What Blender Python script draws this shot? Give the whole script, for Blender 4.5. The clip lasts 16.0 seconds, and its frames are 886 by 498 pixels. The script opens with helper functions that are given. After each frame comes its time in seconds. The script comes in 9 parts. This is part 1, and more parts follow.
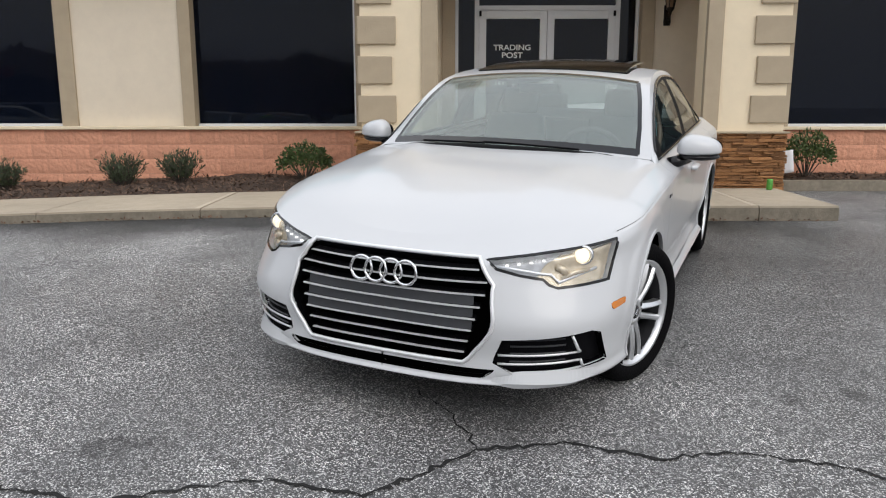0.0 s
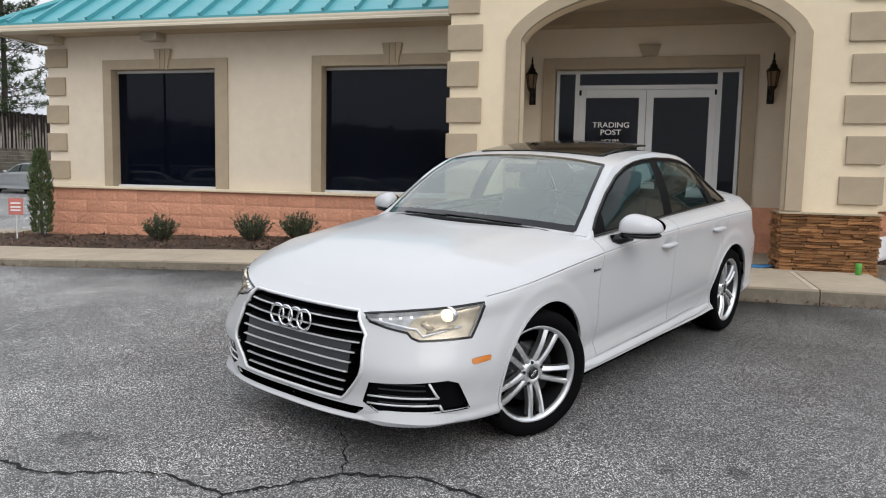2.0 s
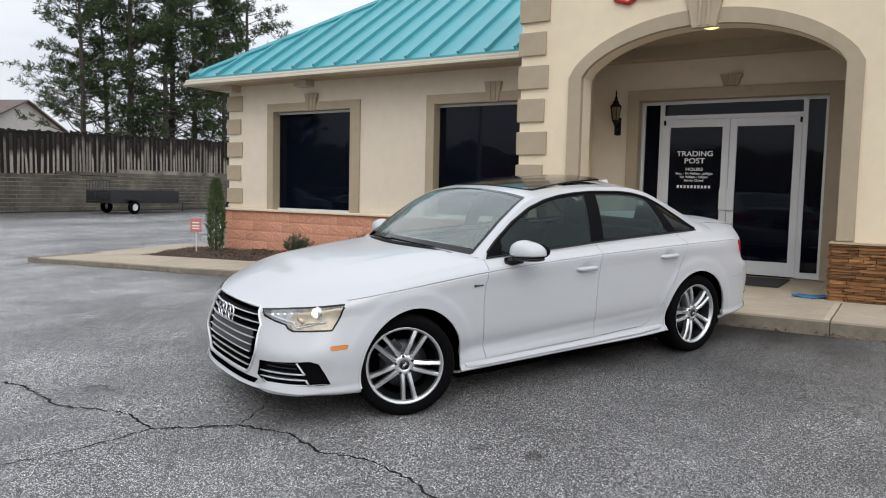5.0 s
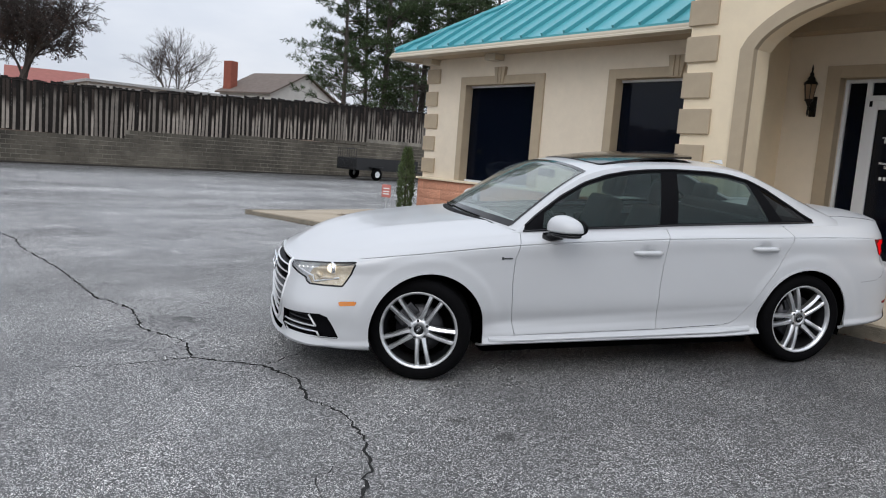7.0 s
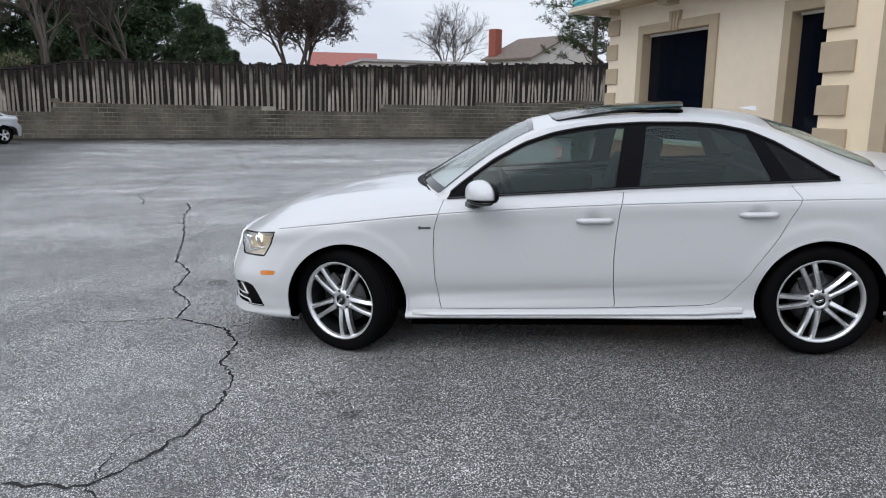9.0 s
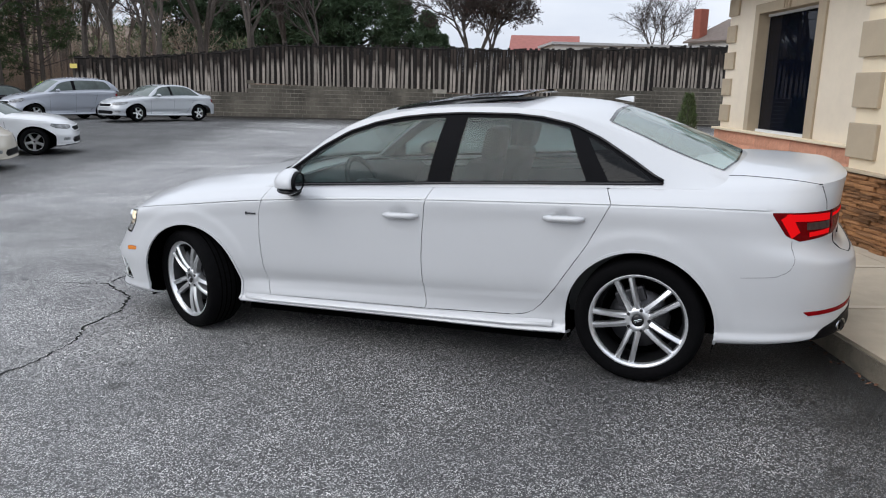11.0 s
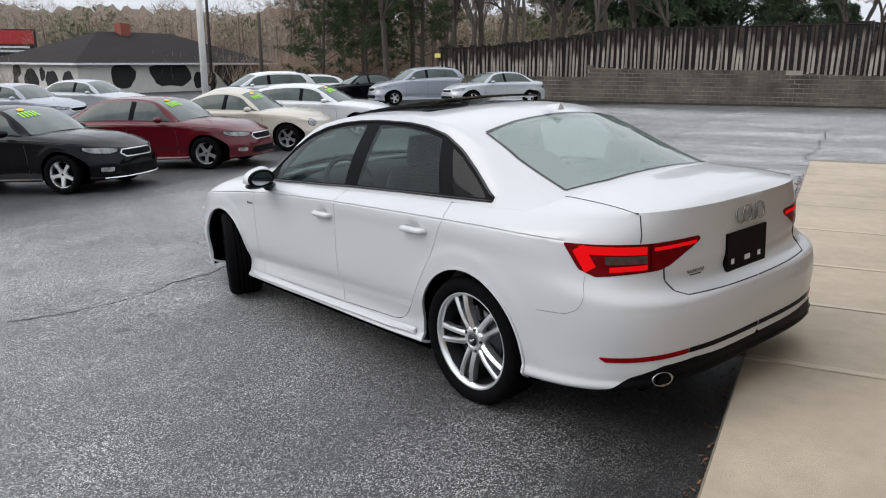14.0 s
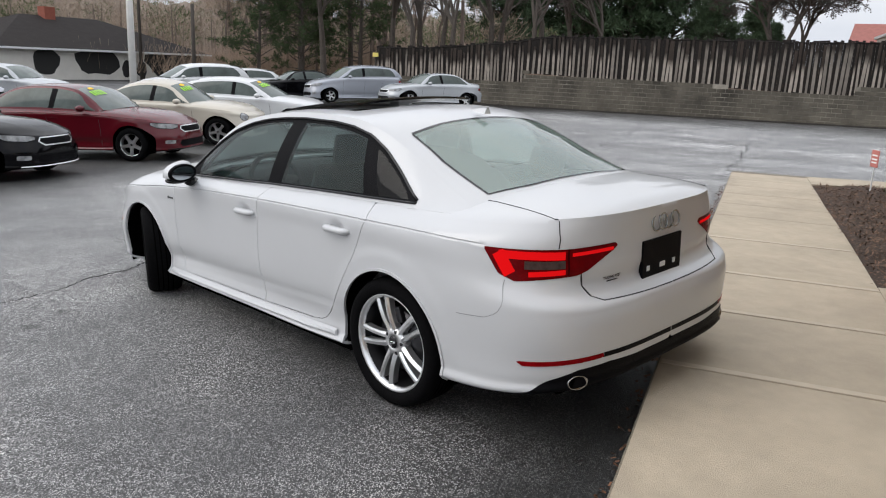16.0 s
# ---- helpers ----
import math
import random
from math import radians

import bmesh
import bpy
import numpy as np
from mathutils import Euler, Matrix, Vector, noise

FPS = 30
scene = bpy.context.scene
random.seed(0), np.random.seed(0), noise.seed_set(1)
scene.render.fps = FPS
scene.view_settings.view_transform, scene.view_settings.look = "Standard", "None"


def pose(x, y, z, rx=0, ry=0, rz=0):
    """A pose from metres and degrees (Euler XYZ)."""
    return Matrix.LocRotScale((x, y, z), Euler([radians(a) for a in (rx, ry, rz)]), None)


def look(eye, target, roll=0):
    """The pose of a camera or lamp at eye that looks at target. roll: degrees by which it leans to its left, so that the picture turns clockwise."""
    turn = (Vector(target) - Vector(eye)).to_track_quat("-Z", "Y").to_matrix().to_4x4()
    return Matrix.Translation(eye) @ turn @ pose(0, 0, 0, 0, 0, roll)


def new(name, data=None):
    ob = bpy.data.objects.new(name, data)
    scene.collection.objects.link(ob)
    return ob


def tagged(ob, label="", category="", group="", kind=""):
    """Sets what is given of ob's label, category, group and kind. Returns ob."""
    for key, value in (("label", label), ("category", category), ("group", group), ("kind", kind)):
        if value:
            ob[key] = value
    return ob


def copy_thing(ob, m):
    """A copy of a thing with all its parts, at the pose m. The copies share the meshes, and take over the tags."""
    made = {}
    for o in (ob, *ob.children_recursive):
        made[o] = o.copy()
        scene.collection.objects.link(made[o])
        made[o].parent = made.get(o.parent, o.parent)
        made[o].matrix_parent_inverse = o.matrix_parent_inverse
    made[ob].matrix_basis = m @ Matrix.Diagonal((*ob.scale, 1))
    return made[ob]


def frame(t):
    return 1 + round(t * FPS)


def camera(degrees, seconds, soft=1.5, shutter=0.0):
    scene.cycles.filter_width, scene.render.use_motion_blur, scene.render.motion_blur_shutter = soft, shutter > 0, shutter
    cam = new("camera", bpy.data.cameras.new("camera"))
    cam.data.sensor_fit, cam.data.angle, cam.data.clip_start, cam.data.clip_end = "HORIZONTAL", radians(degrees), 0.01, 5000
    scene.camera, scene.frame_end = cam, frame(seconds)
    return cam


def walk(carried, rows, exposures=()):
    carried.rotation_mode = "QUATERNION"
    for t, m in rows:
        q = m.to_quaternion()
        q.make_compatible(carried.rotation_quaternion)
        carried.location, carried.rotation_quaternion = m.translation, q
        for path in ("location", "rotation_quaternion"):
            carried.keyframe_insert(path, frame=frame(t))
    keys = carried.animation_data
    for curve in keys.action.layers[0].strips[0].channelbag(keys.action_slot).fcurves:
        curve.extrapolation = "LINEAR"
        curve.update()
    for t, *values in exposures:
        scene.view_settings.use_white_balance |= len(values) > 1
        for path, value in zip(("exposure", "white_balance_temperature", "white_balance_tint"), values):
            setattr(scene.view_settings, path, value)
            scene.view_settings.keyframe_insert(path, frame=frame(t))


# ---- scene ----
cam = camera(61.0, 16.0, soft=1.1)
PATH = [
    (0, (-0.614, -5.018, 1.161), (-0.641, -3.053, 0.789), -0.0),
    (0.5, (-0.338, -5.016, 1.176), (-0.444, -3.046, 0.847), 0.3),
    (1, (-0.057, -5.153, 1.168), (-0.308, -3.185, 0.915), 0.9),
    (1.5, (0.308, -5.286, 1.213), (-0.08, -3.337, 0.996), 1.0),
    (2, (0.738, -5.368, 1.226), (0.218, -3.448, 1.026), 1.2),
    (2.5, (1.155, -5.496, 1.238), (0.507, -3.614, 1.047), 1.4),
    (3, (1.601, -5.561, 1.269), (0.835, -3.722, 1.085), 1.5),
    (5.5, (3.147, -5.484, 1.337), (2.013, -3.844, 1.176), 1.6),
    (6, (3.418, -5.247, 1.298), (2.185, -3.682, 1.117), 2.3),
    (6.5, (3.672, -4.944, 1.29), (2.311, -3.494, 1.082), 3.6),
    (7, (3.889, -4.519, 1.315), (2.35, -3.264, 1.077), 4.4),
    (7.5, (4.19, -4.04, 1.357), (2.519, -2.974, 1.091), 3.6),
    (8, (4.368, -3.516, 1.397), (2.606, -2.62, 1.097), 2.7),
    (8.5, (4.604, -2.983, 1.42), (2.775, -2.245, 1.089), 1.7),
    (9, (4.75, -2.446, 1.43), (2.876, -1.852, 1.059), 1.0),
    (9.5, (4.898, -1.894, 1.46), (2.993, -1.424, 1.072), 1.2),
    (10, (5.021, -1.346, 1.481), (3.093, -0.995, 1.079), 1.5),
    (12.5, (4.835, 1.383, 1.615), (2.941, 0.922, 1.167), 0.5),
    (13, (4.64, 1.766, 1.669), (2.8, 1.129, 1.212), 0.0),
    (13.5, (4.594, 2.12, 1.671), (2.819, 1.328, 1.2), -0.0),
    (14, (4.547, 2.398, 1.702), (2.819, 1.517, 1.216), 0.2),
    (14.5, (4.401, 2.605, 1.712), (2.688, 1.7, 1.215), 0.7),
    (15, (4.34, 2.684, 1.708), (2.61, 1.813, 1.208), 1.4),
    (15.5, (4.377, 2.63, 1.712), (2.616, 1.816, 1.224), 2.3),
    (16, (4.509, 2.445, 1.705), (2.708, 1.721, 1.225), 2.7),
]
walk(cam, [(t, look(eye, target, roll)) for t, eye, target, roll in PATH],
     [(0, 0.45, 6700, 10), (3, 0.42, 6660, 10), (5.5, 0.40, 6520, 10), (7, 0.30, 6400, 10), (8.2, 0.31, 6340, 10), (9, 0.40, 6340, 10), (10, 0.48, 6340, 10),
      (12.5, 0.53, 6430, 10), (14, 0.56, 6560, 10), (16, 0.54, 6680, 10)])

# ---- sky and sun: overcast ----
world = bpy.data.worlds.new("sky")
scene.world = world
world.use_nodes = True
wn, wl = world.node_tree.nodes, world.node_tree.links
wn.clear()
w_out = wn.new("ShaderNodeOutputWorld")
w_bg = wn.new("ShaderNodeBackground")
w_sky = wn.new("ShaderNodeTexSky")
w_sky.sky_type, w_sky.sun_disc = "NISHITA", False
w_sky.sun_elevation, w_sky.sun_rotation = radians(42), radians(143)
w_sky.air_density, w_sky.dust_density, w_sky.ozone_density = 1.0, 6.0, 1.0
w_tc = wn.new("ShaderNodeTexCoord")
w_map = wn.new("ShaderNodeMapping")
w_map.inputs["Scale"].default_value = (1.0, 1.0, 3.2)
w_noise = wn.new("ShaderNodeTexNoise")
w_noise.inputs["Scale"].default_value, w_noise.inputs["Detail"].default_value = 1.6, 6
w_noise.inputs["Roughness"].default_value = 0.55
w_ramp = wn.new("ShaderNodeValToRGB")
w_ramp.color_ramp.elements[0].position, w_ramp.color_ramp.elements[0].color = 0.30, (5.9, 6.5, 7.6, 1)
w_ramp.color_ramp.elements[1].position, w_ramp.color_ramp.elements[1].color = 0.72, (9.6, 9.8, 10.2, 1)
w_mix = wn.new("ShaderNodeMixRGB")
w_mix.inputs["Fac"].default_value = 0.93
wl.new(w_tc.outputs["Generated"], w_map.inputs["Vector"])
wl.new(w_map.outputs["Vector"], w_noise.inputs["Vector"])
wl.new(w_noise.outputs["Fac"], w_ramp.inputs["Fac"])
wl.new(w_sky.outputs["Color"], w_mix.inputs["Color1"])
w_sep = wn.new("ShaderNodeSeparateXYZ")
wl.new(w_tc.outputs["Generated"], w_sep.inputs["Vector"])
w_up = wn.new("ShaderNodeMapRange")
w_up.inputs["From Min"].default_value, w_up.inputs["From Max"].default_value = 0.0, 1.0
w_up.inputs["To Min"].default_value, w_up.inputs["To Max"].default_value = 0.75, 1.38
wl.new(w_sep.outputs["Z"], w_up.inputs["Value"])
w_mul = wn.new("ShaderNodeMixRGB")
w_mul.blend_type, w_mul.inputs["Fac"].default_value = "MULTIPLY", 1.0
wl.new(w_ramp.outputs["Color"], w_mul.inputs["Color1"])
wl.new(w_up.outputs["Result"], w_mul.inputs["Color2"])
wl.new(w_mul.outputs["Color"], w_mix.inputs["Color2"])
wl.new(w_mix.outputs["Color"], w_bg.inputs["Color"])
w_bg.inputs["Strength"].default_value = 0.10
wl.new(w_bg.outputs["Background"], w_out.inputs["Surface"])
sun = new("sun", bpy.data.lights.new("sun", "SUN"))
sun.data.energy, sun.data.angle, sun.data.color = 0.70, radians(45), (1.0, 0.98, 0.95)
sun.matrix_world = look((0, 0, 48.6), (-32.4, 43.1, 0))


# ---- materials ----
def mat(name, color, rough=0.6, metal=0.0, var=0.0, vscale=3.0, color2=None, bump=0.0, bscale=60.0, stain=0.0,
        coat=0.0, spec=0.5, island=0.0, objvar=0.0, emit=None, estr=0.0):
    """A principled material with two scales of colour variation, fine relief and variation by piece."""
    m = bpy.data.materials.new(name)
    m.use_nodes = True
    nt = m.node_tree
    nd, ln = nt.nodes, nt.links
    p = nd["Principled BSDF"]
    p.inputs["Base Color"].default_value = (*color, 1)
    p.inputs["Roughness"].default_value = rough
    p.inputs["Metallic"].default_value = metal
    p.inputs["Coat Weight"].default_value = coat
    p.inputs["Coat Roughness"].default_value = 0.03
    p.inputs["Specular IOR Level"].default_value = spec
    if emit:
        p.inputs["Emission Color"].default_value = (*emit, 1)
        p.inputs["Emission Strength"].default_value = estr
    tc = nd.new("ShaderNodeTexCoord")
    out = None
    if var or color2:
        n1 = nd.new("ShaderNodeTexNoise")
        n1.inputs["Scale"].default_value, n1.inputs["Detail"].default_value = vscale, 8
        n1.inputs["Roughness"].default_value = 0.65
        ln.new(tc.outputs["Object"], n1.inputs["Vector"])
        r = nd.new("ShaderNodeValToRGB")
        c2 = color2 or tuple(c * (1 - var) for c in color)
        r.color_ramp.elements[0].position, r.color_ramp.elements[0].color = 0.32, (*c2, 1)
        r.color_ramp.elements[1].position, r.color_ramp.elements[1].color = 0.68, (*color, 1)
        ln.new(n1.outputs["Fac"], r.inputs["Fac"])
        out = r.outputs["Color"]
    if stain:
        n2 = nd.new("ShaderNodeTexNoise")
        n2.inputs["Scale"].default_value, n2.inputs["Detail"].default_value = vscale * 0.17, 5
        ln.new(tc.outputs["Object"], n2.inputs["Vector"])
        r2 = nd.new("ShaderNodeValToRGB")
        g = 1 - stain
        r2.color_ramp.elements[0].position, r2.color_ramp.elements[0].color = 0.35, (g, g, g, 1)
        r2.color_ramp.elements[1].position, r2.color_ramp.elements[1].color = 0.62, (1, 1, 1, 1)
        ln.new(n2.outputs["Fac"], r2.inputs["Fac"])
        mx = nd.new("ShaderNodeMixRGB")
        mx.blend_type, mx.inputs["Fac"].default_value = "MULTIPLY", 1
        if out:
            ln.new(out, mx.inputs["Color1"])
        else:
            mx.inputs["Color1"].default_value = (*color, 1)
        ln.new(r2.outputs["Color"], mx.inputs["Color2"])
        out = mx.outputs["Color"]
    if island or objvar:
        if island:
            src = nd.new("ShaderNodeNewGeometry").outputs["Random Per Island"]
        else:
            src = nd.new("ShaderNodeObjectInfo").outputs["Random"]
        mr = nd.new("ShaderNodeMapRange")
        a = island or objvar
        mr.inputs["To Min"].default_value, mr.inputs["To Max"].default_value = 1 - a, 1 + a
        ln.new(src, mr.inputs["Value"])
        hv = nd.new("ShaderNodeHueSaturation")
        ln.new(mr.outputs["Result"], hv.inputs["Value"])
        if out:
            ln.new(out, hv.inputs["Color"])
        else:
            hv.inputs["Color"].default_value = (*color, 1)
        out = hv.outputs["Color"]
    if out:
        ln.new(out, p.inputs["Base Color"])
    if bump:
        nb = nd.new("ShaderNodeTexNoise")
        nb.inputs["Scale"].default_value, nb.inputs["Detail"].default_value = bscale, 6
        ln.new(tc.outputs["Object"], nb.inputs["Vector"])
        b = nd.new("ShaderNodeBump")
        b.inputs["Strength"].default_value, b.inputs["Distance"].default_value = bump, 0.02
        ln.new(nb.outputs["Fac"], b.inputs["Height"])
        ln.new(b.outputs["Normal"], p.inputs["Normal"])
    return m


def glass_mat(name, tint, dark, rough=0.0, ior=1.45, glare=0.0, glare_col=(0.55, 0.60, 0.58)):
    """A thin pane: clear mirror reflection by Fresnel over a tinted see-through sheet."""
    m = bpy.data.materials.new(name)
    m.use_nodes = True
    nd, ln = m.node_tree.nodes, m.node_tree.links
    nd.remove(nd["Principled BSDF"])
    out = nd["Material Output"]
    tr = nd.new("ShaderNodeBsdfTransparent")
    tr.inputs["Color"].default_value = (*tuple(c * (1 - dark) for c in tint), 1)
    gl = nd.new("ShaderNodeBsdfGlossy")
    gl.inputs["Roughness"].default_value = rough
    # reflection rises from its head-on value towards grazing angles, alike from both sides
    lw = nd.new("ShaderNodeLayerWeight")
    lw.inputs["Blend"].default_value = 0.5
    pw = nd.new("ShaderNodeMath")
    pw.operation, pw.inputs[1].default_value = "POWER", 5.0
    ln.new(lw.outputs["Facing"], pw.inputs[0])
    fr = nd.new("ShaderNodeMapRange")
    fr.inputs["To Min"].default_value, fr.inputs["To Max"].default_value = ((ior - 1) / (ior + 1)) ** 2, 1.0
    ln.new(pw.outputs["Value"], fr.inputs["Value"])
    mx = nd.new("ShaderNodeMixShader")
    ln.new(fr.outputs["Result"], mx.inputs["Fac"])
    ln.new(tr.outputs["BSDF"], mx.inputs[1])
    ln.new(gl.outputs["BSDF"], mx.inputs[2])
    if glare:
        # a diffuse layer of tint, with the sky's reflection painted into its colour
        df_ = nd.new("ShaderNodeBsdfDiffuse")
        df_.inputs["Color"].default_value = (*glare_col, 1)
        m2 = nd.new("ShaderNodeMixShader")
        m2.inputs["Fac"].default_value = glare
        ln.new(tr.outputs["BSDF"], m2.inputs[1])
        ln.new(df_.outputs["BSDF"], m2.inputs[2])
        ln.new(m2.outputs["Shader"], mx.inputs[1])
    ln.new(mx.outputs["Shader"], out.inputs["Surface"])
    return m


M_PAINT = mat("white_car_paint", (0.535, 0.545, 0.56), 0.30, coat=0.5, var=0.02, vscale=2.0)
M_GLOSSBLACK = mat("gloss_black", (0.004, 0.004, 0.005), 0.10, coat=0.2, spec=0.3)
M_BLACK = mat("black_plastic", (0.004, 0.004, 0.005), 0.45, spec=0.05, bump=0.2, bscale=300)
M_DARK = mat("dark_void", (0.002, 0.002, 0.002), 0.9, var=0.3, spec=0.0)
M_RUBBER = mat("tyre_rubber", (0.0045, 0.0045, 0.005), 0.8, spec=0.05, var=0.3, vscale=25, bump=0.25, bscale=120)
M_ALLOY = mat("silver_alloy", (0.76, 0.77, 0.78), 0.30, 0.9, var=0.06, vscale=20)
# alloy copy with the shade inside the wheel put into its colour
M_ALLOYDARK = mat("shaded_alloy", (0.07, 0.07, 0.075), 0.4, 0.9, var=0.2, vscale=15)
M_CHROME = mat("chrome", (0.82, 0.83, 0.85), 0.08, 1.0)
M_RING = mat("dark_chrome", (0.33, 0.34, 0.35), 0.18, 1.0)
M_GRILLE = mat("grille_grey", (0.042, 0.044, 0.049), 0.42, var=0.15, vscale=40)
M_SEAM = mat("shut_line", (0.03, 0.03, 0.032), 0.8)
M_CARGLASS = glass_mat("car_window_glass", (0.70, 0.86, 0.84), 0.42, ior=1.42, glare=0.028, glare_col=(0.30, 0.50, 0.49))
M_QUARTER = glass_mat("dark_quarter_glass", (0.5, 0.55, 0.55), 0.90, ior=1.33)
M_WINDSHIELD = glass_mat("windshield_glass", (0.86, 0.92, 0.90), 0.03, ior=1.9, glare=0.26, glare_col=(0.47, 0.55, 0.52))
M_REARGLASS = glass_mat("rear_window_glass", (0.78, 0.88, 0.84), 0.06, ior=1.9, glare=0.38, glare_col=(0.46, 0.58, 0.53))
M_LENS = glass_mat("lamp_lens", (0.97, 0.98, 1.0), 0.03)
M_REDLENS = mat("red_lamp_lens", (0.24, 0.003, 0.006), 0.25, spec=.04, var=0.25, vscale=30)
M_REDLAMP = mat("deep_red_lens", (0.15, 0.002, 0.004), 0.22, spec=.08, var=0.3, vscale=30)
M_LENSGREY = mat("smoky_lens", (0.085, 0.055, 0.050), 0.25, spec=.1, var=0.4, vscale=40)
M_REDDARK = mat("dark_red_lens", (0.05, 0.001, 0.002), 0.25, spec=.04)
M_REDGLOW = mat("lit_red_lamp", (0.38, 0.001, 0.002), 0.3, spec=.0, emit=(1.0, 0.012, 0.015), estr=0.32)
M_AMBER = mat("amber_lens", (0.62, 0.19, 0.012), 0.2, coat=1.0)
M_LAMPGLOW = mat("lit_projector", (0.9, 0.85, 0.7), 0.2, emit=(1.0, 0.86, 0.62), estr=0.8)
M_DRL = mat("lit_running_light", (0.9, 0.9, 0.9), 0.2, emit=(1.0, 0.97, 0.9), estr=0.9)
# reflector with the headlamp's warm light painted into its colour
M_WARMREFL = mat("amber_reflector", (0.76, 0.66, 0.50), 0.25, 0.4, var=0.3, vscale=30)
M_SILVER = mat("satin_silver", (0.78, 0.79, 0.80), 0.28, 0.5)
M_LEATHER = mat("black_leather", (0.022, 0.022, 0.024), 0.55, var=0.3, vscale=12, bump=0.2, bscale=200)
M_CABIN = mat("grey_cabin_trim", (0.075, 0.078, 0.08), 0.75, var=0.2, vscale=8)


def asphalt_mat():
    """Worn asphalt: pale stone chips in dark binder, damp patches, faded stretches, painted shade and sheen."""
    m = bpy.data.materials.new("asphalt")
    m.use_nodes = True
    nd, ln = m.node_tree.nodes, m.node_tree.links
    p = nd["Principled BSDF"]
    tc = nd.new("ShaderNodeTexCoord")

    def noise_tex(scale, detail=4, rough=0.6, dim=None):
        n = nd.new("ShaderNodeTexNoise")
        n.inputs["Scale"].default_value, n.inputs["Detail"].default_value, n.inputs["Roughness"].default_value = scale, detail, rough
        ln.new(tc.outputs["Object"], n.inputs["Vector"])
        return n.outputs["Fac"]

    def ramp(src, a, ca, b, cb):
        r = nd.new("ShaderNodeValToRGB")
        r.color_ramp.elements[0].position, r.color_ramp.elements[0].color = a, (ca, ca, ca, 1)
        r.color_ramp.elements[1].position, r.color_ramp.elements[1].color = b, (cb, cb, cb, 1)
        ln.new(src, r.inputs["Fac"])
        return r.outputs["Color"]

    def mixc(kind, fac, a, b):
        x = nd.new("ShaderNodeMixRGB")
        x.blend_type = kind
        for sock, v in ((x.inputs["Fac"], fac), (x.inputs["Color1"], a), (x.inputs["Color2"], b)):
            if isinstance(v, (int, float)):
                sock.default_value = v
            elif isinstance(v, tuple):
                sock.default_value = (*v, 1)
            else:
                ln.new(v, sock)
        return x.outputs["Color"]

    vor = nd.new("ShaderNodeTexVoronoi")
    vor.inputs["Scale"].default_value = 225
    ln.new(tc.outputs["Object"], vor.inputs["Vector"])
    chip = nd.new("ShaderNodeSeparateColor")
    ln.new(vor.outputs["Color"], chip.inputs["Color"])
    chips = ramp(chip.outputs[0], 0.70, 0.0, 0.85, 1.0)
    worn = ramp(noise_tex(1.1, 7, 0.72), 0.36, 0.40, 0.62, 1.0)
    chips2 = mixc("MULTIPLY", 1.0, chips, worn)
    base = mixc("MIX", ramp(noise_tex(0.25, 5, 0.6), 0.35, 0.0, 0.65, 1.0), (0.056, 0.056, 0.058), (0.098, 0.098, 0.098))
    base = mixc("MIX", ramp(noise_tex(7.0, 5, 0.7), 0.40, 0.0, 0.75, 0.55), base, (0.030, 0.030, 0.032))
    colr = mixc("MIX", chips2, base, (0.74, 0.735, 0.72))
    # dark sealed, damp kerb stretch with a ragged edge, the car's shade painted in
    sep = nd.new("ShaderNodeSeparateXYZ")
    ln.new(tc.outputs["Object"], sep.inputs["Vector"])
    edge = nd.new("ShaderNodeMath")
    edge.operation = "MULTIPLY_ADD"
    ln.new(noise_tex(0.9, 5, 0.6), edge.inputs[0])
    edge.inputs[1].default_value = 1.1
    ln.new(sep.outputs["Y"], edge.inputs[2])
    seal_shade = nd.new("ShaderNodeMapRange")
    seal_shade.inputs["From Min"].default_value, seal_shade.inputs["From Max"].default_value = 1.6, 2.45
    seal_shade.inputs["To Min"].default_value, seal_shade.inputs["To Max"].default_value = 1.0, 0.17
    ln.new(edge.outputs[0], seal_shade.inputs["Value"])
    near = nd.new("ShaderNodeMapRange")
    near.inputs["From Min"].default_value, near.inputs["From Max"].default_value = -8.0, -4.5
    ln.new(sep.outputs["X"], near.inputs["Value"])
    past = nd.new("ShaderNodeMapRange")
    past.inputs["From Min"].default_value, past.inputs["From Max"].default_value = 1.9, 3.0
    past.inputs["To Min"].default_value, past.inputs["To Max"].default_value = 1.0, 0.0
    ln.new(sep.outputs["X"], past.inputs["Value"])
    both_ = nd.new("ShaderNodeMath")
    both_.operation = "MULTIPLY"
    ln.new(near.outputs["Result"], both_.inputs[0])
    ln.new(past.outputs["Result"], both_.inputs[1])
    colr = mixc("MULTIPLY", both_.outputs[0], colr, seal_shade.outputs["Result"])
    # shade of the parked row, painted as a black stretch of asphalt
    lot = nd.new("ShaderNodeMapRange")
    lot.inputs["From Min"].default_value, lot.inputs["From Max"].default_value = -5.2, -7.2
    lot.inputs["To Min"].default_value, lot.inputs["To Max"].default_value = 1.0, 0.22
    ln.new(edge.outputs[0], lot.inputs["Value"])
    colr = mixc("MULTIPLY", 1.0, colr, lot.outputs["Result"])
    # the farther lot is paler: faded asphalt with the wet sky sheen painted in
    faded_sheen = nd.new("ShaderNodeMapRange")
    faded_sheen.inputs["From Min"].default_value, faded_sheen.inputs["From Max"].default_value = -0.5, -5.0
    faded_sheen.inputs["To Min"].default_value, faded_sheen.inputs["To Max"].default_value = 1.0, 1.38
    ln.new(sep.outputs["X"], faded_sheen.inputs["Value"])
    colr = mixc("MULTIPLY", 1.0, colr, faded_sheen.outputs["Result"])
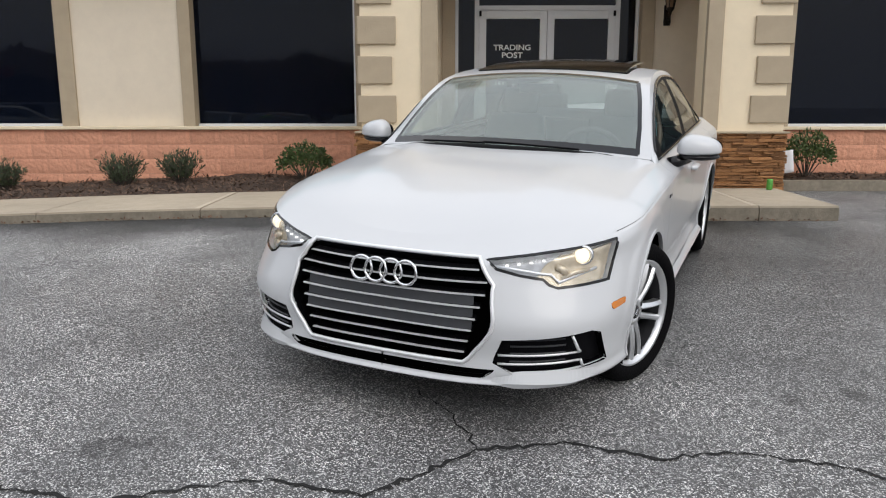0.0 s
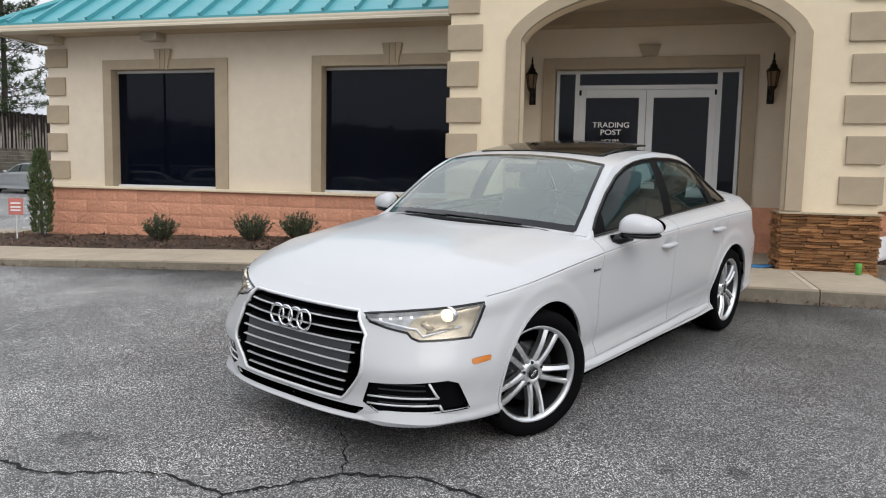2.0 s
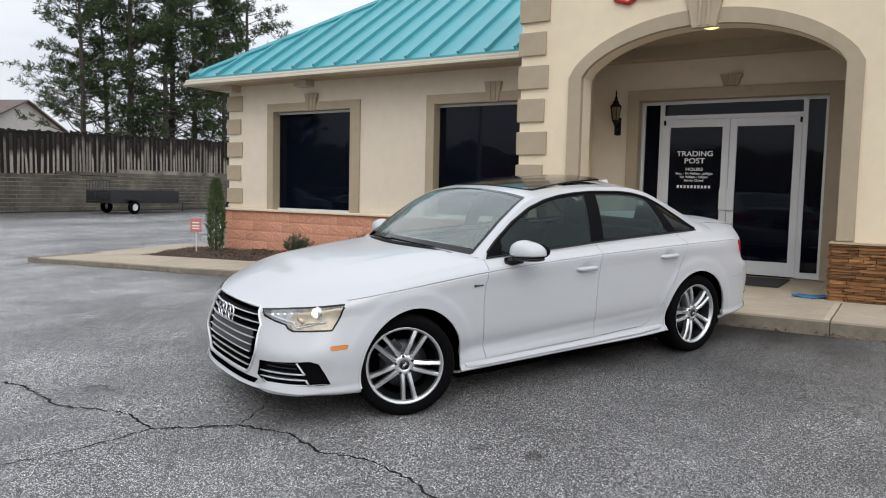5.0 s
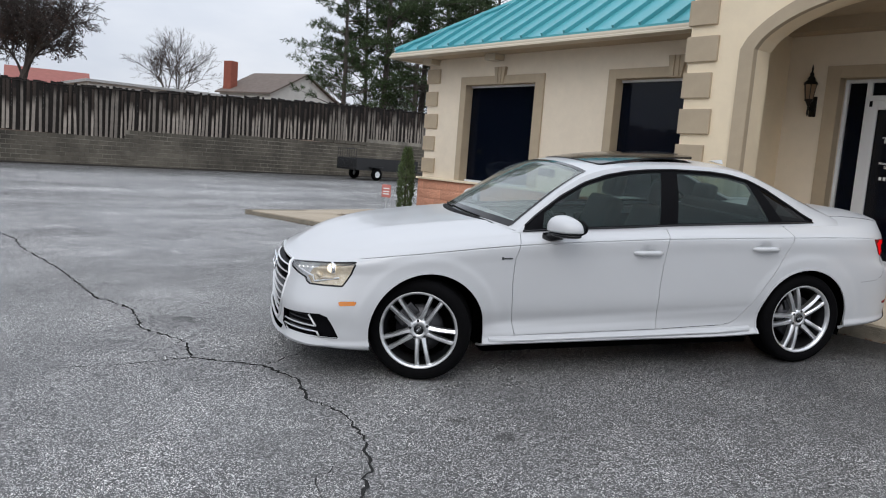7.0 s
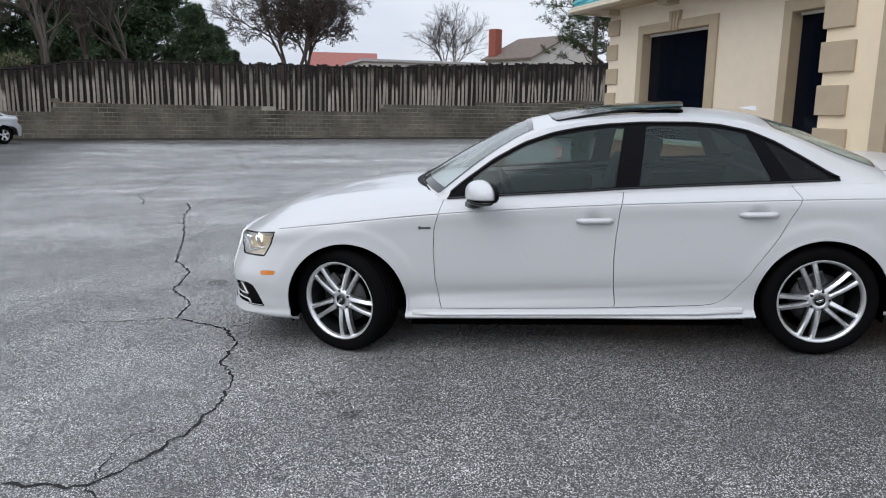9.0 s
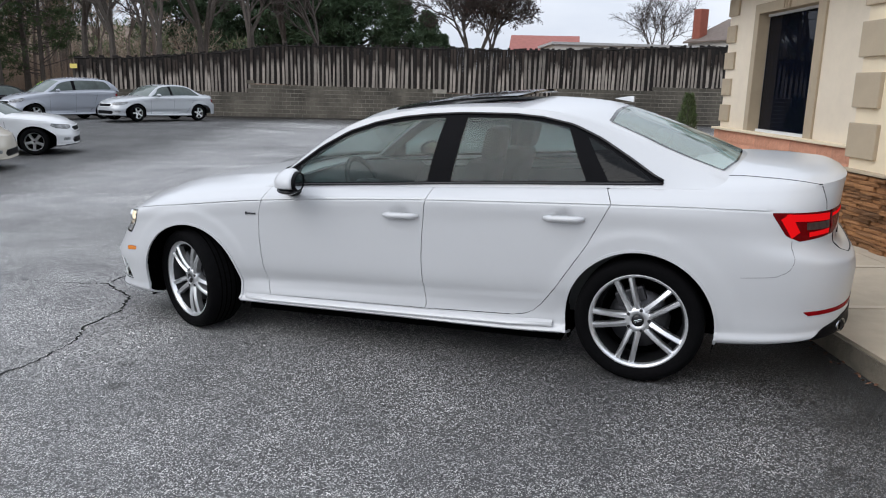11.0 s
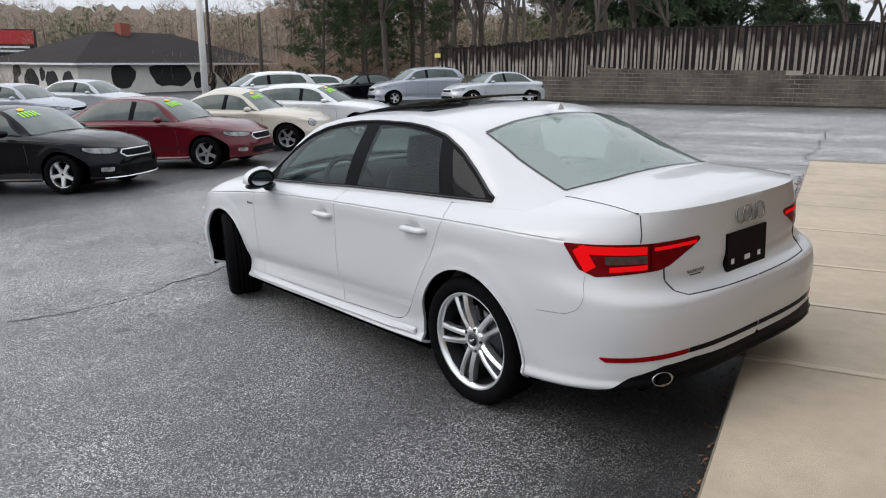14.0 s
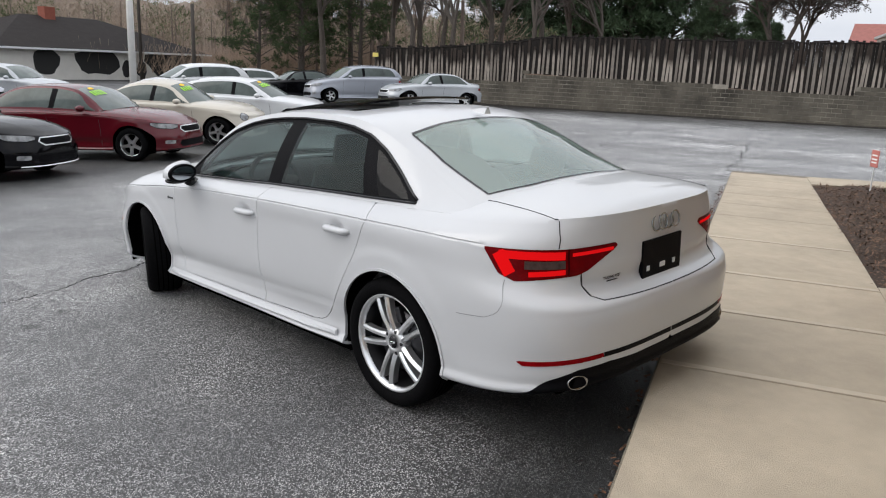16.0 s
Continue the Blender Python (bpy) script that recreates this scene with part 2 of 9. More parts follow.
    # a dark damp strip along the foot of the retaining wall
    wet = nd.new("ShaderNodeMath")
    wet.operation, wet.inputs[1].default_value = "MULTIPLY_ADD", 4.0
    ln.new(noise_tex(0.35, 5, 0.6), wet.inputs[0])
    ln.new(sep.outputs["X"], wet.inputs[2])
    strip = nd.new("ShaderNodeMapRange")
    strip.inputs["From Min"].default_value, strip.inputs["From Max"].default_value = -28.0, -25.0
    strip.inputs["To Min"].default_value, strip.inputs["To Max"].default_value = 0.42, 1.0
    ln.new(wet.outputs[0], strip.inputs["Value"])
    colr = mixc("MULTIPLY", 1.0, colr, strip.outputs["Result"])
    # pits where stones have come out
    pit = nd.new("ShaderNodeTexVoronoi")
    pit.inputs["Scale"].default_value = 125
    ln.new(tc.outputs["Object"], pit.inputs["Vector"])
    pitc = nd.new("ShaderNodeSeparateColor")
    ln.new(pit.outputs["Color"], pitc.inputs["Color"])
    colr = mixc("MULTIPLY", 1.0, colr, ramp(pitc.outputs[1], 0.22, 0.40, 0.30, 1.0))
    # a darker patch beside the car with a soft ragged edge
    ctr = nd.new("ShaderNodeVectorMath")
    ctr.operation = "DISTANCE"
    ctr.inputs[1].default_value = (1.6, -0.3, 0.0)
    ln.new(tc.outputs["Object"], ctr.inputs[0])
    rim_ = nd.new("ShaderNodeMath")
    rim_.operation = "MULTIPLY_ADD"
    rim_.inputs[1].default_value = 2.0
    ln.new(noise_tex(0.6, 5, 0.65), rim_.inputs[0])
    ln.new(ctr.outputs["Value"], rim_.inputs[2])
    pat = nd.new("ShaderNodeMapRange")
    pat.inputs["From Min"].default_value, pat.inputs["From Max"].default_value = 2.0, 3.6
    pat.inputs["To Min"].default_value, pat.inputs["To Max"].default_value = 0.93, 1.20
    ln.new(rim_.outputs[0], pat.inputs["Value"])
    colr = mixc("MULTIPLY", 1.0, colr, pat.outputs["Result"])
    # long damp and faded streaks across the lot
    smap = nd.new("ShaderNodeMapping")
    smap.inputs["Scale"].default_value = (0.42, 0.055, 1.0)
    ln.new(tc.outputs["Object"], smap.inputs["Vector"])
    sn_ = nd.new("ShaderNodeTexNoise")
    sn_.inputs["Scale"].default_value, sn_.inputs["Detail"].default_value, sn_.inputs["Roughness"].default_value = 1.0, 6, 0.62
    ln.new(smap.outputs["Vector"], sn_.inputs["Vector"])
    colr = mixc("MULTIPLY", 1.0, colr, ramp(sn_.outputs["Fac"], 0.36, 0.72, 0.60, 1.16))
    # two small old oil spots
    for ox, oy, orad in ((.89, -1.86, .055), (1.19, -1.80, .065)):
        od = nd.new("ShaderNodeVectorMath")
        od.operation, od.inputs[1].default_value = "DISTANCE", (ox, oy, -.1)
        ln.new(tc.outputs["Object"], od.inputs[0])
        oe = nd.new("ShaderNodeMath")
        oe.operation, oe.inputs[1].default_value = "MULTIPLY_ADD", .07
        ln.new(noise_tex(14, 4, 0.6), oe.inputs[0])
        ln.new(od.outputs["Value"], oe.inputs[2])
        colr = mixc("MULTIPLY", 1.0, colr, ramp(oe.outputs[0], orad, 0.45, orad + .06, 1.0))
    # broad faded and darker stretches
    colr = mixc("MULTIPLY", 1.0, colr, ramp(noise_tex(0.33, 6, 0.62), 0.33, 0.82, 0.66, 1.15))
    spot = ramp(noise_tex(2.3, 2, 0.5), 0.24, 0.45, 0.30, 1.0)
    colr = mixc("MULTIPLY", 1.0, colr, spot)
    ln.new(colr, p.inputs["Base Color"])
    damp = ramp(noise_tex(0.16, 5, 0.65), 0.40, 0.36, 0.60, 0.55)
    ln.new(damp, p.inputs["Roughness"])
    b = nd.new("ShaderNodeBump")
    b.inputs["Strength"].default_value, b.inputs["Distance"].default_value = 0.55, 0.006
    ln.new(vor.outputs["Distance"], b.inputs["Height"])
    ln.new(b.outputs["Normal"], p.inputs["Normal"])
    return m


M_ASPHALT = asphalt_mat()
M_STUCCO = mat("cream_stucco", (0.87, 0.74, 0.54), 0.9, var=0.06, vscale=5, bump=0.5, bscale=160, stain=0.06)
M_STUCCO2 = mat("greige_stucco", (0.82, 0.72, 0.575), 0.9, var=0.06, vscale=5, bump=0.5, bscale=160, stain=0.06)
M_TAUPE = mat("taupe_trim", (0.47, 0.385, 0.275), 0.9, var=0.08, vscale=6, bump=0.5, bscale=160, stain=0.08)
M_BLOCK = mat("salmon_split_block", (0.72, 0.35, 0.225), 0.9, var=0.22, vscale=9, bump=1.0, bscale=22, objvar=0.08)
M_JOINT = mat("salmon_mortar", (0.62, 0.345, 0.24), 0.95, var=0.2, vscale=20)
M_CONCRETE = mat("concrete", (0.49, 0.415, 0.315), 0.85, var=0.14, vscale=7, bump=0.25, bscale=180, stain=0.16)
M_KERB = mat("worn_kerb", (0.30, 0.26, 0.20), 0.9, var=0.35, vscale=11, bump=0.5, bscale=90, stain=0.25)
M_TEAL = mat("teal_metal_roof", (0.085, 0.37, 0.42), 0.42, var=0.10, vscale=3, stain=0.10)
M_GUTTER = mat("tan_gutter", (0.50, 0.44, 0.34), 0.45, var=0.08, vscale=4)
M_WHITEFRAME = mat("white_aluminium", (0.70, 0.71, 0.72), 0.35, var=0.05)
M_SHOPGLASS = glass_mat("shop_window_glass", (0.16, 0.19, 0.24), 0.5, ior=1.33, glare=0.014, glare_col=(0.16, 0.28, 0.66))
# near-black colour stands in for the unlit shop interior
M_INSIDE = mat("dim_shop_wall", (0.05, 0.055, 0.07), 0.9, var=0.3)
M_MULCH = mat("dark_mulch", (0.085, 0.055, 0.040), 0.95, var=0.6, vscale=40, bump=1.0, bscale=60)


# ---- mesh helpers ----
def link_mesh(name, verts, faces, material, smooth=False):
    me = bpy.data.meshes.new(name)
    me.from_pydata([tuple(v) for v in verts], [], faces)
    me.update()
    for m in (material if isinstance(material, (list, tuple)) else [material]):
        me.materials.append(m)
    if smooth:
        me.shade_smooth()
    return new(name, me)


def mesh_part(name, verts, faces, material, parent=None, label="", smooth=False):
    ob = link_mesh(name, verts, faces, material, smooth)
    if parent:
        ob.parent = parent
    if label:
        ob["label"] = label
    return ob


def part(name, bm, material, parent=None, label="", smooth=False):
    me = bpy.data.meshes.new(name)
    bm.normal_update()
    bm.to_mesh(me)
    bm.free()
    me.materials.append(material)
    if smooth:
        me.shade_smooth()
    ob = new(name, me)
    if parent:
        ob.parent = parent
    if label:
        ob["label"] = label
    return ob


def empty(name, m, label="", category="", group="", kind=""):
    ob = new(name)
    ob.matrix_world = m
    return tagged(ob, label, category, group, kind)


def box(bm, x0, x1, y0, y1, z0, z1, bevel=0.0, m=None):
    vs = [bm.verts.new((x, y, z)) for x in (x0, x1) for y in (y0, y1) for z in (z0, z1)]
    fs = [bm.faces.new([vs[i] for i in f]) for f in
          ((0, 1, 3, 2), (4, 6, 7, 5), (0, 4, 5, 1), (2, 3, 7, 6), (0, 2, 6, 4), (1, 5, 7, 3))]
    if bevel:
        es = list({e for f in fs for e in f.edges})
        r = bmesh.ops.bevel(bm, geom=es, offset=bevel, segments=2, affect="EDGES", profile=0.6)
        vs = list({v for f in r["faces"] for v in f.verts} | {v for v in vs if v.is_valid})
    if m is not None:
        bmesh.ops.transform(bm, matrix=m, verts=[v for v in vs if v.is_valid])
    return bm


def boxed(*a, **k):
    return box(bmesh.new(), *a, **k)


def tube(bm, pts, r, seg=8, cap=True):
    """A tube along points; r is one radius or one per point."""
    pts = [Vector(p) for p in pts]
    rs = r if isinstance(r, (list, tuple)) else [r] * len(pts)
    rings = []
    for i, p in enumerate(pts):
        d = (pts[min(i + 1, len(pts) - 1)] - pts[max(i - 1, 0)]).normalized()
        side = d.cross(Vector((0, 0, 1)) if abs(d.z) < 0.92 else Vector((1, 0, 0))).normalized()
        up = side.cross(d)
        rings.append([bm.verts.new(p + rs[i] * (math.cos(t) * side + math.sin(t) * up))
                      for t in (2 * math.pi * k / seg for k in range(seg))])
    for a, b in zip(rings, rings[1:]):
        for k in range(seg):
            bm.faces.new((a[k], a[(k + 1) % seg], b[(k + 1) % seg], b[k]))
    if cap:
        bm.faces.new(rings[0][::-1])
        bm.faces.new(rings[-1])
    return bm


def lathe(bm, prof, seg=32, axis="y"):
    """Revolve (radius, height) pairs about an axis."""
    rings = []
    for r, h in prof:
        ring = []
        for k in range(seg):
            c, s = math.cos(2 * math.pi * k / seg) * r, math.sin(2 * math.pi * k / seg) * r
            ring.append(bm.verts.new({"y": (c, h, s), "z": (c, s, h), "x": (h, c, s)}[axis]))
        rings.append(ring)
    for a, b in zip(rings, rings[1:]):
        for k in range(seg):
            bm.faces.new((a[k], a[(k + 1) % seg], b[(k + 1) % seg], b[k]))
    return bm


def smooth01(t):
    t = min(1.0, max(0.0, t))
    return t * t * (3 - 2 * t)


def ground_z(x, y):
    near = 0.0529 * min(max(y, -14.0), 3.2) - 0.0143 * min(max(x, -1.6), 1.6)
    near -= 0.022 * min(max(-1.5 - x, 0.0), 5.0) * smooth01((y + 1.5) / 3.0)
    far = -0.30 + 0.008 * min(max(y, -30.0), 30.0) + 0.20 * math.exp(-((x + 25) ** 2 + (y + 11.5) ** 2) / 36)
    w = smooth01((-x - 3.0) / 15.0)
    return near * (1 - w) + far * w


# ---- ground ----
def axis_steps(lo, hi, near, fine, mid, coarse):
    out, v = [], lo
    while v < hi:
        out.append(v)
        d = 0 if near[0] <= v <= near[1] else min(abs(v - near[0]), abs(v - near[1]))
        v += fine if d < 0.01 else min(coarse, max(fine, d * 0.35, mid if d > 3 else 0))
    return out + [hi]


gx = axis_steps(-900, 900, (-14, 7), 0.35, 1.5, 60)
gy = axis_steps(-900, 900, (-11, 5), 0.35, 1.5, 60)
gverts = [(x, y, ground_z(x, y) + 0.004 * noise.noise(Vector((x * 0.7, y * 0.7, 0)))) for x in gx for y in gy]
ny = len(gy)
gfaces = [(i * ny + j, (i + 1) * ny + j, (i + 1) * ny + j + 1, i * ny + j + 1) for i in range(len(gx) - 1) for j in range(ny - 1)]
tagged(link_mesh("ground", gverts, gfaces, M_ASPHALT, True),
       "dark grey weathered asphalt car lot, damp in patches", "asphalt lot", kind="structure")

# ---- the shop building ----
WALL_Y = 5.42          # face of the main wall
TOP = 3.40
B0 = empty("shop_front", pose(0, 0, 0), "cream stucco shop front with taupe quoins and teal metal roof", "building", kind="structure")


def wall_piece(bm, x0, x1, z0, z1, y0=WALL_Y, y1=WALL_Y + 0.3):
    box(bm, x0, x1, y0, y1, z0, z1)


W1, W2, W3 = (-7.98, -5.985), (-4.205, -1.935), (3.87, 5.95)
SILL, HEAD = 0.885, 2.815
walls_ = [(x0, x1, 0.1, TOP) for x0, x1 in ((-9.2, W1[0]), (W1[1], W2[0]), (W2[1], -1.30), (2.78, W3[0]), (W3[1], 12.0))]
for w in (W1, W2, W3):
    walls_ += [(w[0], w[1], 0.1, SILL), (w[0], w[1], HEAD, TOP)]
for q in walls_:
    bm = bmesh.new()
    wall_piece(bm, *q)
    part("wall_front", bm, M_STUCCO2, B0, "greige stucco wall")
part("wall_side", boxed(-9.2, -8.9, WALL_Y + 0.3, 19.0, 0.1, TOP), M_STUCCO2, B0)
part("wall_side", boxed(11.7, 12.0, WALL_Y + 0.3, 19.0, 0.1, TOP), M_STUCCO2, B0)
part("wall_back", boxed(-8.9, 11.7, 18.7, 19.0, 0.1, TOP), M_STUCCO2, B0)
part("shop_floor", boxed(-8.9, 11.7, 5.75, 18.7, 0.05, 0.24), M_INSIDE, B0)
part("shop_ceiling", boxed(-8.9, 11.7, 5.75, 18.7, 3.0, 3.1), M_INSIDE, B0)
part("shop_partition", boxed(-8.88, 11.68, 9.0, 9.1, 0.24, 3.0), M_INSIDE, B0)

# portico recess: back wall with the doorway
DX0, DX1, DZ0, DZ1 = -0.60, 1.89, 0.27, 2.71
for q in ((-1.30, DX0, 0.1, TOP + 0.3), (DX1, 2.78, 0.1, TOP + 0.3), (DX0, DX1, DZ1, TOP + 0.3), (DX0, DX1, 0.1, DZ0 - 0.02)):
    bm = bmesh.new()
    wall_piece(bm, *q)
    part("wall_entrance", bm, M_STUCCO2, B0, "greige stucco wall behind the arch")
part("ceiling_portico", boxed(-1.30, 2.78, 3.99, 5.42, 3.42, 3.5), M_TAUPE, B0)
part("header_beam", boxed(-1.298, 2.778, 5.10, 5.418, 3.26, 3.42), M_TAUPE, B0)

# arch wall of the portico
PY0, PY1 = 3.65, 3.99
AX0, AX1, ASP, AAP = -0.80, 2.195, 2.84, 3.35
amid, ahalf = (AX0 + AX1) / 2, (AX1 - AX0) / 2
PTOP = 5.3


def arch_z(x, grow=0.0):
    """Height of a three-centred arch over the entrance."""
    t = min(1.0, abs(x - amid) / (ahalf + grow))
    return ASP - 0.02 + (AAP - ASP + 0.02 + grow) * (1 - t ** 2.15) ** 0.72


def arch_slab(x_left, x_right, top, y0, y1, grow, n=40):
    bm = bmesh.new()
    xs = [AX0 - grow + (AX1 - AX0 + 2 * grow) * k / n for k in range(n + 1)]
    for a, b in zip(xs, xs[1:]):
        za, zb = arch_z(a, grow), arch_z(b, grow)
        v = [bm.verts.new(p) for p in ((a, y0, za), (b, y0, zb), (b, y0, top), (a, y0, top),
                                       (a, y1, za), (b, y1, zb), (b, y1, top), (a, y1, top))]
        for f in ((0, 1, 2, 3), (7, 6, 5, 4), (4, 5, 1, 0), (3, 2, 6, 7)):
            bm.faces.new([v[i] for i in f])
    bmesh.ops.remove_doubles(bm, verts=bm.verts[:], dist=1e-5)
    box(bm, x_left, AX0 - grow, y0, y1, 0.12, top)
    box(bm, AX1 + grow, x_right, y0, y1, 0.12, top)
    return bm


part("arch_wall", arch_slab(-1.66, 3.12, PTOP, PY0, PY1, 0.0), M_STUCCO, B0, "cream stucco arch wall")
part("side_wall", boxed(-1.66, -1.30, PY1, 5.42, 0.12, PTOP), M_STUCCO, B0)
part("side_wall", boxed(2.78, 3.12, PY1, 5.42, 0.12, PTOP), M_STUCCO, B0)
# taupe band round the arch
bm = bmesh.new()
gr = 0.17
n = 44
pts_in = [(AX0, 0.9)] + [(AX0 + (AX1 - AX0) * k / n, arch_z(AX0 + (AX1 - AX0) * k / n)) for k in range(n + 1)] + [(AX1, 0.9)]
pts_out = [(AX0 - gr, 0.9)] + [(AX0 - gr + (AX1 - AX0 + 2 * gr) * k / n, arch_z(AX0 - gr + (AX1 - AX0 + 2 * gr) * k / n, gr)) for k in range(n + 1)] + [(AX1 + gr, 0.9)]
rings = []
for (xi, zi), (xo, zo) in zip(pts_in, pts_out):
    rings.append([bm.verts.new(p) for p in ((xi + (0.003 if xi < amid else -0.003), PY0 + 0.05, zi - 0.003), (xi + (0.003 if xi < amid else -0.003), PY0 - 0.03, zi - 0.003), (xo, PY0 - 0.03, zo), (xo, PY0 + 0.002, zo))])
for a, b in zip(rings, rings[1:]):
    for k in range(3):
        bm.faces.new((a[k], b[k], b[k + 1], a[k + 1]))
bmesh.ops.recalc_face_normals(bm, faces=bm.faces[:])
part("arch_trim", bm, M_TAUPE, B0, "taupe trim band round the arch")


def keystone(x, z0, z1, y, w=0.30):
    bm = bmesh.new()
    box(bm, -w * 0.42, w * 0.42, -0.05, 0.03, z0, z1, 0.006)
    for v in bm.verts:
        v.co.x *= 0.78 + 0.44 * (v.co.z - z0) / (z1 - z0)
    k = part("keystone", bm, M_TAUPE, B0)
    k.location = (x, y, 0)
    bm = bmesh.new()
    for s in (-1, 1):
        box(bm, s * 0.045 - 0.016, s * 0.045 + 0.016, -0.07, -0.048, z0 + 0.02, z1 - 0.01, 0.004)
    r = part("keystone_rib", bm, M_TAUPE, k)


keystone(amid, 3.30, 3.74, PY0 - 0.02, 0.42)
keystone((W1[0] + W1[1]) / 2 + .055, 2.80, 3.13, WALL_Y - 0.02)
keystone((W2[0] + W2[1]) / 2 + .055, 2.80, 3.13, WALL_Y - 0.02)
keystone((W3[0] + W3[1]) / 2 + .055, 2.80, 3.13, WALL_Y - 0.02)
keystone((DX0 + DX1) / 2 + .02, 2.865, 3.02, WALL_Y - 0.01, 0.29)


def window_unit(w, name):
    """Taupe surround, white frame and dark glass."""
    x0, x1 = w
    ob = empty(name, pose(0, 0, 0), "dark tinted shop window in a white aluminium frame", "window", kind="structure")
    left, right, lap = 0.110, 0.220, 0.055
    bm = bmesh.new()
    box(bm, x0 - left, x0 + lap, WALL_Y - 0.035, WALL_Y + 0.16, SILL + 0.004, HEAD + 0.155, 0.006)
    box(bm, x1 - .004, x1 + right, WALL_Y - 0.035, WALL_Y + 0.16, SILL + 0.004, HEAD + 0.155, 0.006)
    box(bm, x0 + lap + .001, x1 - .005, WALL_Y - 0.036, WALL_Y + 0.16, HEAD - .004, HEAD + 0.155, 0.006)
    part("surround", bm, M_TAUPE, ob, "taupe stucco surround")
    bm = bmesh.new()
    f = 0.045
    box(bm, x0 + .007, x0 + f, 5.545, 5.62, SILL, HEAD)
    box(bm, x1 - f, x1 - .007, 5.545, 5.62, SILL, HEAD)
    box(bm, x0 + f, x1 - f, 5.545, 5.62, HEAD - f, HEAD - .007)
    box(bm, x0 + f, x1 - f, 5.53, 5.62, SILL, SILL + f)
    part("window_frame", bm, M_WHITEFRAME, ob)
    p = part("pane", boxed(x0 + f, x1 - f, 5.585, 5.59, SILL + f, HEAD - f), M_SHOPGLASS, ob, "dark reflective glass")
    # dark sheet close behind the pane, painted in place of the unlit interior
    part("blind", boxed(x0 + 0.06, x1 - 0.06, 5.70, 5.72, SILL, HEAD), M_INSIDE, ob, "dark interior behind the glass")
    return ob


window_unit(W1, "window_1")
window_unit(W2, "window_2")
window_unit(W3, "window_3")

# ledge over the block base course
for x0, x1 in ((-9.24, -1.67), (3.13, 12.0)):
    part("ledge", boxed(x0, x1, 5.27, 5.41, 0.855, 0.897, 0.008), M_STUCCO, B0, "cream ledge")
    part("base_core", boxed(x0 + 0.05, x1, 5.335, 5.418, 0.05, 0.853), M_JOINT, B0)
part("base_core", boxed(-9.235, -9.205, 5.34, 18.9, 0.05, 0.853), M_JOINT, B0)
part("ledge", boxed(-9.28, -9.203, 5.412, 19.0, 0.855, 0.897, 0.008), M_STUCCO, B0)
for x0, x1 in ((-1.298, DX0 - 0.2), (2.05, 2.778)):
    part("base_return", boxed(x0, x1, 5.30, 5.416, 0.12, 0.86), M_BLOCK, B0, "salmon split-face block base")

# quoins
qA = boxed(-0.215, 0.215, -0.035, 0.05, -0.151, 0.151, 0.01)
qB = boxed(-0.193, 0.193, -0.035, 0.05, -0.151, 0.151, 0.01)
qm = []
for b_ in (qA, qB):
    me = bpy.data.meshes.new("quoin")
    b_.to_mesh(me)
    b_.free()
    me.materials.append(M_TAUPE)
    qm.append(me)


def quoins(x, y, zs, left, turn=0.0):
    for k, z in enumerate(zs):
        q = new("quoin", qm[k % 2])
        q.parent = B0
        half = 0.215 if k % 2 == 0 else 0.193
        off = half - 0.03
        if turn:
            q.location, q.rotation_euler = (x, y + off, z), (0, 0, radians(turn))
        else:
            q.location = (x + (off if left else -off), y, z)


zs = [1.155 + 0.466 * k for k in range(5)]
quoins(-9.2, WALL_Y, zs, True)
quoins(-9.2, WALL_Y, zs, True, -90)
zp = [1.133 + 0.4315 * k for k in range(10)]
quoins(-1.66, PY0, zp, True)
quoins(3.12, PY0, zp, False)
quoins(-1.66, PY0, zp, True, -90)
quoins(3.12, PY0, zp, True, 90)

# doorway: trim, frame, sidelights, two glazed doors
DO = empty("door_1", pose(0, 0, 0), "white aluminium double entrance doors with dark glass and lettering", "door", kind="structure")
bm = bmesh.new()
box(bm, DX0 - 0.17, DX0 + .004, WALL_Y - 0.03, WALL_Y + 0.12, 0.25, DZ1 + 0.15, 0.005)
box(bm, DX1 - .004, DX1 + 0.17, WALL_Y - 0.03, WALL_Y + 0.12, 0.25, DZ1 + 0.15, 0.005)
box(bm, DX0 + .005, DX1 - .005, WALL_Y - 0.031, WALL_Y + 0.12, DZ1 - .004, DZ1 + 0.15, 0.005)
part("surround", bm, M_TAUPE, DO, "taupe stucco surround")
bm = bmesh.new()
for x0, x1 in ((DX0 + .007, DX0 + 0.05), (-0.33, -0.27), (1.57, 1.63), (DX1 - 0.05, DX1 - .007)):
    box(bm, x0, x1, 5.56, 5.64, DZ0, DZ1 - .007)
for x0, x1 in ((DX0 + 0.05, -0.33), (-0.27, 1.57), (1.63, DX1 - 0.05)):
    box(bm, x0, x1, 5.56, 5.64, DZ1 - 0.05, DZ1 - .007)
box(bm, -0.27, 1.57, 5.56, 5.64, 2.44, 2.50)
for x0, x1 in ((DX0 + 0.05, -0.33), (1.63, DX1 - 0.05)):
    box(bm, x0, x1, 5.56, 5.64, DZ0, DZ0 + 0.08)
part("door_frame", bm, M_WHITEFRAME, DO)
for x0, x1, z0, z1 in ((DX0 + 0.05, -0.33, DZ0 + 0.08, DZ1 - 0.05), (1.63, DX1 - 0.05, DZ0 + 0.08, DZ1 - 0.05), (-0.27, 1.57, 2.50, DZ1 - 0.05)):
    part("pane", boxed(x0, x1, 5.60, 5.606, z0, z1), M_SHOPGLASS, DO)
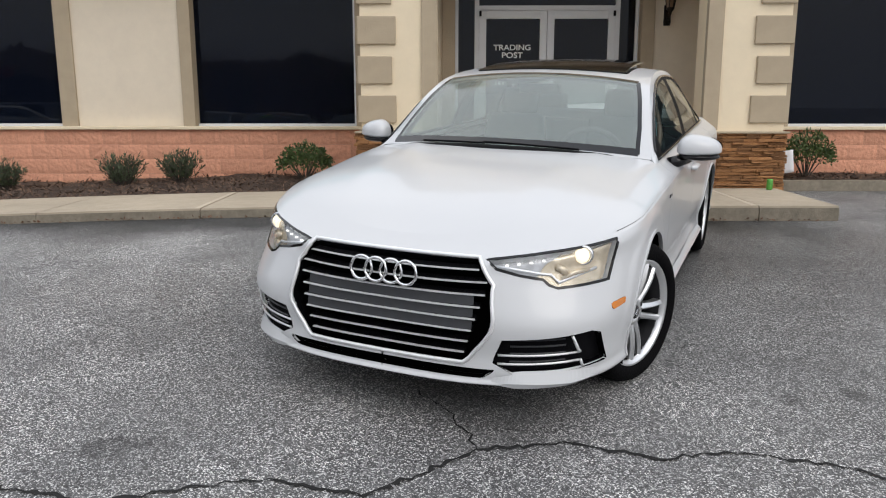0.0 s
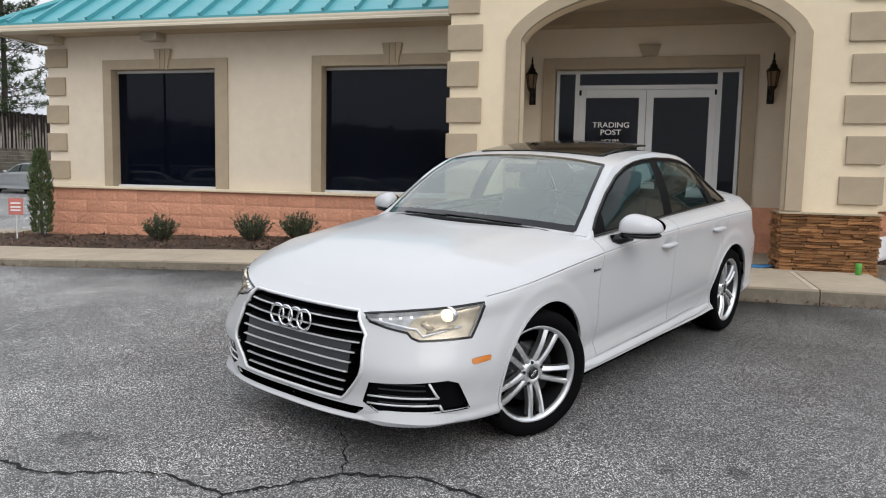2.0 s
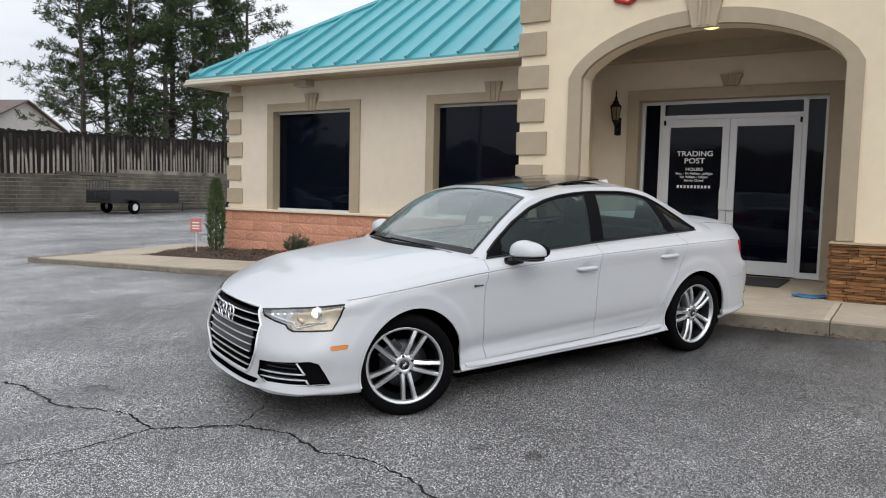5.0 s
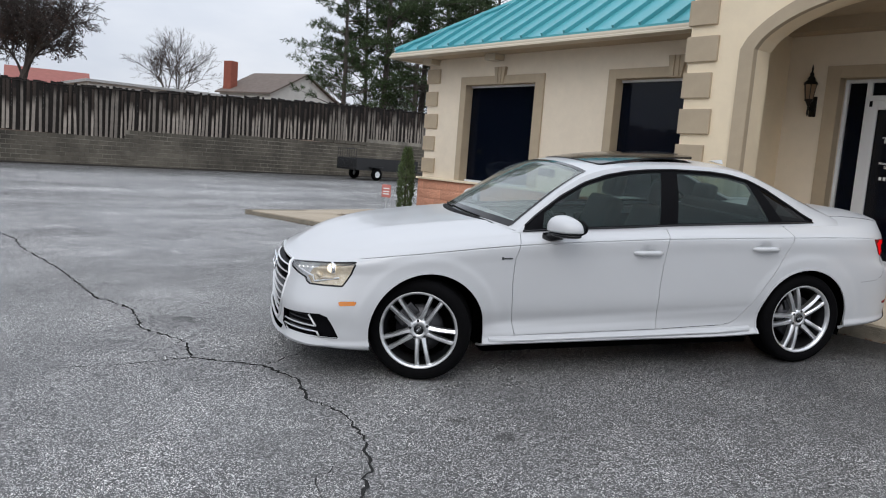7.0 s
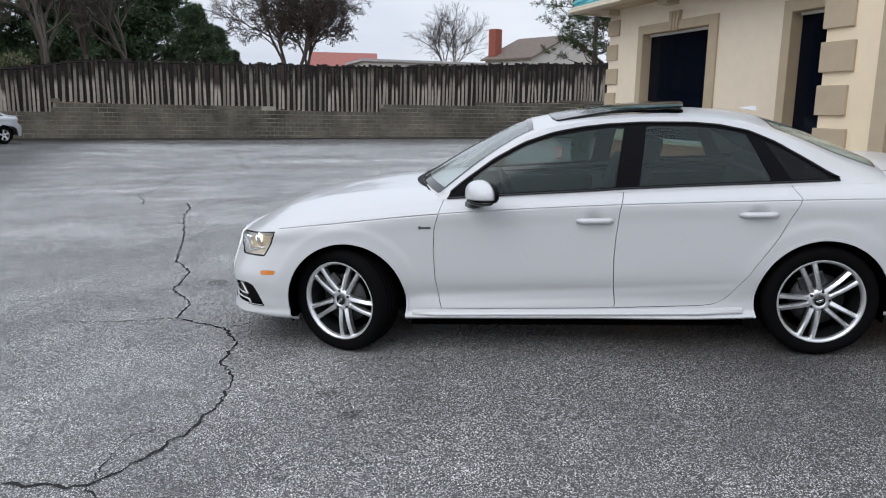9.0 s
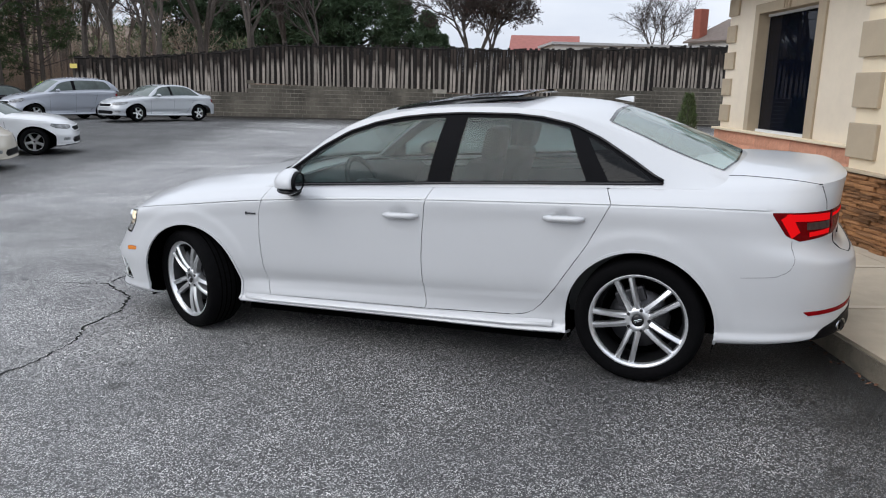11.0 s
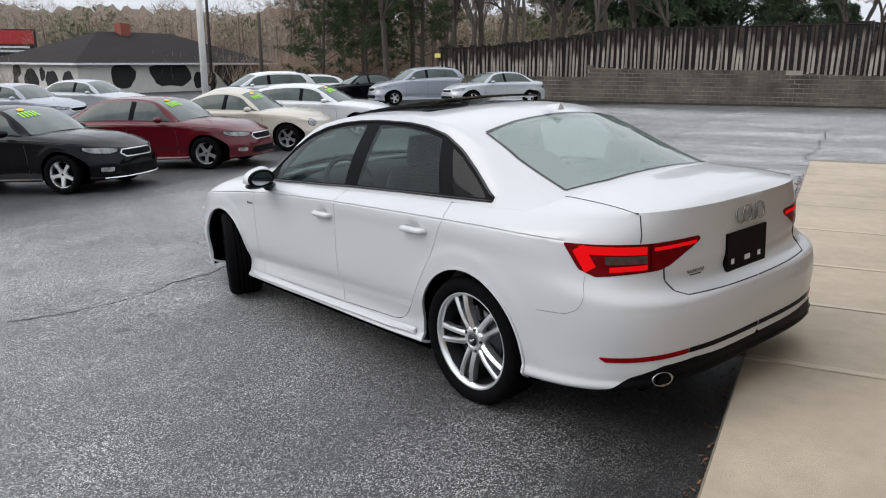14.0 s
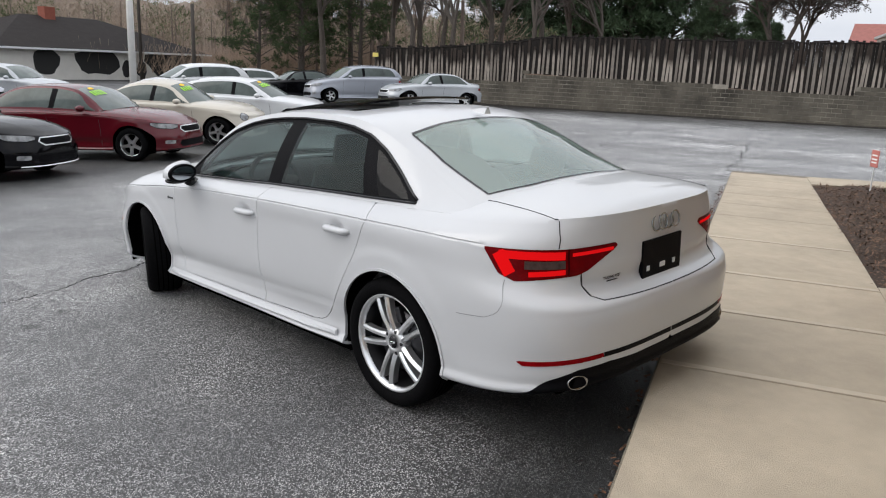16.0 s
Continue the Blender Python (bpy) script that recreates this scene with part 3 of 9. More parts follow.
# the doorway's unlit interior, likewise painted as one dark sheet
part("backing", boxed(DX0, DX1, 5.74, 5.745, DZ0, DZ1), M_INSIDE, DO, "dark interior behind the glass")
for x0, x1 in ((-0.268, 0.647), (0.653, 1.568)):
    bm = bmesh.new()
    s = 0.095
    box(bm, x0, x0 + s, 5.55, 5.60, DZ0 + 0.01, 2.437, 0.004)
    box(bm, x1 - s, x1, 5.55, 5.60, DZ0 + 0.01, 2.437, 0.004)
    box(bm, x0 + s, x1 - s, 5.552, 5.598, 2.437 - 0.11, 2.435, 0.004)
    box(bm, x0 + s, x1 - s, 5.552, 5.598, DZ0 + 0.012, DZ0 + 0.20, 0.004)
    leaf = part("door_leaf", bm, M_WHITEFRAME, DO, "white aluminium door leaf")
    part("pane", boxed(x0 + s, x1 - s, 5.572, 5.578, DZ0 + 0.20, 2.437 - 0.11), M_SHOPGLASS, leaf, "dark glass")
    hx = x1 - s * 0.5 if x0 < 0 else x0 + s * 0.5
    hb = boxed(hx - 0.05, hx + 0.05, 5.515, 5.535, 1.16, 1.46, 0.006)
    for hz in (1.2, 1.42):
        box(hb, hx - 0.012, hx + 0.012, 5.535, 5.55, hz - 0.012, hz + 0.012)
    part("handle", hb, M_WHITEFRAME, leaf, "flat pull handle")
    part("push_bar", boxed(x0 + s, x1 - s, 5.61, 5.64, 1.25, 1.29, 0.008), M_SILVER, leaf)
    part("hinge", boxed((x0 if x0 < 0 else x1 - 0.03), (x0 + 0.03 if x0 < 0 else x1), 5.535, 5.55, 2.36, 2.43), M_BLACK, leaf)

# roof of the shop: hipped standing-seam metal
EX0, EX1, EY0, EY1, EZ, K = -9.75, 12.5, 4.88, 19.5, 3.50, 0.66
RO = empty("roof", pose(0, 0, 0), "teal standing-seam metal hip roof", "roof", kind="structure")
dep = (EY1 - EY0) / 2
rv = [(EX0, EY0, EZ), (EX1, EY0, EZ), (EX1, EY1, EZ), (EX0, EY1, EZ), (EX0 + dep, EY0 + dep, EZ + K * dep), (EX1 - dep, EY0 + dep, EZ + K * dep)]
mesh_part("roof_sheet", rv, [(0, 1, 5, 4), (1, 2, 5), (2, 3, 4, 5), (3, 0, 4)], M_TEAL, RO)
rib = boxed(-0.022, 0.022, 0, 1.0, 0.0, 0.065)
me_rib = bpy.data.meshes.new("seam")
rib.to_mesh(me_rib)
rib.free()
me_rib.materials.append(M_TEAL)
sl = math.atan(K)
for side in (0, 1):
    k = 0
    while True:
        d = 0.30 + 0.505 * k
        k += 1
        if (side == 0 and EX0 + d > 3.5) or (side == 1 and d > 2 * dep - 0.3):
            break
        run = min(d, dep) if side == 0 else min(d, 2 * dep - d)
        s = new("seam", me_rib)
        s.parent = RO
        ln = run / math.cos(sl)
        if side == 0:
            s.matrix_basis = Matrix.Translation((EX0 + d, EY0, EZ)) @ Matrix.Rotation(sl, 4, "X") @ Matrix.Diagonal((1, ln, 1, 1))
        else:
            s.matrix_basis = Matrix.Translation((EX0, EY0 + d, EZ)) @ Matrix.Rotation(radians(-90), 4, "Z") @ Matrix.Rotation(sl, 4, "X") @ Matrix.Diagonal((1, ln, 1, 1))
bm = bmesh.new()
tube(bm, [(EX0, EY0, EZ + 0.03), (EX0 + dep, EY0 + dep, EZ + K * dep + 0.03)], 0.06, 6)
part("hip_cap", bm, M_TEAL, RO)
part("drip_edge", boxed(EX0 - 0.01, 3.0, EY0 - 0.012, EY0 + 0.05, EZ - 0.035, EZ + 0.012), M_TEAL, RO)
part("drip_edge", boxed(EX0 - 0.012, EX0 + 0.05, EY0 + 0.05, EY1, EZ - 0.035, EZ + 0.012), M_TEAL, RO)


def gutter(name, length, m):
    prof = [(0.0, 0.0), (-0.03, 0.0), (-0.05, -0.03), (-0.055, -0.06), (-0.09, -0.08), (-0.10, -0.11), (0.02, -0.13), (0.06, -0.13), (0.06, 0.0)]
    vs = [(x, y - 0.0, z) for x in (0, length) for y, z in prof]
    k = len(prof)
    fs = [(i, (i + 1) % k, k + (i + 1) % k, k + i) for i in range(k)] + [tuple(range(k))[::-1], tuple(range(k, 2 * k))]
    g = mesh_part(name, vs, fs, M_GUTTER, RO, "tan metal gutter")
    g.matrix_basis = m


gutter("gutter", 8.10, pose(EX0 - 0.06, EY0 - 0.02, EZ - 0.03))
gutter("gutter", 14.6, pose(EX0 - 0.06, EY1, EZ - 0.03, 0, 0, -90))
part("soffit", boxed(EX0, -1.665, EY0 + 0.05, WALL_Y + 0.02, 3.36, 3.40), M_TAUPE, RO, "shaded taupe soffit")
part("soffit", boxed(EX0, -9.18, WALL_Y + 0.02, EY1, 3.36, 3.40), M_TAUPE, RO)
part("soffit", boxed(3.125, EX1, EY0 + 0.05, WALL_Y + 0.02, 3.36, 3.40), M_TAUPE, RO)
for x in (-9.0, -7.04):
    part("corbel", boxed(x - 0.15, x + 0.15, WALL_Y - 0.25, WALL_Y + 0.0, 3.24, 3.36, 0.01), M_GUTTER, B0)
# portico roof behind the arch wall
part("portico_roof", boxed(-1.66, 3.12, PY1, 9.5, PTOP - 0.35, PTOP - 0.3), M_TEAL, RO)

# ---- pavement, bed and kerbs ----


def slab(name, pts, z_fn, thick, material, label, category, step=0.5, parent=None):
    """A slab over a convex outline that follows the ground."""
    bm = bmesh.new()
    f = bm.faces.new([bm.verts.new((x, y, 0)) for x, y in pts])
    xs = [p[0] for p in pts]
    c = min(xs) + step
    while c < max(xs) - 0.05:
        bmesh.ops.bisect_plane(bm, geom=bm.verts[:] + bm.edges[:] + bm.faces[:], plane_co=(c, 0, 0), plane_no=(1, 0, 0))
        c += step
    bmesh.ops.recalc_face_normals(bm, faces=bm.faces[:])
    if bm.faces[:][0].normal.z < 0:
        bmesh.ops.reverse_faces(bm, faces=bm.faces[:])
    low = bmesh.ops.extrude_face_region(bm, geom=bm.faces[:])
    lv = {v for v in low["geom"] if isinstance(v, bmesh.types.BMVert)}
    for v in bm.verts:
        v.co.z = z_fn(v.co.x, v.co.y) - (0 if v in lv else thick)
    bmesh.ops.recalc_face_normals(bm, faces=bm.faces[:])
    ob = part(name, bm, material, parent, label)
    return ob


def pave_z(x, y):
    return ground_z(x, 2.14) + 0.095 + 0.012 * min(max(x + 2, 0.0), 4.0) + 0.010 * max(0.0, y - 2.14)


PV = empty("pavement", pose(0, 0, 0), "tan concrete walkway with scored joints along the shop front", "pavement", kind="structure")
JX = [-10.55, -9.3, -8.2, -7.1, -5.85, -4.65, -3.05, -1.5, -0.45, 0.64, 2.3, 3.06]
M_TOOLED = mat("tooled_concrete_edge", (0.55, 0.475, 0.37), 0.8, var=0.12, vscale=9, stain=0.12)
for a, b in zip(JX, JX[1:]):
    slab("paving_slab", [(a + 0.007, 2.14), (b - 0.007, 2.14), (b - 0.007, 3.43), (a + 0.007, 3.43)], pave_z, 0.2, M_CONCRETE, "", "", parent=PV)
    if -4 < b < 3:
        slab("tooled_edge", [(b - 0.062, 2.15), (b - 0.010, 2.15), (b - 0.010, 3.42), (b - 0.062, 3.42)], lambda x, y: pave_z(x, y) + .003, 0.02, M_TOOLED, "", "", parent=PV)
    slab("kerb", [(a + 0.004, 2.128), (b - 0.004, 2.128), (b - 0.004, 2.139), (a + 0.004, 2.139)], lambda x, y: pave_z(x, y) - .018, 0.3, M_KERB, "", "", parent=PV)
slab("paving_slab", [(-1.66, 3.436), (2.0, 3.436), (2.0, 5.5), (-1.66, 5.5)], pave_z, 0.2, M_CONCRETE, "", "", parent=PV)
slab("paving_slab", [(2.006, 3.436), (3.05, 3.436), (3.05, 5.4), (2.006, 5.4)], pave_z, 0.2, M_CONCRETE, "", "", parent=PV)
slab("paving_slab", [(-10.9, 3.436), (-9.43, 3.436), (-10.45, 6.3), (-11.4, 6.3)], pave_z, 0.2, M_CONCRETE, "", "", parent=PV)
slab("kerb", [(-10.9, 2.14), (-10.556, 2.14), (-10.556, 3.43), (-10.9, 3.43)], pave_z, 0.3, M_KERB, "", "", parent=PV)


def bed_z(x, y):
    h = 0.05 * noise.noise(Vector((x * 1.3, y * 1.3, 3))) + 0.02 * noise.noise(Vector((x * 6, y * 6, 1)))
    return pave_z(x, 3.4) - 0.02 + 0.05 * smooth01((y - 3.45) / 0.9) + h * smooth01((y - 3.45) / 0.3)


def bed(name, x0, x1, y0, y1, zf, skew=0.0):
    nx, nyy = int((x1 - x0) / 0.09), int((y1 - y0) / 0.09)
    vs = []
    for i in range(nx + 1):
        for j in range(nyy + 1):
            y = y0 + (y1 - y0) * j / nyy
            x = x0 + (x1 - x0) * i / nx
            x = x - skew * (y - y0) * (1 - i / nx)
            vs.append((x, y, zf(x, y)))
    fs = [(i * (nyy + 1) + j, (i + 1) * (nyy + 1) + j, (i + 1) * (nyy + 1) + j + 1, i * (nyy + 1) + j + 1) for i in range(nx) for j in range(nyy)]
    return tagged(link_mesh(name, vs, fs, M_MULCH, True), "planting bed of dark brown bark mulch along the wall", "mulch bed", kind="structure")


bed("planting_bed", -9.42, -1.67, 3.44, 5.34, bed_z, 0.34)


def bed_r(x, y):
    return 0.26 + 0.03 * noise.noise(Vector((x * 2, y * 2, 7)))


bed("planting_bed", 3.14, 9.0, 4.36, 5.34, bed_r)
slab("kerb", [(3.14, 4.2), (9.0, 4.2), (9.0, 4.36), (3.14, 4.36)], lambda x, y: 0.27, 0.3, M_KERB, "", "", parent=PV)

# ---- retaining wall and board fence across the lot ----
M_GREYBLOCK = mat("grey_concrete_block", (0.175, 0.155, 0.122), 0.92, color2=(0.055, 0.048, 0.038), vscale=.75, bump=0.4, bscale=30, stain=0.45, island=0.13)
M_MORTAR = mat("pale_lime_mortar", (0.34, 0.31, 0.26), 0.95, var=0.8, vscale=0.9)
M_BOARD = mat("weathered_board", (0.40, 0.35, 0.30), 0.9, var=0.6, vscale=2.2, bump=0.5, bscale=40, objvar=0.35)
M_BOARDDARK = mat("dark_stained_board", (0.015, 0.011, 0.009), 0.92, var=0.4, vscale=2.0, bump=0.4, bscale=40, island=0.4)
FENCE_X = -34.0
# each board darkens towards its top, from a height that differs by board
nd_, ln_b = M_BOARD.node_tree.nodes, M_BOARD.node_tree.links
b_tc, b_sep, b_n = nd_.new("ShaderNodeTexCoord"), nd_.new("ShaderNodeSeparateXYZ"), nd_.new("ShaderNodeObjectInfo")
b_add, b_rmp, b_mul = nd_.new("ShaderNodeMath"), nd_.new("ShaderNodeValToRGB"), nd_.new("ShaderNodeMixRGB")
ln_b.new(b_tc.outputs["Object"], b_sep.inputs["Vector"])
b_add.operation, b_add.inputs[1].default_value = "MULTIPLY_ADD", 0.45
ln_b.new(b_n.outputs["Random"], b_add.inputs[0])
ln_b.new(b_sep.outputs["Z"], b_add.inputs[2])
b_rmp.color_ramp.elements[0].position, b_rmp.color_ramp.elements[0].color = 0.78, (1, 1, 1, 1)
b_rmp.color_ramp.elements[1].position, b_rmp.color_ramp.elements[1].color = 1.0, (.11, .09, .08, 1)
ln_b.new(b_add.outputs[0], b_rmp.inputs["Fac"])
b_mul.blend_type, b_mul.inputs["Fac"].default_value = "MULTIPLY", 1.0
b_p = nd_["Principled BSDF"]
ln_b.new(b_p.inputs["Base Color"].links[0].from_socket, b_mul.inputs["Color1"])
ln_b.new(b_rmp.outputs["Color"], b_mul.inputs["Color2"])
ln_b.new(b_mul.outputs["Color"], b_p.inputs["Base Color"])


def interp(x, xs, ys):
    return float(np.interp(x, xs, ys))


def wall_top(y):
    return interp(y, [-40, -9.01, -9.0, 6.2, 6.4, 11.5, 11.7, 20, 40], [.85, .95, 1.43, 1.10, 1.43, 1.55, 1.68, 1.95, 2.2])


def fence_top(y):
    return interp(y, [-18, -14.9, -9.6, -7.8, 4, 7, 16, 20, 27, 40], [2.45, 2.52, 2.97, 3.33, 3.42, 3.50, 3.93, 4.03, 4.15, 4.3])


WALLR = empty("retaining_wall", pose(0, 0, 0), "long grey concrete-block retaining wall at the edge of the lot", "retaining wall", kind="structure")
vs, fs = [], []
rng = random.Random(5)
y = -18.5
row = 0
for course in range(13):
    z0 = -0.5 + 0.203 * course
    y = -18.5 + (0.2 if course % 2 else 0.0)
    while y < 38:
        yc = y + 0.2
        if z0 + 0.1 < wall_top(yc):
            d = rng.uniform(-0.006, 0.008)
            x0, x1 = FENCE_X - 0.2, FENCE_X + d
            a, b, c0, c1 = y + 0.010, y + 0.390, z0 + 0.016, z0 + 0.187
            k = len(vs)
            vs += [(x0, a, c0), (x1, a, c0), (x1, b, c0), (x0, b, c0), (x0, a, c1), (x1, a, c1), (x1, b, c1), (x0, b, c1)]
            fs += [(k + 1, k + 2, k + 6, k + 5), (k + 4, k + 5, k + 6, k + 7), (k, k + 1, k + 5, k + 4), (k + 2, k + 3, k + 7, k + 6), (k, k + 3, k + 2, k + 1)]
        y += 0.4
blk = mesh_part("block_courses", vs, fs, M_GREYBLOCK, WALLR, "weathered grey concrete blocks")
blk["kind"] = "stuff"
core = bmesh.new()
for a, b in ((-18.5, -9.0), (-9.0, -4.0), (-4.0, 1.0), (1.0, 6.3), (6.3, 11.6), (11.6, 20.0), (20.0, 38.0)):
    box(core, FENCE_X - 0.19, FENCE_X - 0.013, a + .001, b - .001, -0.6, math.floor((wall_top((a + b) / 2) + 0.603) / 0.203) * 0.203 - 0.5 - 0.203 + 0.19)
part("mortar_core", core, M_MORTAR, WALLR)

FEN = empty("board_fence", pose(0, 0, 0), "tall weathered wooden board fence on top of the block wall", "fence", kind="structure")
bmesh_board = []
for k in range(3):
    b = bmesh.new()
    w = (0.07, 0.062, 0.078)[k]
    box(b, -0.012, 0.012, -w, w, 0, 1.0)
    for v in b.verts:
        if v.co.z > .5:
            v.co.z += (0.006, -0.006)[v.co.y > 0]
            v.co.x += rng.uniform(-.008, .008)
    me = bpy.data.meshes.new("board")
    b.to_mesh(me)
    b.free()
    bmesh_board.append(me)
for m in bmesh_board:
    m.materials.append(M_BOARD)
# near-black boards added behind to close the gaps, weathered pale ones in front
b = boxed(-1, 0, 0, 1, 0, 1)
me_backing = bpy.data.meshes.new("backing_board")
b.to_mesh(me_backing)
b.free()
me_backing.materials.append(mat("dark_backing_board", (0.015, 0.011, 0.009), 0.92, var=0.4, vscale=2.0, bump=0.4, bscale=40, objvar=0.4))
vs, fs = [], []
y = -17.6
while y < 34:
    w = rng.uniform(.125, .15)
    top, bot, x = fence_top(y) + rng.uniform(-0.09, 0.06), wall_top(y) - 0.05, FENCE_X - 0.075 + rng.uniform(-.008, .008)
    k = len(vs)
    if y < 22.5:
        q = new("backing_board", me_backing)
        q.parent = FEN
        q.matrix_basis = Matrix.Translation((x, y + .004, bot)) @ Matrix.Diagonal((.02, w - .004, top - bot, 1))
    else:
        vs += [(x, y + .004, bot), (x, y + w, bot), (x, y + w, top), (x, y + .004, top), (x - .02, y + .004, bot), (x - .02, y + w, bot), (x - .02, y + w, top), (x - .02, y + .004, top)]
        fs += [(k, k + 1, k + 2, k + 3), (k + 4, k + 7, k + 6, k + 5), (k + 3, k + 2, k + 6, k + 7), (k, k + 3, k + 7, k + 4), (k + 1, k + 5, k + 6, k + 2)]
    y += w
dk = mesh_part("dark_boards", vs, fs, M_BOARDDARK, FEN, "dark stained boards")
dk["kind"] = "stuff"
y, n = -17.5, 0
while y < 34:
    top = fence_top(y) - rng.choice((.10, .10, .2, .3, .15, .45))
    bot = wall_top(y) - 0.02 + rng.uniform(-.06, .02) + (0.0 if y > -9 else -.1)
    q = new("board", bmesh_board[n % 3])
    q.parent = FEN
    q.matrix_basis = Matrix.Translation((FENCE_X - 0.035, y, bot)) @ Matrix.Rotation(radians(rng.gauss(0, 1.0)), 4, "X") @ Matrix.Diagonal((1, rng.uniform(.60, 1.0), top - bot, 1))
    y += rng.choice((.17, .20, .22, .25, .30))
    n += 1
for h in (0.22, 0.75):
    bm = bmesh.new()
    pts = [(FENCE_X - 0.13, yy, wall_top(yy) + (fence_top(yy) - wall_top(yy)) * h) for yy in np.linspace(-17.6, 34, 30)]
    tube(bm, pts, 0.05, 4)
    part("rail", bm, M_BOARDDARK, FEN)
bm = bmesh.new()
vs = []
pts = [(FENCE_X - 0.055, yy, fence_top(yy) - 0.10) for yy in np.linspace(-17.6, 34, 40)]
tube(bm, pts, 0.022, 4)
part("top_rail", bm, M_BOARDDARK, FEN, "dark top rail")
# leaf debris at the foot of the wall
lv_, lf_ = [], []
for k in range(120):
    yy = -18 + 56 * k / 119
    w_ = .30 + .25 * noise.noise(Vector((0, yy * .6, 3)))
    for x_, dz in ((FENCE_X - .01, .07), (FENCE_X + w_ * .5, .05), (FENCE_X + w_, .006)):
        lv_.append((x_, yy, ground_z(x_, yy) + dz))
for k in range(119):
    for j in (0, 1):
        q = k * 3 + j
        lf_.append((q, q + 1, q + 4, q + 3))
tagged(link_mesh("leaf_debris", lv_, lf_, mat("wet_dark_leaves", (.022, .017, .013), .8, var=.5, vscale=8, bump=.8, bscale=30)), "dark wet leaf debris along the foot of the wall", "leaf litter", kind="stuff")
# bank of earth behind the wall, on which fence, trees and houses stand
bvs, bfs = [], []
bx = [-34.16, -36, -40, -48, -60, -80, -120, -175]
by = list(range(-60, 61, 6))
for x in bx:
    for yy in by:
        h = max(wall_top(yy), 0.8) - 0.12 if x > -35 else interp(x, [-120, -60, -36], [3.5, 2.6, 1.35]) + 0.25 * noise.noise(Vector((x * .1, yy * .1, 0)))
        if yy < -18:
            h = -0.9 + 0.065 * max(0.0, -x - 36)
        bvs.append((x, yy, h))
for i in range(len(bx) - 1):
    for j in range(len(by) - 1):
        k = i * len(by) + j
        bfs.append((k, k + 1, k + len(by) + 1, k + len(by)))
M_LEAFGROUND = mat("leaf_litter", (0.16, 0.095, 0.055), 0.95, var=0.5, vscale=1.5, bump=0.6, bscale=14, stain=0.3)
tagged(link_mesh("bank", bvs, bfs, M_LEAFGROUND, True), "brown leaf-littered bank behind the wall", "ground", kind="structure")


# ---- the white sedan ----
CAR_M = Matrix(((-0.39367, 0.91914, 0.01432, 0), (-0.91825, -0.39247, -0.05283, 0), (-0.04294, -0.03395, 0.9985, 0), (0, 0, 0, 1)))
SX = [-1.55, -0.9, 0.0, 0.9, 1.5]
LF, LR = 1.15, 1.25
# each rail: z at nose, z at x 1.5 .. -1.55, z at tail; half width at x 1.5 .. -1.55; x of nose and tail
RAILS = [
    ((.196, .178, .20, .20, .20, .243, .295), (.80, .79, .79, .79, .862), (2.18, -2.36)),
    ((.212, .205, .215, .215, .215, .254, .308), (.865, .868, .868, .868, .884), (2.290, -2.40)),
    ((.238, .285, .27, .27, .27, .32, .352), (.885, .874, .872, .874, .892), (2.296, -2.415)),
    ((.33, .36, .345, .345, .355, .42, .43), (.888, .860, .854, .861, .897), (2.288, -2.42)),
    ((.45, .46, .45, .455, .465, .52, .52), (.894, .886, .885, .889, .904), (2.290, -2.430)),
    ((.55, .58, .60, .61, .615, .62, .632), (.902, .896, .894, .899, .910), (2.284, -2.428)),
    ((.59, .64, .68, .695, .705, .70, .656), (.900, .897, .895, .900, .910), (2.278, -2.418)),
    ((.63, .70, .77, .80, .815, .80, .684), (.896, .898, .897, .901, .908), (2.268, -2.366)),
    ((.685, .797, .855, .896, .912, .916, .80), (.888, .900, .901, .904, .903), (2.238, -2.346)),
    ((.708, .815, .869, .910, .926, .931, .90), (.882, .897, .899, .900, .897), (2.198, -2.348)),
    ((.752, .868, .934, .966, .990, 1.00, 1.03), (.790, .805, .812, .808, .800), (2.125, -2.372)),
]
NRAIL = len(RAILS)
ARCH_R, ARCH_Z, ARCHES = 0.377, .322, (1.395, -1.408)
HANDLES = [(-.002, .822), (-.922, .847)]
TAIL_N = [3.8, 3.9, 4.0, 4.0, 4.0, 3.95, 3.9, 3.5, 3.35, 3.3, 3.1]
NOSE_N = [2.6, 2.75, 2.9, 3.05, 3.2, 2.6, 2.42, 2.32, 2.28, 2.2, 2.1]


def hermite(t, ts, vs):
    """Smooth curve through values at rising t."""
    n = len(ts)
    if t <= ts[0]:
        return vs[0]
    if t >= ts[-1]:
        return vs[-1]
    k = 0
    while ts[k + 1] < t:
        k += 1

    def slope(j):
        if j in (0, n - 1):
            i, l = (0, 1) if j == 0 else (n - 2, n - 1)
            return (vs[l] - vs[i]) / (ts[l] - ts[i])
        a = (vs[j] - vs[j - 1]) / (ts[j] - ts[j - 1])
        b = (vs[j + 1] - vs[j]) / (ts[j + 1] - ts[j])
        wa, wb = ts[j + 1] - ts[j], ts[j] - ts[j - 1]
        return (a * wa + b * wb) / (wa + wb)

    h = ts[k + 1] - ts[k]
    u = (t - ts[k]) / h
    return ((2 * u ** 3 - 3 * u ** 2 + 1) * vs[k] + (u ** 3 - 2 * u ** 2 + u) * h * slope(k)
            + (-2 * u ** 3 + 3 * u ** 2) * vs[k + 1] + (u ** 3 - u ** 2) * h * slope(k + 1))


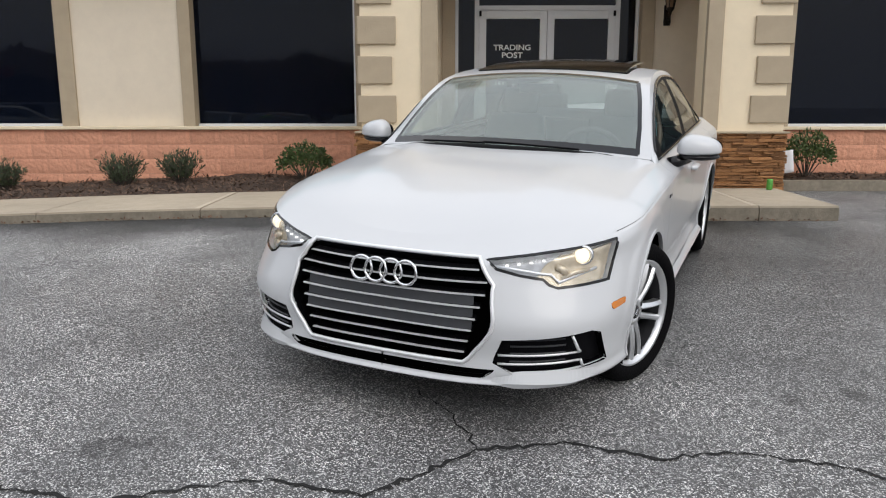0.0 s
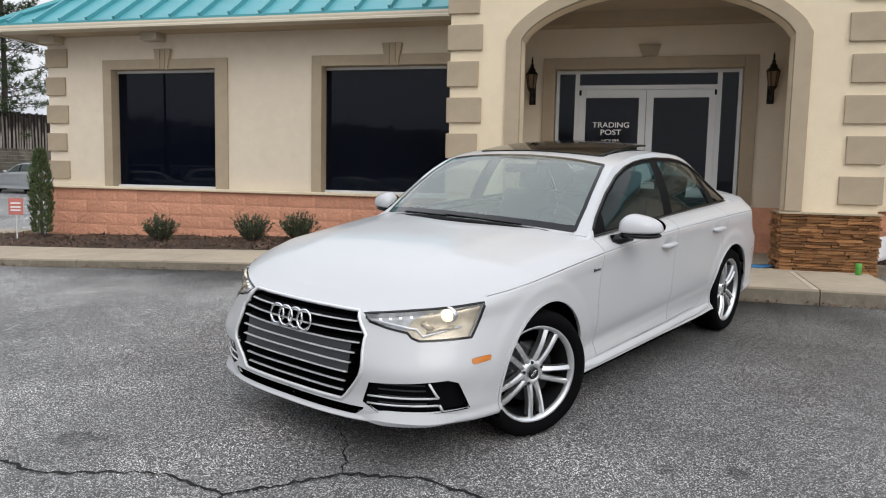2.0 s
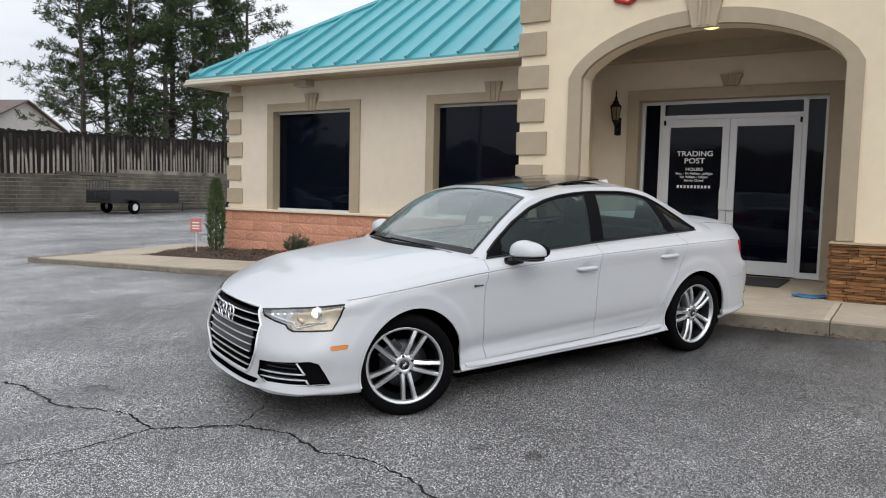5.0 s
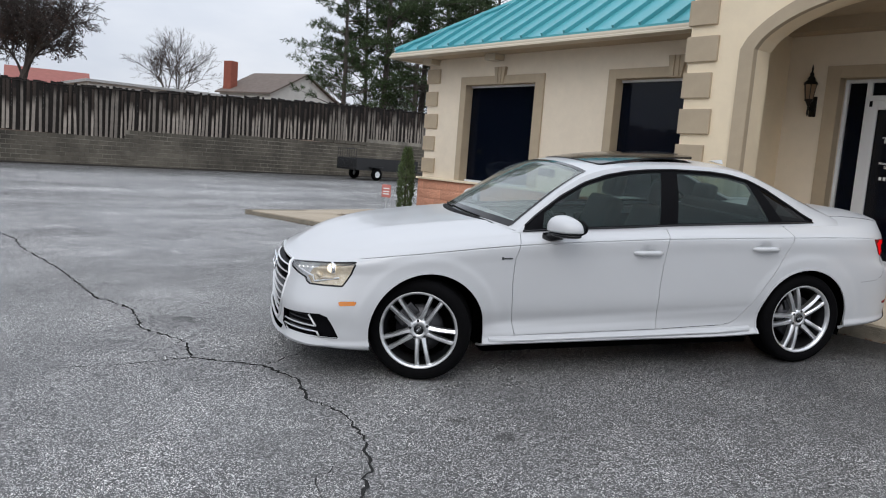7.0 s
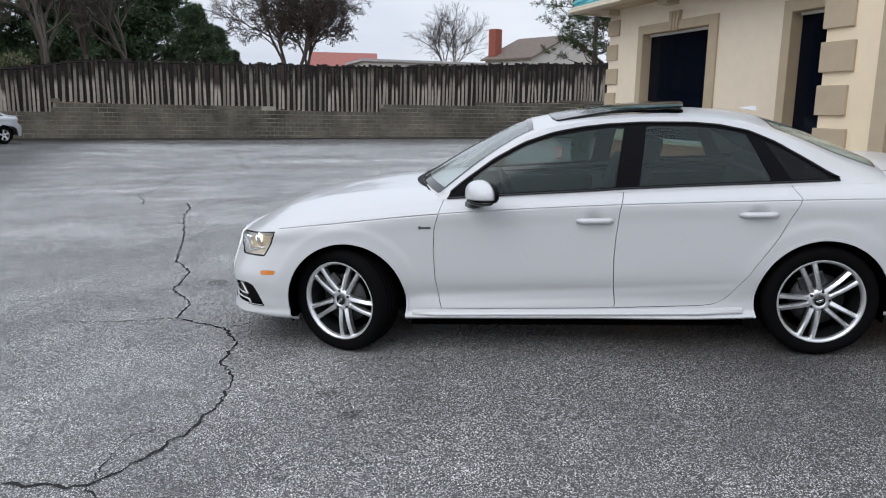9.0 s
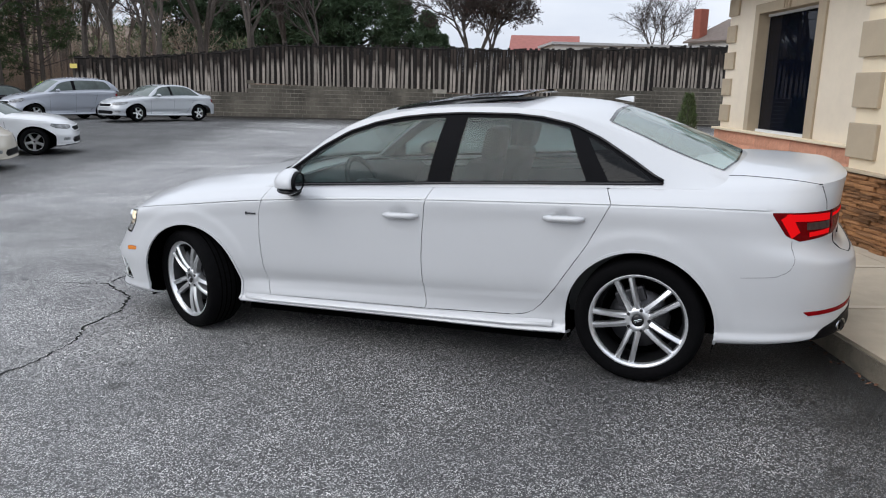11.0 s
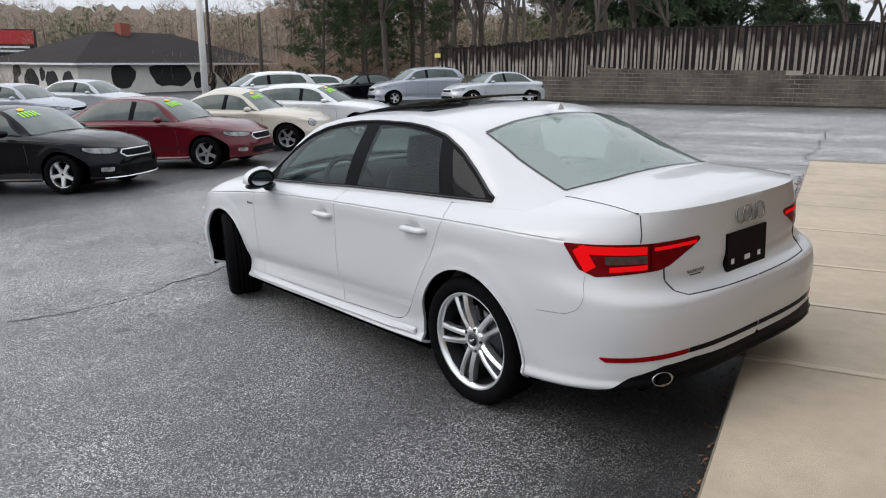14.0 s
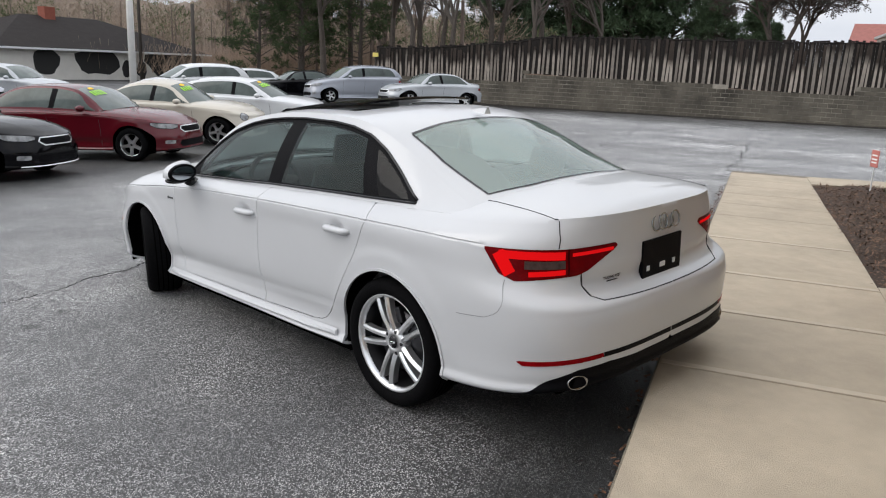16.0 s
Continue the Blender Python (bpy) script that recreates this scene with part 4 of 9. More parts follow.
def rail_pt(r, a):
    """Point of a rail at the unrolled length a along the flank."""
    zs, ws, (xf, xr) = RAILS[r]
    zside, wside = list(zs[1:6][::-1]), list(ws[::-1])
    if a > 1.5:
        ph = min(1.0, (a - 1.5) / LF) * math.pi / 2
        c, s = max(0.0, math.cos(ph)), math.sin(ph)
        nf = NOSE_N[r]
        return (1.5 + (xf - 1.5) * s ** (2 / nf), ws[0] * c ** (2 / nf), zs[1] + (zs[0] - zs[1]) * math.sin(ph) ** 1.2)
    if a < -1.55:
        ph = min(1.0, (-1.55 - a) / LR) * math.pi / 2
        c, s = max(0.0, math.cos(ph)), math.sin(ph)
        return (-1.55 + (xr + 1.55) * s ** (2 / TAIL_N[r]), ws[4] * c ** (2 / TAIL_N[r]), zs[5] + (zs[6] - zs[5]) * math.sin(ph) ** 1.2)
    return (a, hermite(a, SX, wside), hermite(a, SX, zside))


COLS = {}


def col(a):
    k = round(a, 5)
    if k not in COLS:
        COLS[k] = list(zip(*[rail_pt(r, a) for r in range(NRAIL)]))
    return COLS[k]


def skin(a, z):
    """Point of the flank, nose or tail at the unrolled length a and height z; a sharp groove runs under the shoulder of the flank."""
    xs, ys, zs = col(a)
    y = hermite(z, zs, ys)
    if -2.05 < a < 1.86:
        y -= 0.0075 * math.exp(-((z - zs[9] + 0.0047) / 0.0030) ** 2) * smooth01((a + 2.05) / .1) * smooth01((1.86 - a) / .1)
    x = hermite(z, zs, xs)
    for cx in ARCHES:
        d = math.hypot(x - cx, z - ARCH_Z) - ARCH_R
        if d < .13 and z > .30:
            y += .007 * (1 - smooth01((d - .07) / .05)) * smooth01((z - .30) / .12)
    for hx, hz in HANDLES:
        q = ((x - hx + .105) / .068) ** 2 + ((z - hz - .012) / .040) ** 2
        if q < 1:
            y -= .018 * (1 - q)
    # the lower door swells outwards below a soft crease that rises to the rear
    if -1.1 < a < 1.05:
        zc = .352 + (.944 - a) * .038
        y += .010 * smooth01((zc + .012 - z) / .035) * (1 - smooth01((zc - .06 - z) / .06)) * smooth01((a + 1.1) / .2) * smooth01((1.05 - a) / .15)
    return (x, y, z)


def skin_n(a, z):
    p = Vector(skin(a, z))
    e = 0.006
    da = Vector(skin(a + e, z)) - Vector(skin(a - e, z))
    dz = Vector(skin(a, z + e)) - Vector(skin(a, z - e))
    n = da.cross(dz)
    n = n.normalized() if n.length > 1e-9 else Vector((1, 0, 0))
    if n.dot(p - Vector((p.x * 0.5, 0, z))) < 0:
        n = -n
    return p, n


def off(a, z, d):
    p, n = skin_n(a, z)
    return tuple(p + n * d)


def a_front(y, z):
    """Unrolled length at which the nose has the half width y at height z."""
    lo, hi = 1.5, 1.5 + LF
    for _ in range(30):
        m = (lo + hi) / 2
        lo, hi = (m, hi) if skin(m, z)[1] > y else (lo, m)
    return lo


def a_rear(y, z):
    lo, hi = -1.55 - LR, -1.55
    for _ in range(30):
        m = (lo + hi) / 2
        lo, hi = (lo, m) if skin(m, z)[1] > y else (m, hi)
    return lo


def a_front_x(x, z):
    """Unrolled length at which the nose reaches x at height z."""
    lo, hi = 1.5, 1.5 + LF
    for _ in range(30):
        m = (lo + hi) / 2
        lo, hi = (m, hi) if skin(m, z)[0] < x else (lo, m)
    return lo


def a_rear_x(x, z):
    lo, hi = -1.55 - LR, -1.55
    for _ in range(30):
        m = (lo + hi) / 2
        lo, hi = (m, hi) if skin(m, z)[0] < x else (lo, m)
    return lo


def unroll(q):
    """Unrolled place of a point given by x and height on the flank."""
    x, z = q
    return (a_front_x(x, z), z) if x > 1.5 else (a_rear_x(x, z), z) if x < -1.55 else (x, z)


def inside(p, poly):
    x, y = p
    c = False
    for (x0, y0), (x1, y1) in zip(poly, poly[1:] + poly[:1]):
        if (y0 > y) != (y1 > y) and x < (x1 - x0) * (y - y0) / (y1 - y0) + x0:
            c = not c
    return c


def nearest(p, poly):
    best, bd = p, 1e9
    for (x0, y0), (x1, y1) in zip(poly, poly[1:] + poly[:1]):
        dx, dy = x1 - x0, y1 - y0
        t = min(1, max(0, ((p[0] - x0) * dx + (p[1] - y0) * dy) / (dx * dx + dy * dy + 1e-12)))
        q = (x0 + t * dx, y0 + t * dy)
        d = math.hypot(p[0] - q[0], p[1] - q[1])
        if d < bd:
            best, bd = q, d
    return best, bd


def arc_poly(cx, cz, r, n=64):
    return [(cx + r * math.cos(2 * math.pi * k / n), cz + r * math.sin(2 * math.pi * k / n)) for k in range(n)]


def cut(grid, fn, regions, gap=0.0022):
    """Split a grid of parameters into regions with clean edges. Returns name -> (points, faces)."""
    nu, nv = len(grid), len(grid[0])
    boxes = {k: (min(p[0] for p in q), max(p[0] for p in q), min(p[1] for p in q), max(p[1] for p in q)) for k, q in regions.items()}
    owner, uses = {}, {}
    for i in range(nu - 1):
        for j in range(nv - 1):
            cs = (grid[i][j], grid[i + 1][j], grid[i + 1][j + 1], grid[i][j + 1])
            c = (sum(p[0] for p in cs) / 4, sum(p[1] for p in cs) / 4)
            own = ""
            for k, q in regions.items():
                b = boxes[k]
                if b[0] <= c[0] <= b[1] and b[2] <= c[1] <= b[3] and inside(c, q):
                    own = k
                    break
            owner[i, j] = own
            for v in ((i, j), (i + 1, j), (i + 1, j + 1), (i, j + 1)):
                uses.setdefault(v, {}).setdefault(own, []).append(c)
    made = {}
    for own in set(owner.values()):
        idx, pts, faces = {}, [], []
        for (i, j), o in owner.items():
            if o != own:
                continue
            f = []
            for v in ((i, j), (i + 1, j), (i + 1, j + 1), (i, j + 1)):
                if v not in idx:
                    p = grid[v[0]][v[1]]
                    others = [k for k in uses[v] if k != own]
                    if others:
                        tests = ([own] if own else []) + [k for k in others if k]
                        q, d, near = min(((*nearest(p, regions[t]), t) for t in tests), key=lambda s: s[1])
                        g = gap if "door" in near else min(gap, 0.0005)
                        cc = uses[v][own]
                        m = (sum(s[0] for s in cc) / len(cc) - q[0], sum(s[1] for s in cc) / len(cc) - q[1])
                        l = math.hypot(*m) or 1
                        p = (q[0] + m[0] / l * g, q[1] + m[1] / l * g)
                    idx[v] = len(pts)
                    pts.append(fn(*p))
                f.append(idx[v])
            faces.append(tuple(f))
        made[own] = (pts, faces)
    return made


def mirrored(pts, faces):
    n = len(pts)
    return ([*pts, *[(x, -y, z) for x, y, z in pts]], [*faces, *[tuple(v + n for v in f[::-1]) for f in faces]])


def weld(ob, dist=0.0015):
    bm = bmesh.new()
    bm.from_mesh(ob.data)
    bmesh.ops.remove_doubles(bm, verts=bm.verts[:], dist=dist)
    bmesh.ops.recalc_face_normals(bm, faces=bm.faces[:])
    bm.to_mesh(ob.data)
    bm.free()
    ob.data.shade_smooth()
    return ob


def thick(ob, d=0.012):
    """Give a panel its folded edge."""
    s = ob.modifiers.new("edge", "SOLIDIFY")
    s.thickness, s.offset, s.use_rim = d, -1.0, True
    e = ob.modifiers.new("crisp", "EDGE_SPLIT")
    e.split_angle = radians(42)
    return ob


def shell(name, data, material, parent, label="", both=True, edge=0.012):
    pts, faces = mirrored(*data) if both else data
    ob = weld(mesh_part(name, pts, faces, material, parent, label, True), 1e-4 if both else 1e-5)
    return thick(ob, edge) if edge else ob


CAR = empty("sedan", CAR_M, "white four-door sedan with silver alloy wheels and tilted sunroof", "car")

# flank, nose and tail

FY = lambda pts: [(a_front(y, z), z) for y, z in pts]
RY = lambda pts: [(a_rear(y, z), z) for y, z in pts]
AEND, AREAR = 1.5 + LF, -1.55 - LR
P_LAMP = FY([(.398, .696), (.60, .722)]) + [(a_front_x(1.842, .755), .755), (a_front_x(1.848, .735), .738), (a_front_x(1.925, .60), .606)] + FY([(.660, .594), (.628, .606), (.606, .626), (.52, .642), (.44, .664)])
P_GRILLE = [(a_front(.368, .700), .700), (a_front(.438, .605), .605), (a_front(.368, .322), .322), (a_front(.345, .302), .302), (AEND + .2, .302), (AEND + .2, .700)]
P_FOG = FY([(.491, .404), (.79, .430), (.815, .414), (.83, .280), (.535, .266), (.457, .308)])
P_SLOT = [(a_front(.47, .281), .281), (a_front(.42, .243), .243), (AEND + .2, .243), (AEND + .2, .281)]
P_MARK = [(a_front_x(x, z), z) for x, z in ((1.948, .516), (1.845, .522), (1.842, .497), (1.945, .488))]
P_TAIL = [(a_rear_x(-2.0, .908), .910)] + RY([(.62, .897), (.375, .899), (.352, .887), (.385, .864), (.53, .795), (.58, .778)]) + [(a_rear_x(-2.13, .77), .770), (a_rear_x(-2.07, .80), .80)]
P_TDARK = RY([(.585, .868), (.44, .866), (.395, .866), (.535, .800), (.580, .782)])
P_DIFF = [(a_rear(.845, .245), .245), (a_rear(.81, .30), .30), (a_rear(.755, .350), .350), (a_rear(.64, .390), .390), (a_rear(.48, .398), .398), (a_rear(.3, .388), .388), (AREAR - .2, .385), (AREAR - .2, .1), (a_rear(.87, .1), .1)]
P_REFL = [(a_rear(.835, .434), .434), (a_rear(.52, .446), .446), (a_rear(.52, .425), .425), (a_rear(.82, .414), .414)]
P_FDOOR = [(.805, .278), (.818, .33), (.838, .467), (.845, .643), (.835, .782), (.803, .885), (.775, .957), (.75, 1.2), (-.34, 1.2), (-.289, 1.0), (-.255, .886), (-.234, .721), (-.223, .587), (-.224, .451), (-.238, .285)]
P_RDOOR = [(-.238, .285), (-.224, .451), (-.223, .587), (-.234, .721), (-.255, .886), (-.289, 1.0), (-.34, 1.2), (-1.12, 1.2), (-1.214, 1.023), (-1.266, .93), (-1.148, .714), (-.979, .467), (-.905, .372), (-.862, .333), (-.815, .310), (-.75, .298)]
REG = {"arch_f": [unroll(q) for q in arc_poly(ARCHES[0], ARCH_Z, ARCH_R)], "arch_r": [unroll(q) for q in arc_poly(ARCHES[1], ARCH_Z, ARCH_R)], "lamp": P_LAMP, "grille": P_GRILLE, "fog": P_FOG,
       "slot": P_SLOT, "tdark": P_TDARK, "tail": P_TAIL, "mark": P_MARK, "refl": P_REFL, "diff": P_DIFF, "fdoor": P_FDOOR, "rdoor": P_RDOOR}
nsub = 6
AS_ = [*np.arange(AREAR, -.98, .0125), *np.arange(-.98, .98, .028), *np.arange(.98, AEND - .012, .0125), AEND]
na = len(AS_) - 1
grid = []
for i in range(na + 1):
    a = float(AS_[i])
    zs = col(a)[2]
    g = []
    for r in range(NRAIL - 1):
        for k in range(nsub):
            g.append((a, zs[r] + (zs[r + 1] - zs[r]) * k / nsub))
    g.append((a, zs[-1]))
    grid.append(g)
pieces = cut(grid, skin, REG)

# bonnet and boot lid, from the top rail to the middle
HOOD_Z = ([0.80, 1.0, 1.3, 1.7, 1.95, 2.125], [1.000, .990, .965, .907, .836, .752])
BOOT_Z = ([-2.372, -2.335, -2.2, -1.95, -1.86, -1.7, -1.5], [1.030, 1.051, 1.073, 1.090, 1.092, 1.06, 1.0])


def top_patch(a0, a1, cols, prof, power):
    pts, faces, m = [], [], 14
    cols = [a for a in cols if a0 <= a <= a1]
    n = len(cols) - 1
    for a in cols:
        x, y, z = rail_pt(NRAIL - 1, a)
        zc = hermite(x, *prof)
        for k in range(m + 1):
            t = k / m
            yy = y * (1 - t)
            crease = 0.006 * math.exp(-((yy - (0.50 - 0.10 * (x - 0.9))) / 0.035) ** 2) if x > 0 else 0.0
            pts.append((x, yy, z + (zc - z) * (1 - (1 - t) ** power) + crease * min(1, max(0, (2.0 - x) * 3))))
    for i in range(n):
        for k in range(m):
            q = i * (m + 1) + k
            faces.append((q, q + 1, q + m + 2, q + m + 1))
    return pts, faces


hood = top_patch(0.72, AEND + 1, [g[0][0] for g in grid], HOOD_Z, 3.0)
boot = top_patch(AREAR - 1, -1.46, [g[0][0] for g in grid], BOOT_Z, 3.0)
pts, faces = pieces[""]
for d in (hood, boot):
    n0 = len(pts)
    pts, faces = pts + d[0], faces + [tuple(v + n0 for v in f[::-1]) for f in d[1]]
shell("body", (pts, faces), M_PAINT, CAR, "glossy white painted body", True, 0.014)
for s in (1, -1):
    for key, nm in (("fdoor", "front_door"), ("rdoor", "rear_door")):
        pts, faces = pieces[key]
        if s < 0:
            pts, faces = [(x, -y, z) for x, y, z in pts], [f[::-1] for f in faces]
        d = shell(nm, (pts, faces), M_PAINT, CAR, "glossy white door panel", False, 0.02)
        hx, hz = HANDLES[0 if key == "fdoor" else 1]
        pull = bmesh.new()
        ring = []
        for k in range(13):
            u = k / 12
            x = hx - 0.215 * u
            y0 = skin(hx, hz)[1] * (1 - u) + skin(hx - .215, hz)[1] * u
            lift = 0.030 * min(1, math.sin(math.pi * min(max(u, .02), .98)) * 2.2)
            h = 0.0165 * (0.55 + 0.45 * min(1, 6 * u, 6 * (1 - u) + .2))
            ring.append([pull.verts.new((x, s * (y0 + yy), hz + zz)) for yy, zz in
                         ((-.004, -h), (lift * .8, -h), (lift + .008, -h * .4), (lift + .008, h * .5), (lift * .7, h), (-.004, h))])
        for p, q in zip(ring, ring[1:]):
            for k in range(6):
                pull.faces.new((p[k], q[k], q[(k + 1) % 6], p[(k + 1) % 6]))
        pull.faces.new(ring[0])
        pull.faces.new(ring[-1][::-1])
        bmesh.ops.recalc_face_normals(pull, faces=pull.faces[:])
        part("handle", pull, M_PAINT, d, "white pull handle", True)


def ribbon(name, path, fn, width, material, parent, label="", lift=0.0012, both=True, closed=False):
    """A thin raised strip along a line on a surface."""
    P = [Vector(fn(*q)) for q in path]
    pts, faces = [], []
    n = len(P)
    for i in range(n):
        d = (P[(i + 1) % n if closed else min(i + 1, n - 1)] - P[(i - 1) % n if closed else max(i - 1, 0)]).normalized()
        q = path[i]
        if fn is skin:
            nn = skin_n(*q)[1]
        else:
            nn = Vector((0, 0, 1))
        sd = d.cross(nn).normalized() * width / 2
        up = nn * lift
        for v in (P[i] - sd - nn * 0.004, P[i] - sd + up, P[i] + sd + up, P[i] + sd - nn * 0.004):
            pts.append(tuple(v))
    for i in range(n if closed else n - 1):
        j = (i + 1) % n
        for k in range(3):
            faces.append((i * 4 + k, j * 4 + k, j * 4 + k + 1, i * 4 + k + 1))
    if both:
        mesh_part(name, [(x, -y, z) for x, y, z in pts], [f[::-1] for f in faces], material, parent, label)
    return mesh_part(name, pts, faces, material, parent, label)


def densify(poly, step=0.03, closed=False):
    out = []
    seq = list(zip(poly, poly[1:] + poly[:1])) if closed else list(zip(poly, poly[1:]))
    for (x0, y0), (x1, y1) in seq:
        k = max(1, int(math.hypot(x1 - x0, y1 - y0) / step))
        out += [(x0 + (x1 - x0) * i / k, y0 + (y1 - y0) * i / k) for i in range(k)]
    return out if closed else out + [poly[-1]]


def r8z(a):
    return col(a)[2][9] - 0.004


# shut lines
ribbon("bonnet_seam", [(a, r8z(a)) for a in np.linspace(0.80, a_front_x(1.842, .75), 48)], skin, 0.003, M_SEAM, CAR)
ribbon("bumper_seam", densify([(-1.668, .600), (-1.80, .610), (a_rear_x(-2.08, .630), .630), (a_rear_x(-2.097, .645), .645), (a_rear_x(-2.097, .775), .775)]), skin, 0.0012, M_SEAM, CAR)
ribbon("boot_seam", densify([(a_rear(.66, .90), .903), (a_rear(.655, .93), .94), (a_rear(.64, 1.0), 1.012)]), skin, 0.005, M_SEAM, CAR)


def boot_pt(x, y):
    """Point of the boot lid's top."""
    lo, hi = -1.55 - LR, -1.4
    for _ in range(30):
        m = (lo + hi) / 2
        lo, hi = (m, hi) if rail_pt(NRAIL - 1, m)[0] < x else (lo, m)
    _, yr, zr = rail_pt(NRAIL - 1, lo)
    t = max(0.0, 1 - y / yr)
    return (x, y, zr + (hermite(x, *BOOT_Z) - zr) * (1 - (1 - t) ** 3.0) + .001)


BX_ = skin(a_rear(.64, 1.0), 1.012)
ribbon("boot_seam", densify([(-1.74, .60), (-1.9, .622), (-2.05, .632), (BX_[0] + .02, .640), (BX_[0], .638)], .04), boot_pt, 0.002, M_SEAM, CAR, lift=.0015)
for x in ARCHES:
    ribbon("arch_lip", [unroll((x + (ARCH_R + .002) * math.cos(t), ARCH_Z + (ARCH_R + .002) * math.sin(t))) for t in np.linspace(-.22, math.pi + .22, 72)], skin, .013, M_PAINT, CAR, "", .006)
ribbon("boot_seam", densify([(a_rear(.56, .785), .785), (a_rear(.555, .73), .73), (a_rear(.54, .69), .69), (a_rear(.50, .672), .672), (AREAR + 1e-5, .660)]), skin, 0.006, M_SEAM, CAR)

# blade along the foot of the sill
for s in (1, -1):
    bm = bmesh.new()
    rows = []
    for k in range(41):
        u = k / 40
        x = .985 - 1.955 * u
        y0 = skin(x, .25)[1]
        w = min(1.0, k / 3, (40 - k) / 5)
        d, zt = .004 + .016 * w, .262 + .006 * u + .012 * smooth01((u - .85) / .15)
        rows.append([bm.verts.new((x, s * (y0 + yy), zz)) for yy, zz in ((-.012, zt + .014), (d * .55, zt + .002), (d, zt - .010), (d * .9, zt - .018), (-.012, zt - .030))])
    for p, q in zip(rows, rows[1:]):
        for i in range(4):
            bm.faces.new((p[i], p[i + 1], q[i + 1], q[i]))
    bm.faces.new(rows[0])
    bm.faces.new(rows[-1][::-1])
    bmesh.ops.recalc_face_normals(bm, faces=bm.faces[:])
    part("sill_blade", bm, M_PAINT, CAR, "white blade along the sill")

# black liner behind all gaps
lin = bmesh.new()
box(lin, -1.0, 1.0, -.82, .82, .16, .60)
box(lin, -2.05, 2.15, -.50, .50, .17, .26)
box(lin, 1.0, 1.04, -.72, .72, .22, .86)
box(lin, 1.72, 1.98, -.62, .62, .22, .66)
box(lin, -2.22, -1.02, -.60, .60, .22, .80)
part("underbody", lin, M_DARK, CAR, "dark underbody")
for x in ARCHES:
    for s in (1, -1):
        b = bmesh.new()
        n = 30
        prof = [(ARCH_R + .004, s * .865), (ARCH_R + .012, s * .55), (.05, s * .54)]
        rings = [[b.verts.new((x + r * math.cos(math.radians(-20 + 220 * k / n)), y, ARCH_Z + r * math.sin(math.radians(-20 + 220 * k / n)))) for k in range(n + 1)] for r, y in prof]
        for p, q in zip(rings, rings[1:]):
            for k in range(n):
                b.faces.new((p[k], p[k + 1], q[k + 1], q[k]))
        part("wheel_well", b, M_DARK, CAR, "black wheel-arch liner", True)

# ---- cabin: belt, roof side and middle rails ----
UX_B = [.86, .62, .36, .08, -.25, -.68, -1.05, -1.35, -1.56, -1.74]
UC = [(.80, .775, .952), (.61, .725, 1.108), (.40, .680, 1.250), (.18, .645, 1.340), (-.2, .616, 1.391), (-.65, .606, 1.394), (-1.0, .606, 1.352), (-1.30, .622, 1.238), (-1.57, .655, 1.112), (-1.82, .70, 1.018)]
UT = [(1.0, 0, .998), (.72, 0, 1.160), (.42, 0, 1.310), (.20, 0, 1.385), (-.25, 0, 1.426), (-.7, 0, 1.428), (-1.08, 0, 1.395), (-1.36, 0, 1.318), (-1.64, 0, 1.205), (-1.88, 0, 1.092)]
US = list(range(10))


def cab_b(u):
    x = hermite(u, US, UX_B)
    p = rail_pt(NRAIL - 1, max(-1.9, x))
    return Vector((x, p[1], p[2]))


def cab_c(u):
    return Vector([hermite(u, US, [p[k] for p in UC]) for k in range(3)])


def cab_t(u):
    return Vector([hermite(u, US, [p[k] for p in UT]) for k in range(3)])


def cab_side(u, q):
    b, c = cab_b(u), cab_c(u)
    p = b.lerp(c, q)
    p.y += 0.022 * math.sin(math.pi * q) * min(1, (c.z - b.z) / 0.3)
    return tuple(p)


def cab_top(u, s):
    s = min(1.0, max(0.0, s))
    c, t = cab_c(u), cab_t(u)
    e = 1 - (1 - s) ** 2.1
    return (c.x + (t.x - c.x) * e, c.y * (1 - s), c.z + (t.z - c.z) * e)


def side_uq(x, z):
    u, q = 4.0, .5
    for _ in range(40):
        p = cab_side(u, q)
        e = 1e-3
        px, pq = cab_side(u + e, q), cab_side(u, q + e)
        j = np.array([[(px[0] - p[0]) / e, (pq[0] - p[0]) / e], [(px[2] - p[2]) / e, (pq[2] - p[2]) / e]])
        d = np.linalg.lstsq(j, np.array([x - p[0], z - p[2]]), rcond=None)[0]
        u, q = min(9, max(0, u + max(-.6, min(.6, d[0])))), min(1, max(-.05, q + max(-.3, min(.3, d[1]))))
    return (u, q)


DLO_TOP = [(.74, .985), (.655, 1.052), (.468, 1.178), (.293, 1.266), (.122, 1.318), (-.045, 1.346), (-.21, 1.360), (-.41, 1.366), (-.695, 1.358), (-.853, 1.341), (-1.02, 1.303), (-1.168, 1.236), (-1.327, 1.140), (-1.45, 1.060), (-1.50, 1.035)]
DLO_BOT = [(-1.505, 1.020), (-1.236, 1.015), (-.8, 1.007), (-.29, .993), (-.02, .981), (.3, .970), (.588, .959), (.76, .950)]


def dlo(x, top):
    xs = sorted(DLO_TOP if top else DLO_BOT)
    return interp(x, [p[0] for p in xs], [p[1] for p in xs])


def pane_poly(corners):
    return [side_uq(x, z) for x, z in corners]


def strip_poly(x0t, x0b, x1t, x1b, inset=0.022):
    """Outline of a side window between two slanted edges, from front to rear."""
    n = 9
    top = [x0t + (x1t - x0t) * k / n for k in range(n + 1)]
    bot = [x1b + (x0b - x1b) * k / n for k in range(n + 1)]
    return pane_poly([(x, dlo(x, True) - inset) for x in top] + [(x, dlo(x, False) + inset * .6) for x in bot])


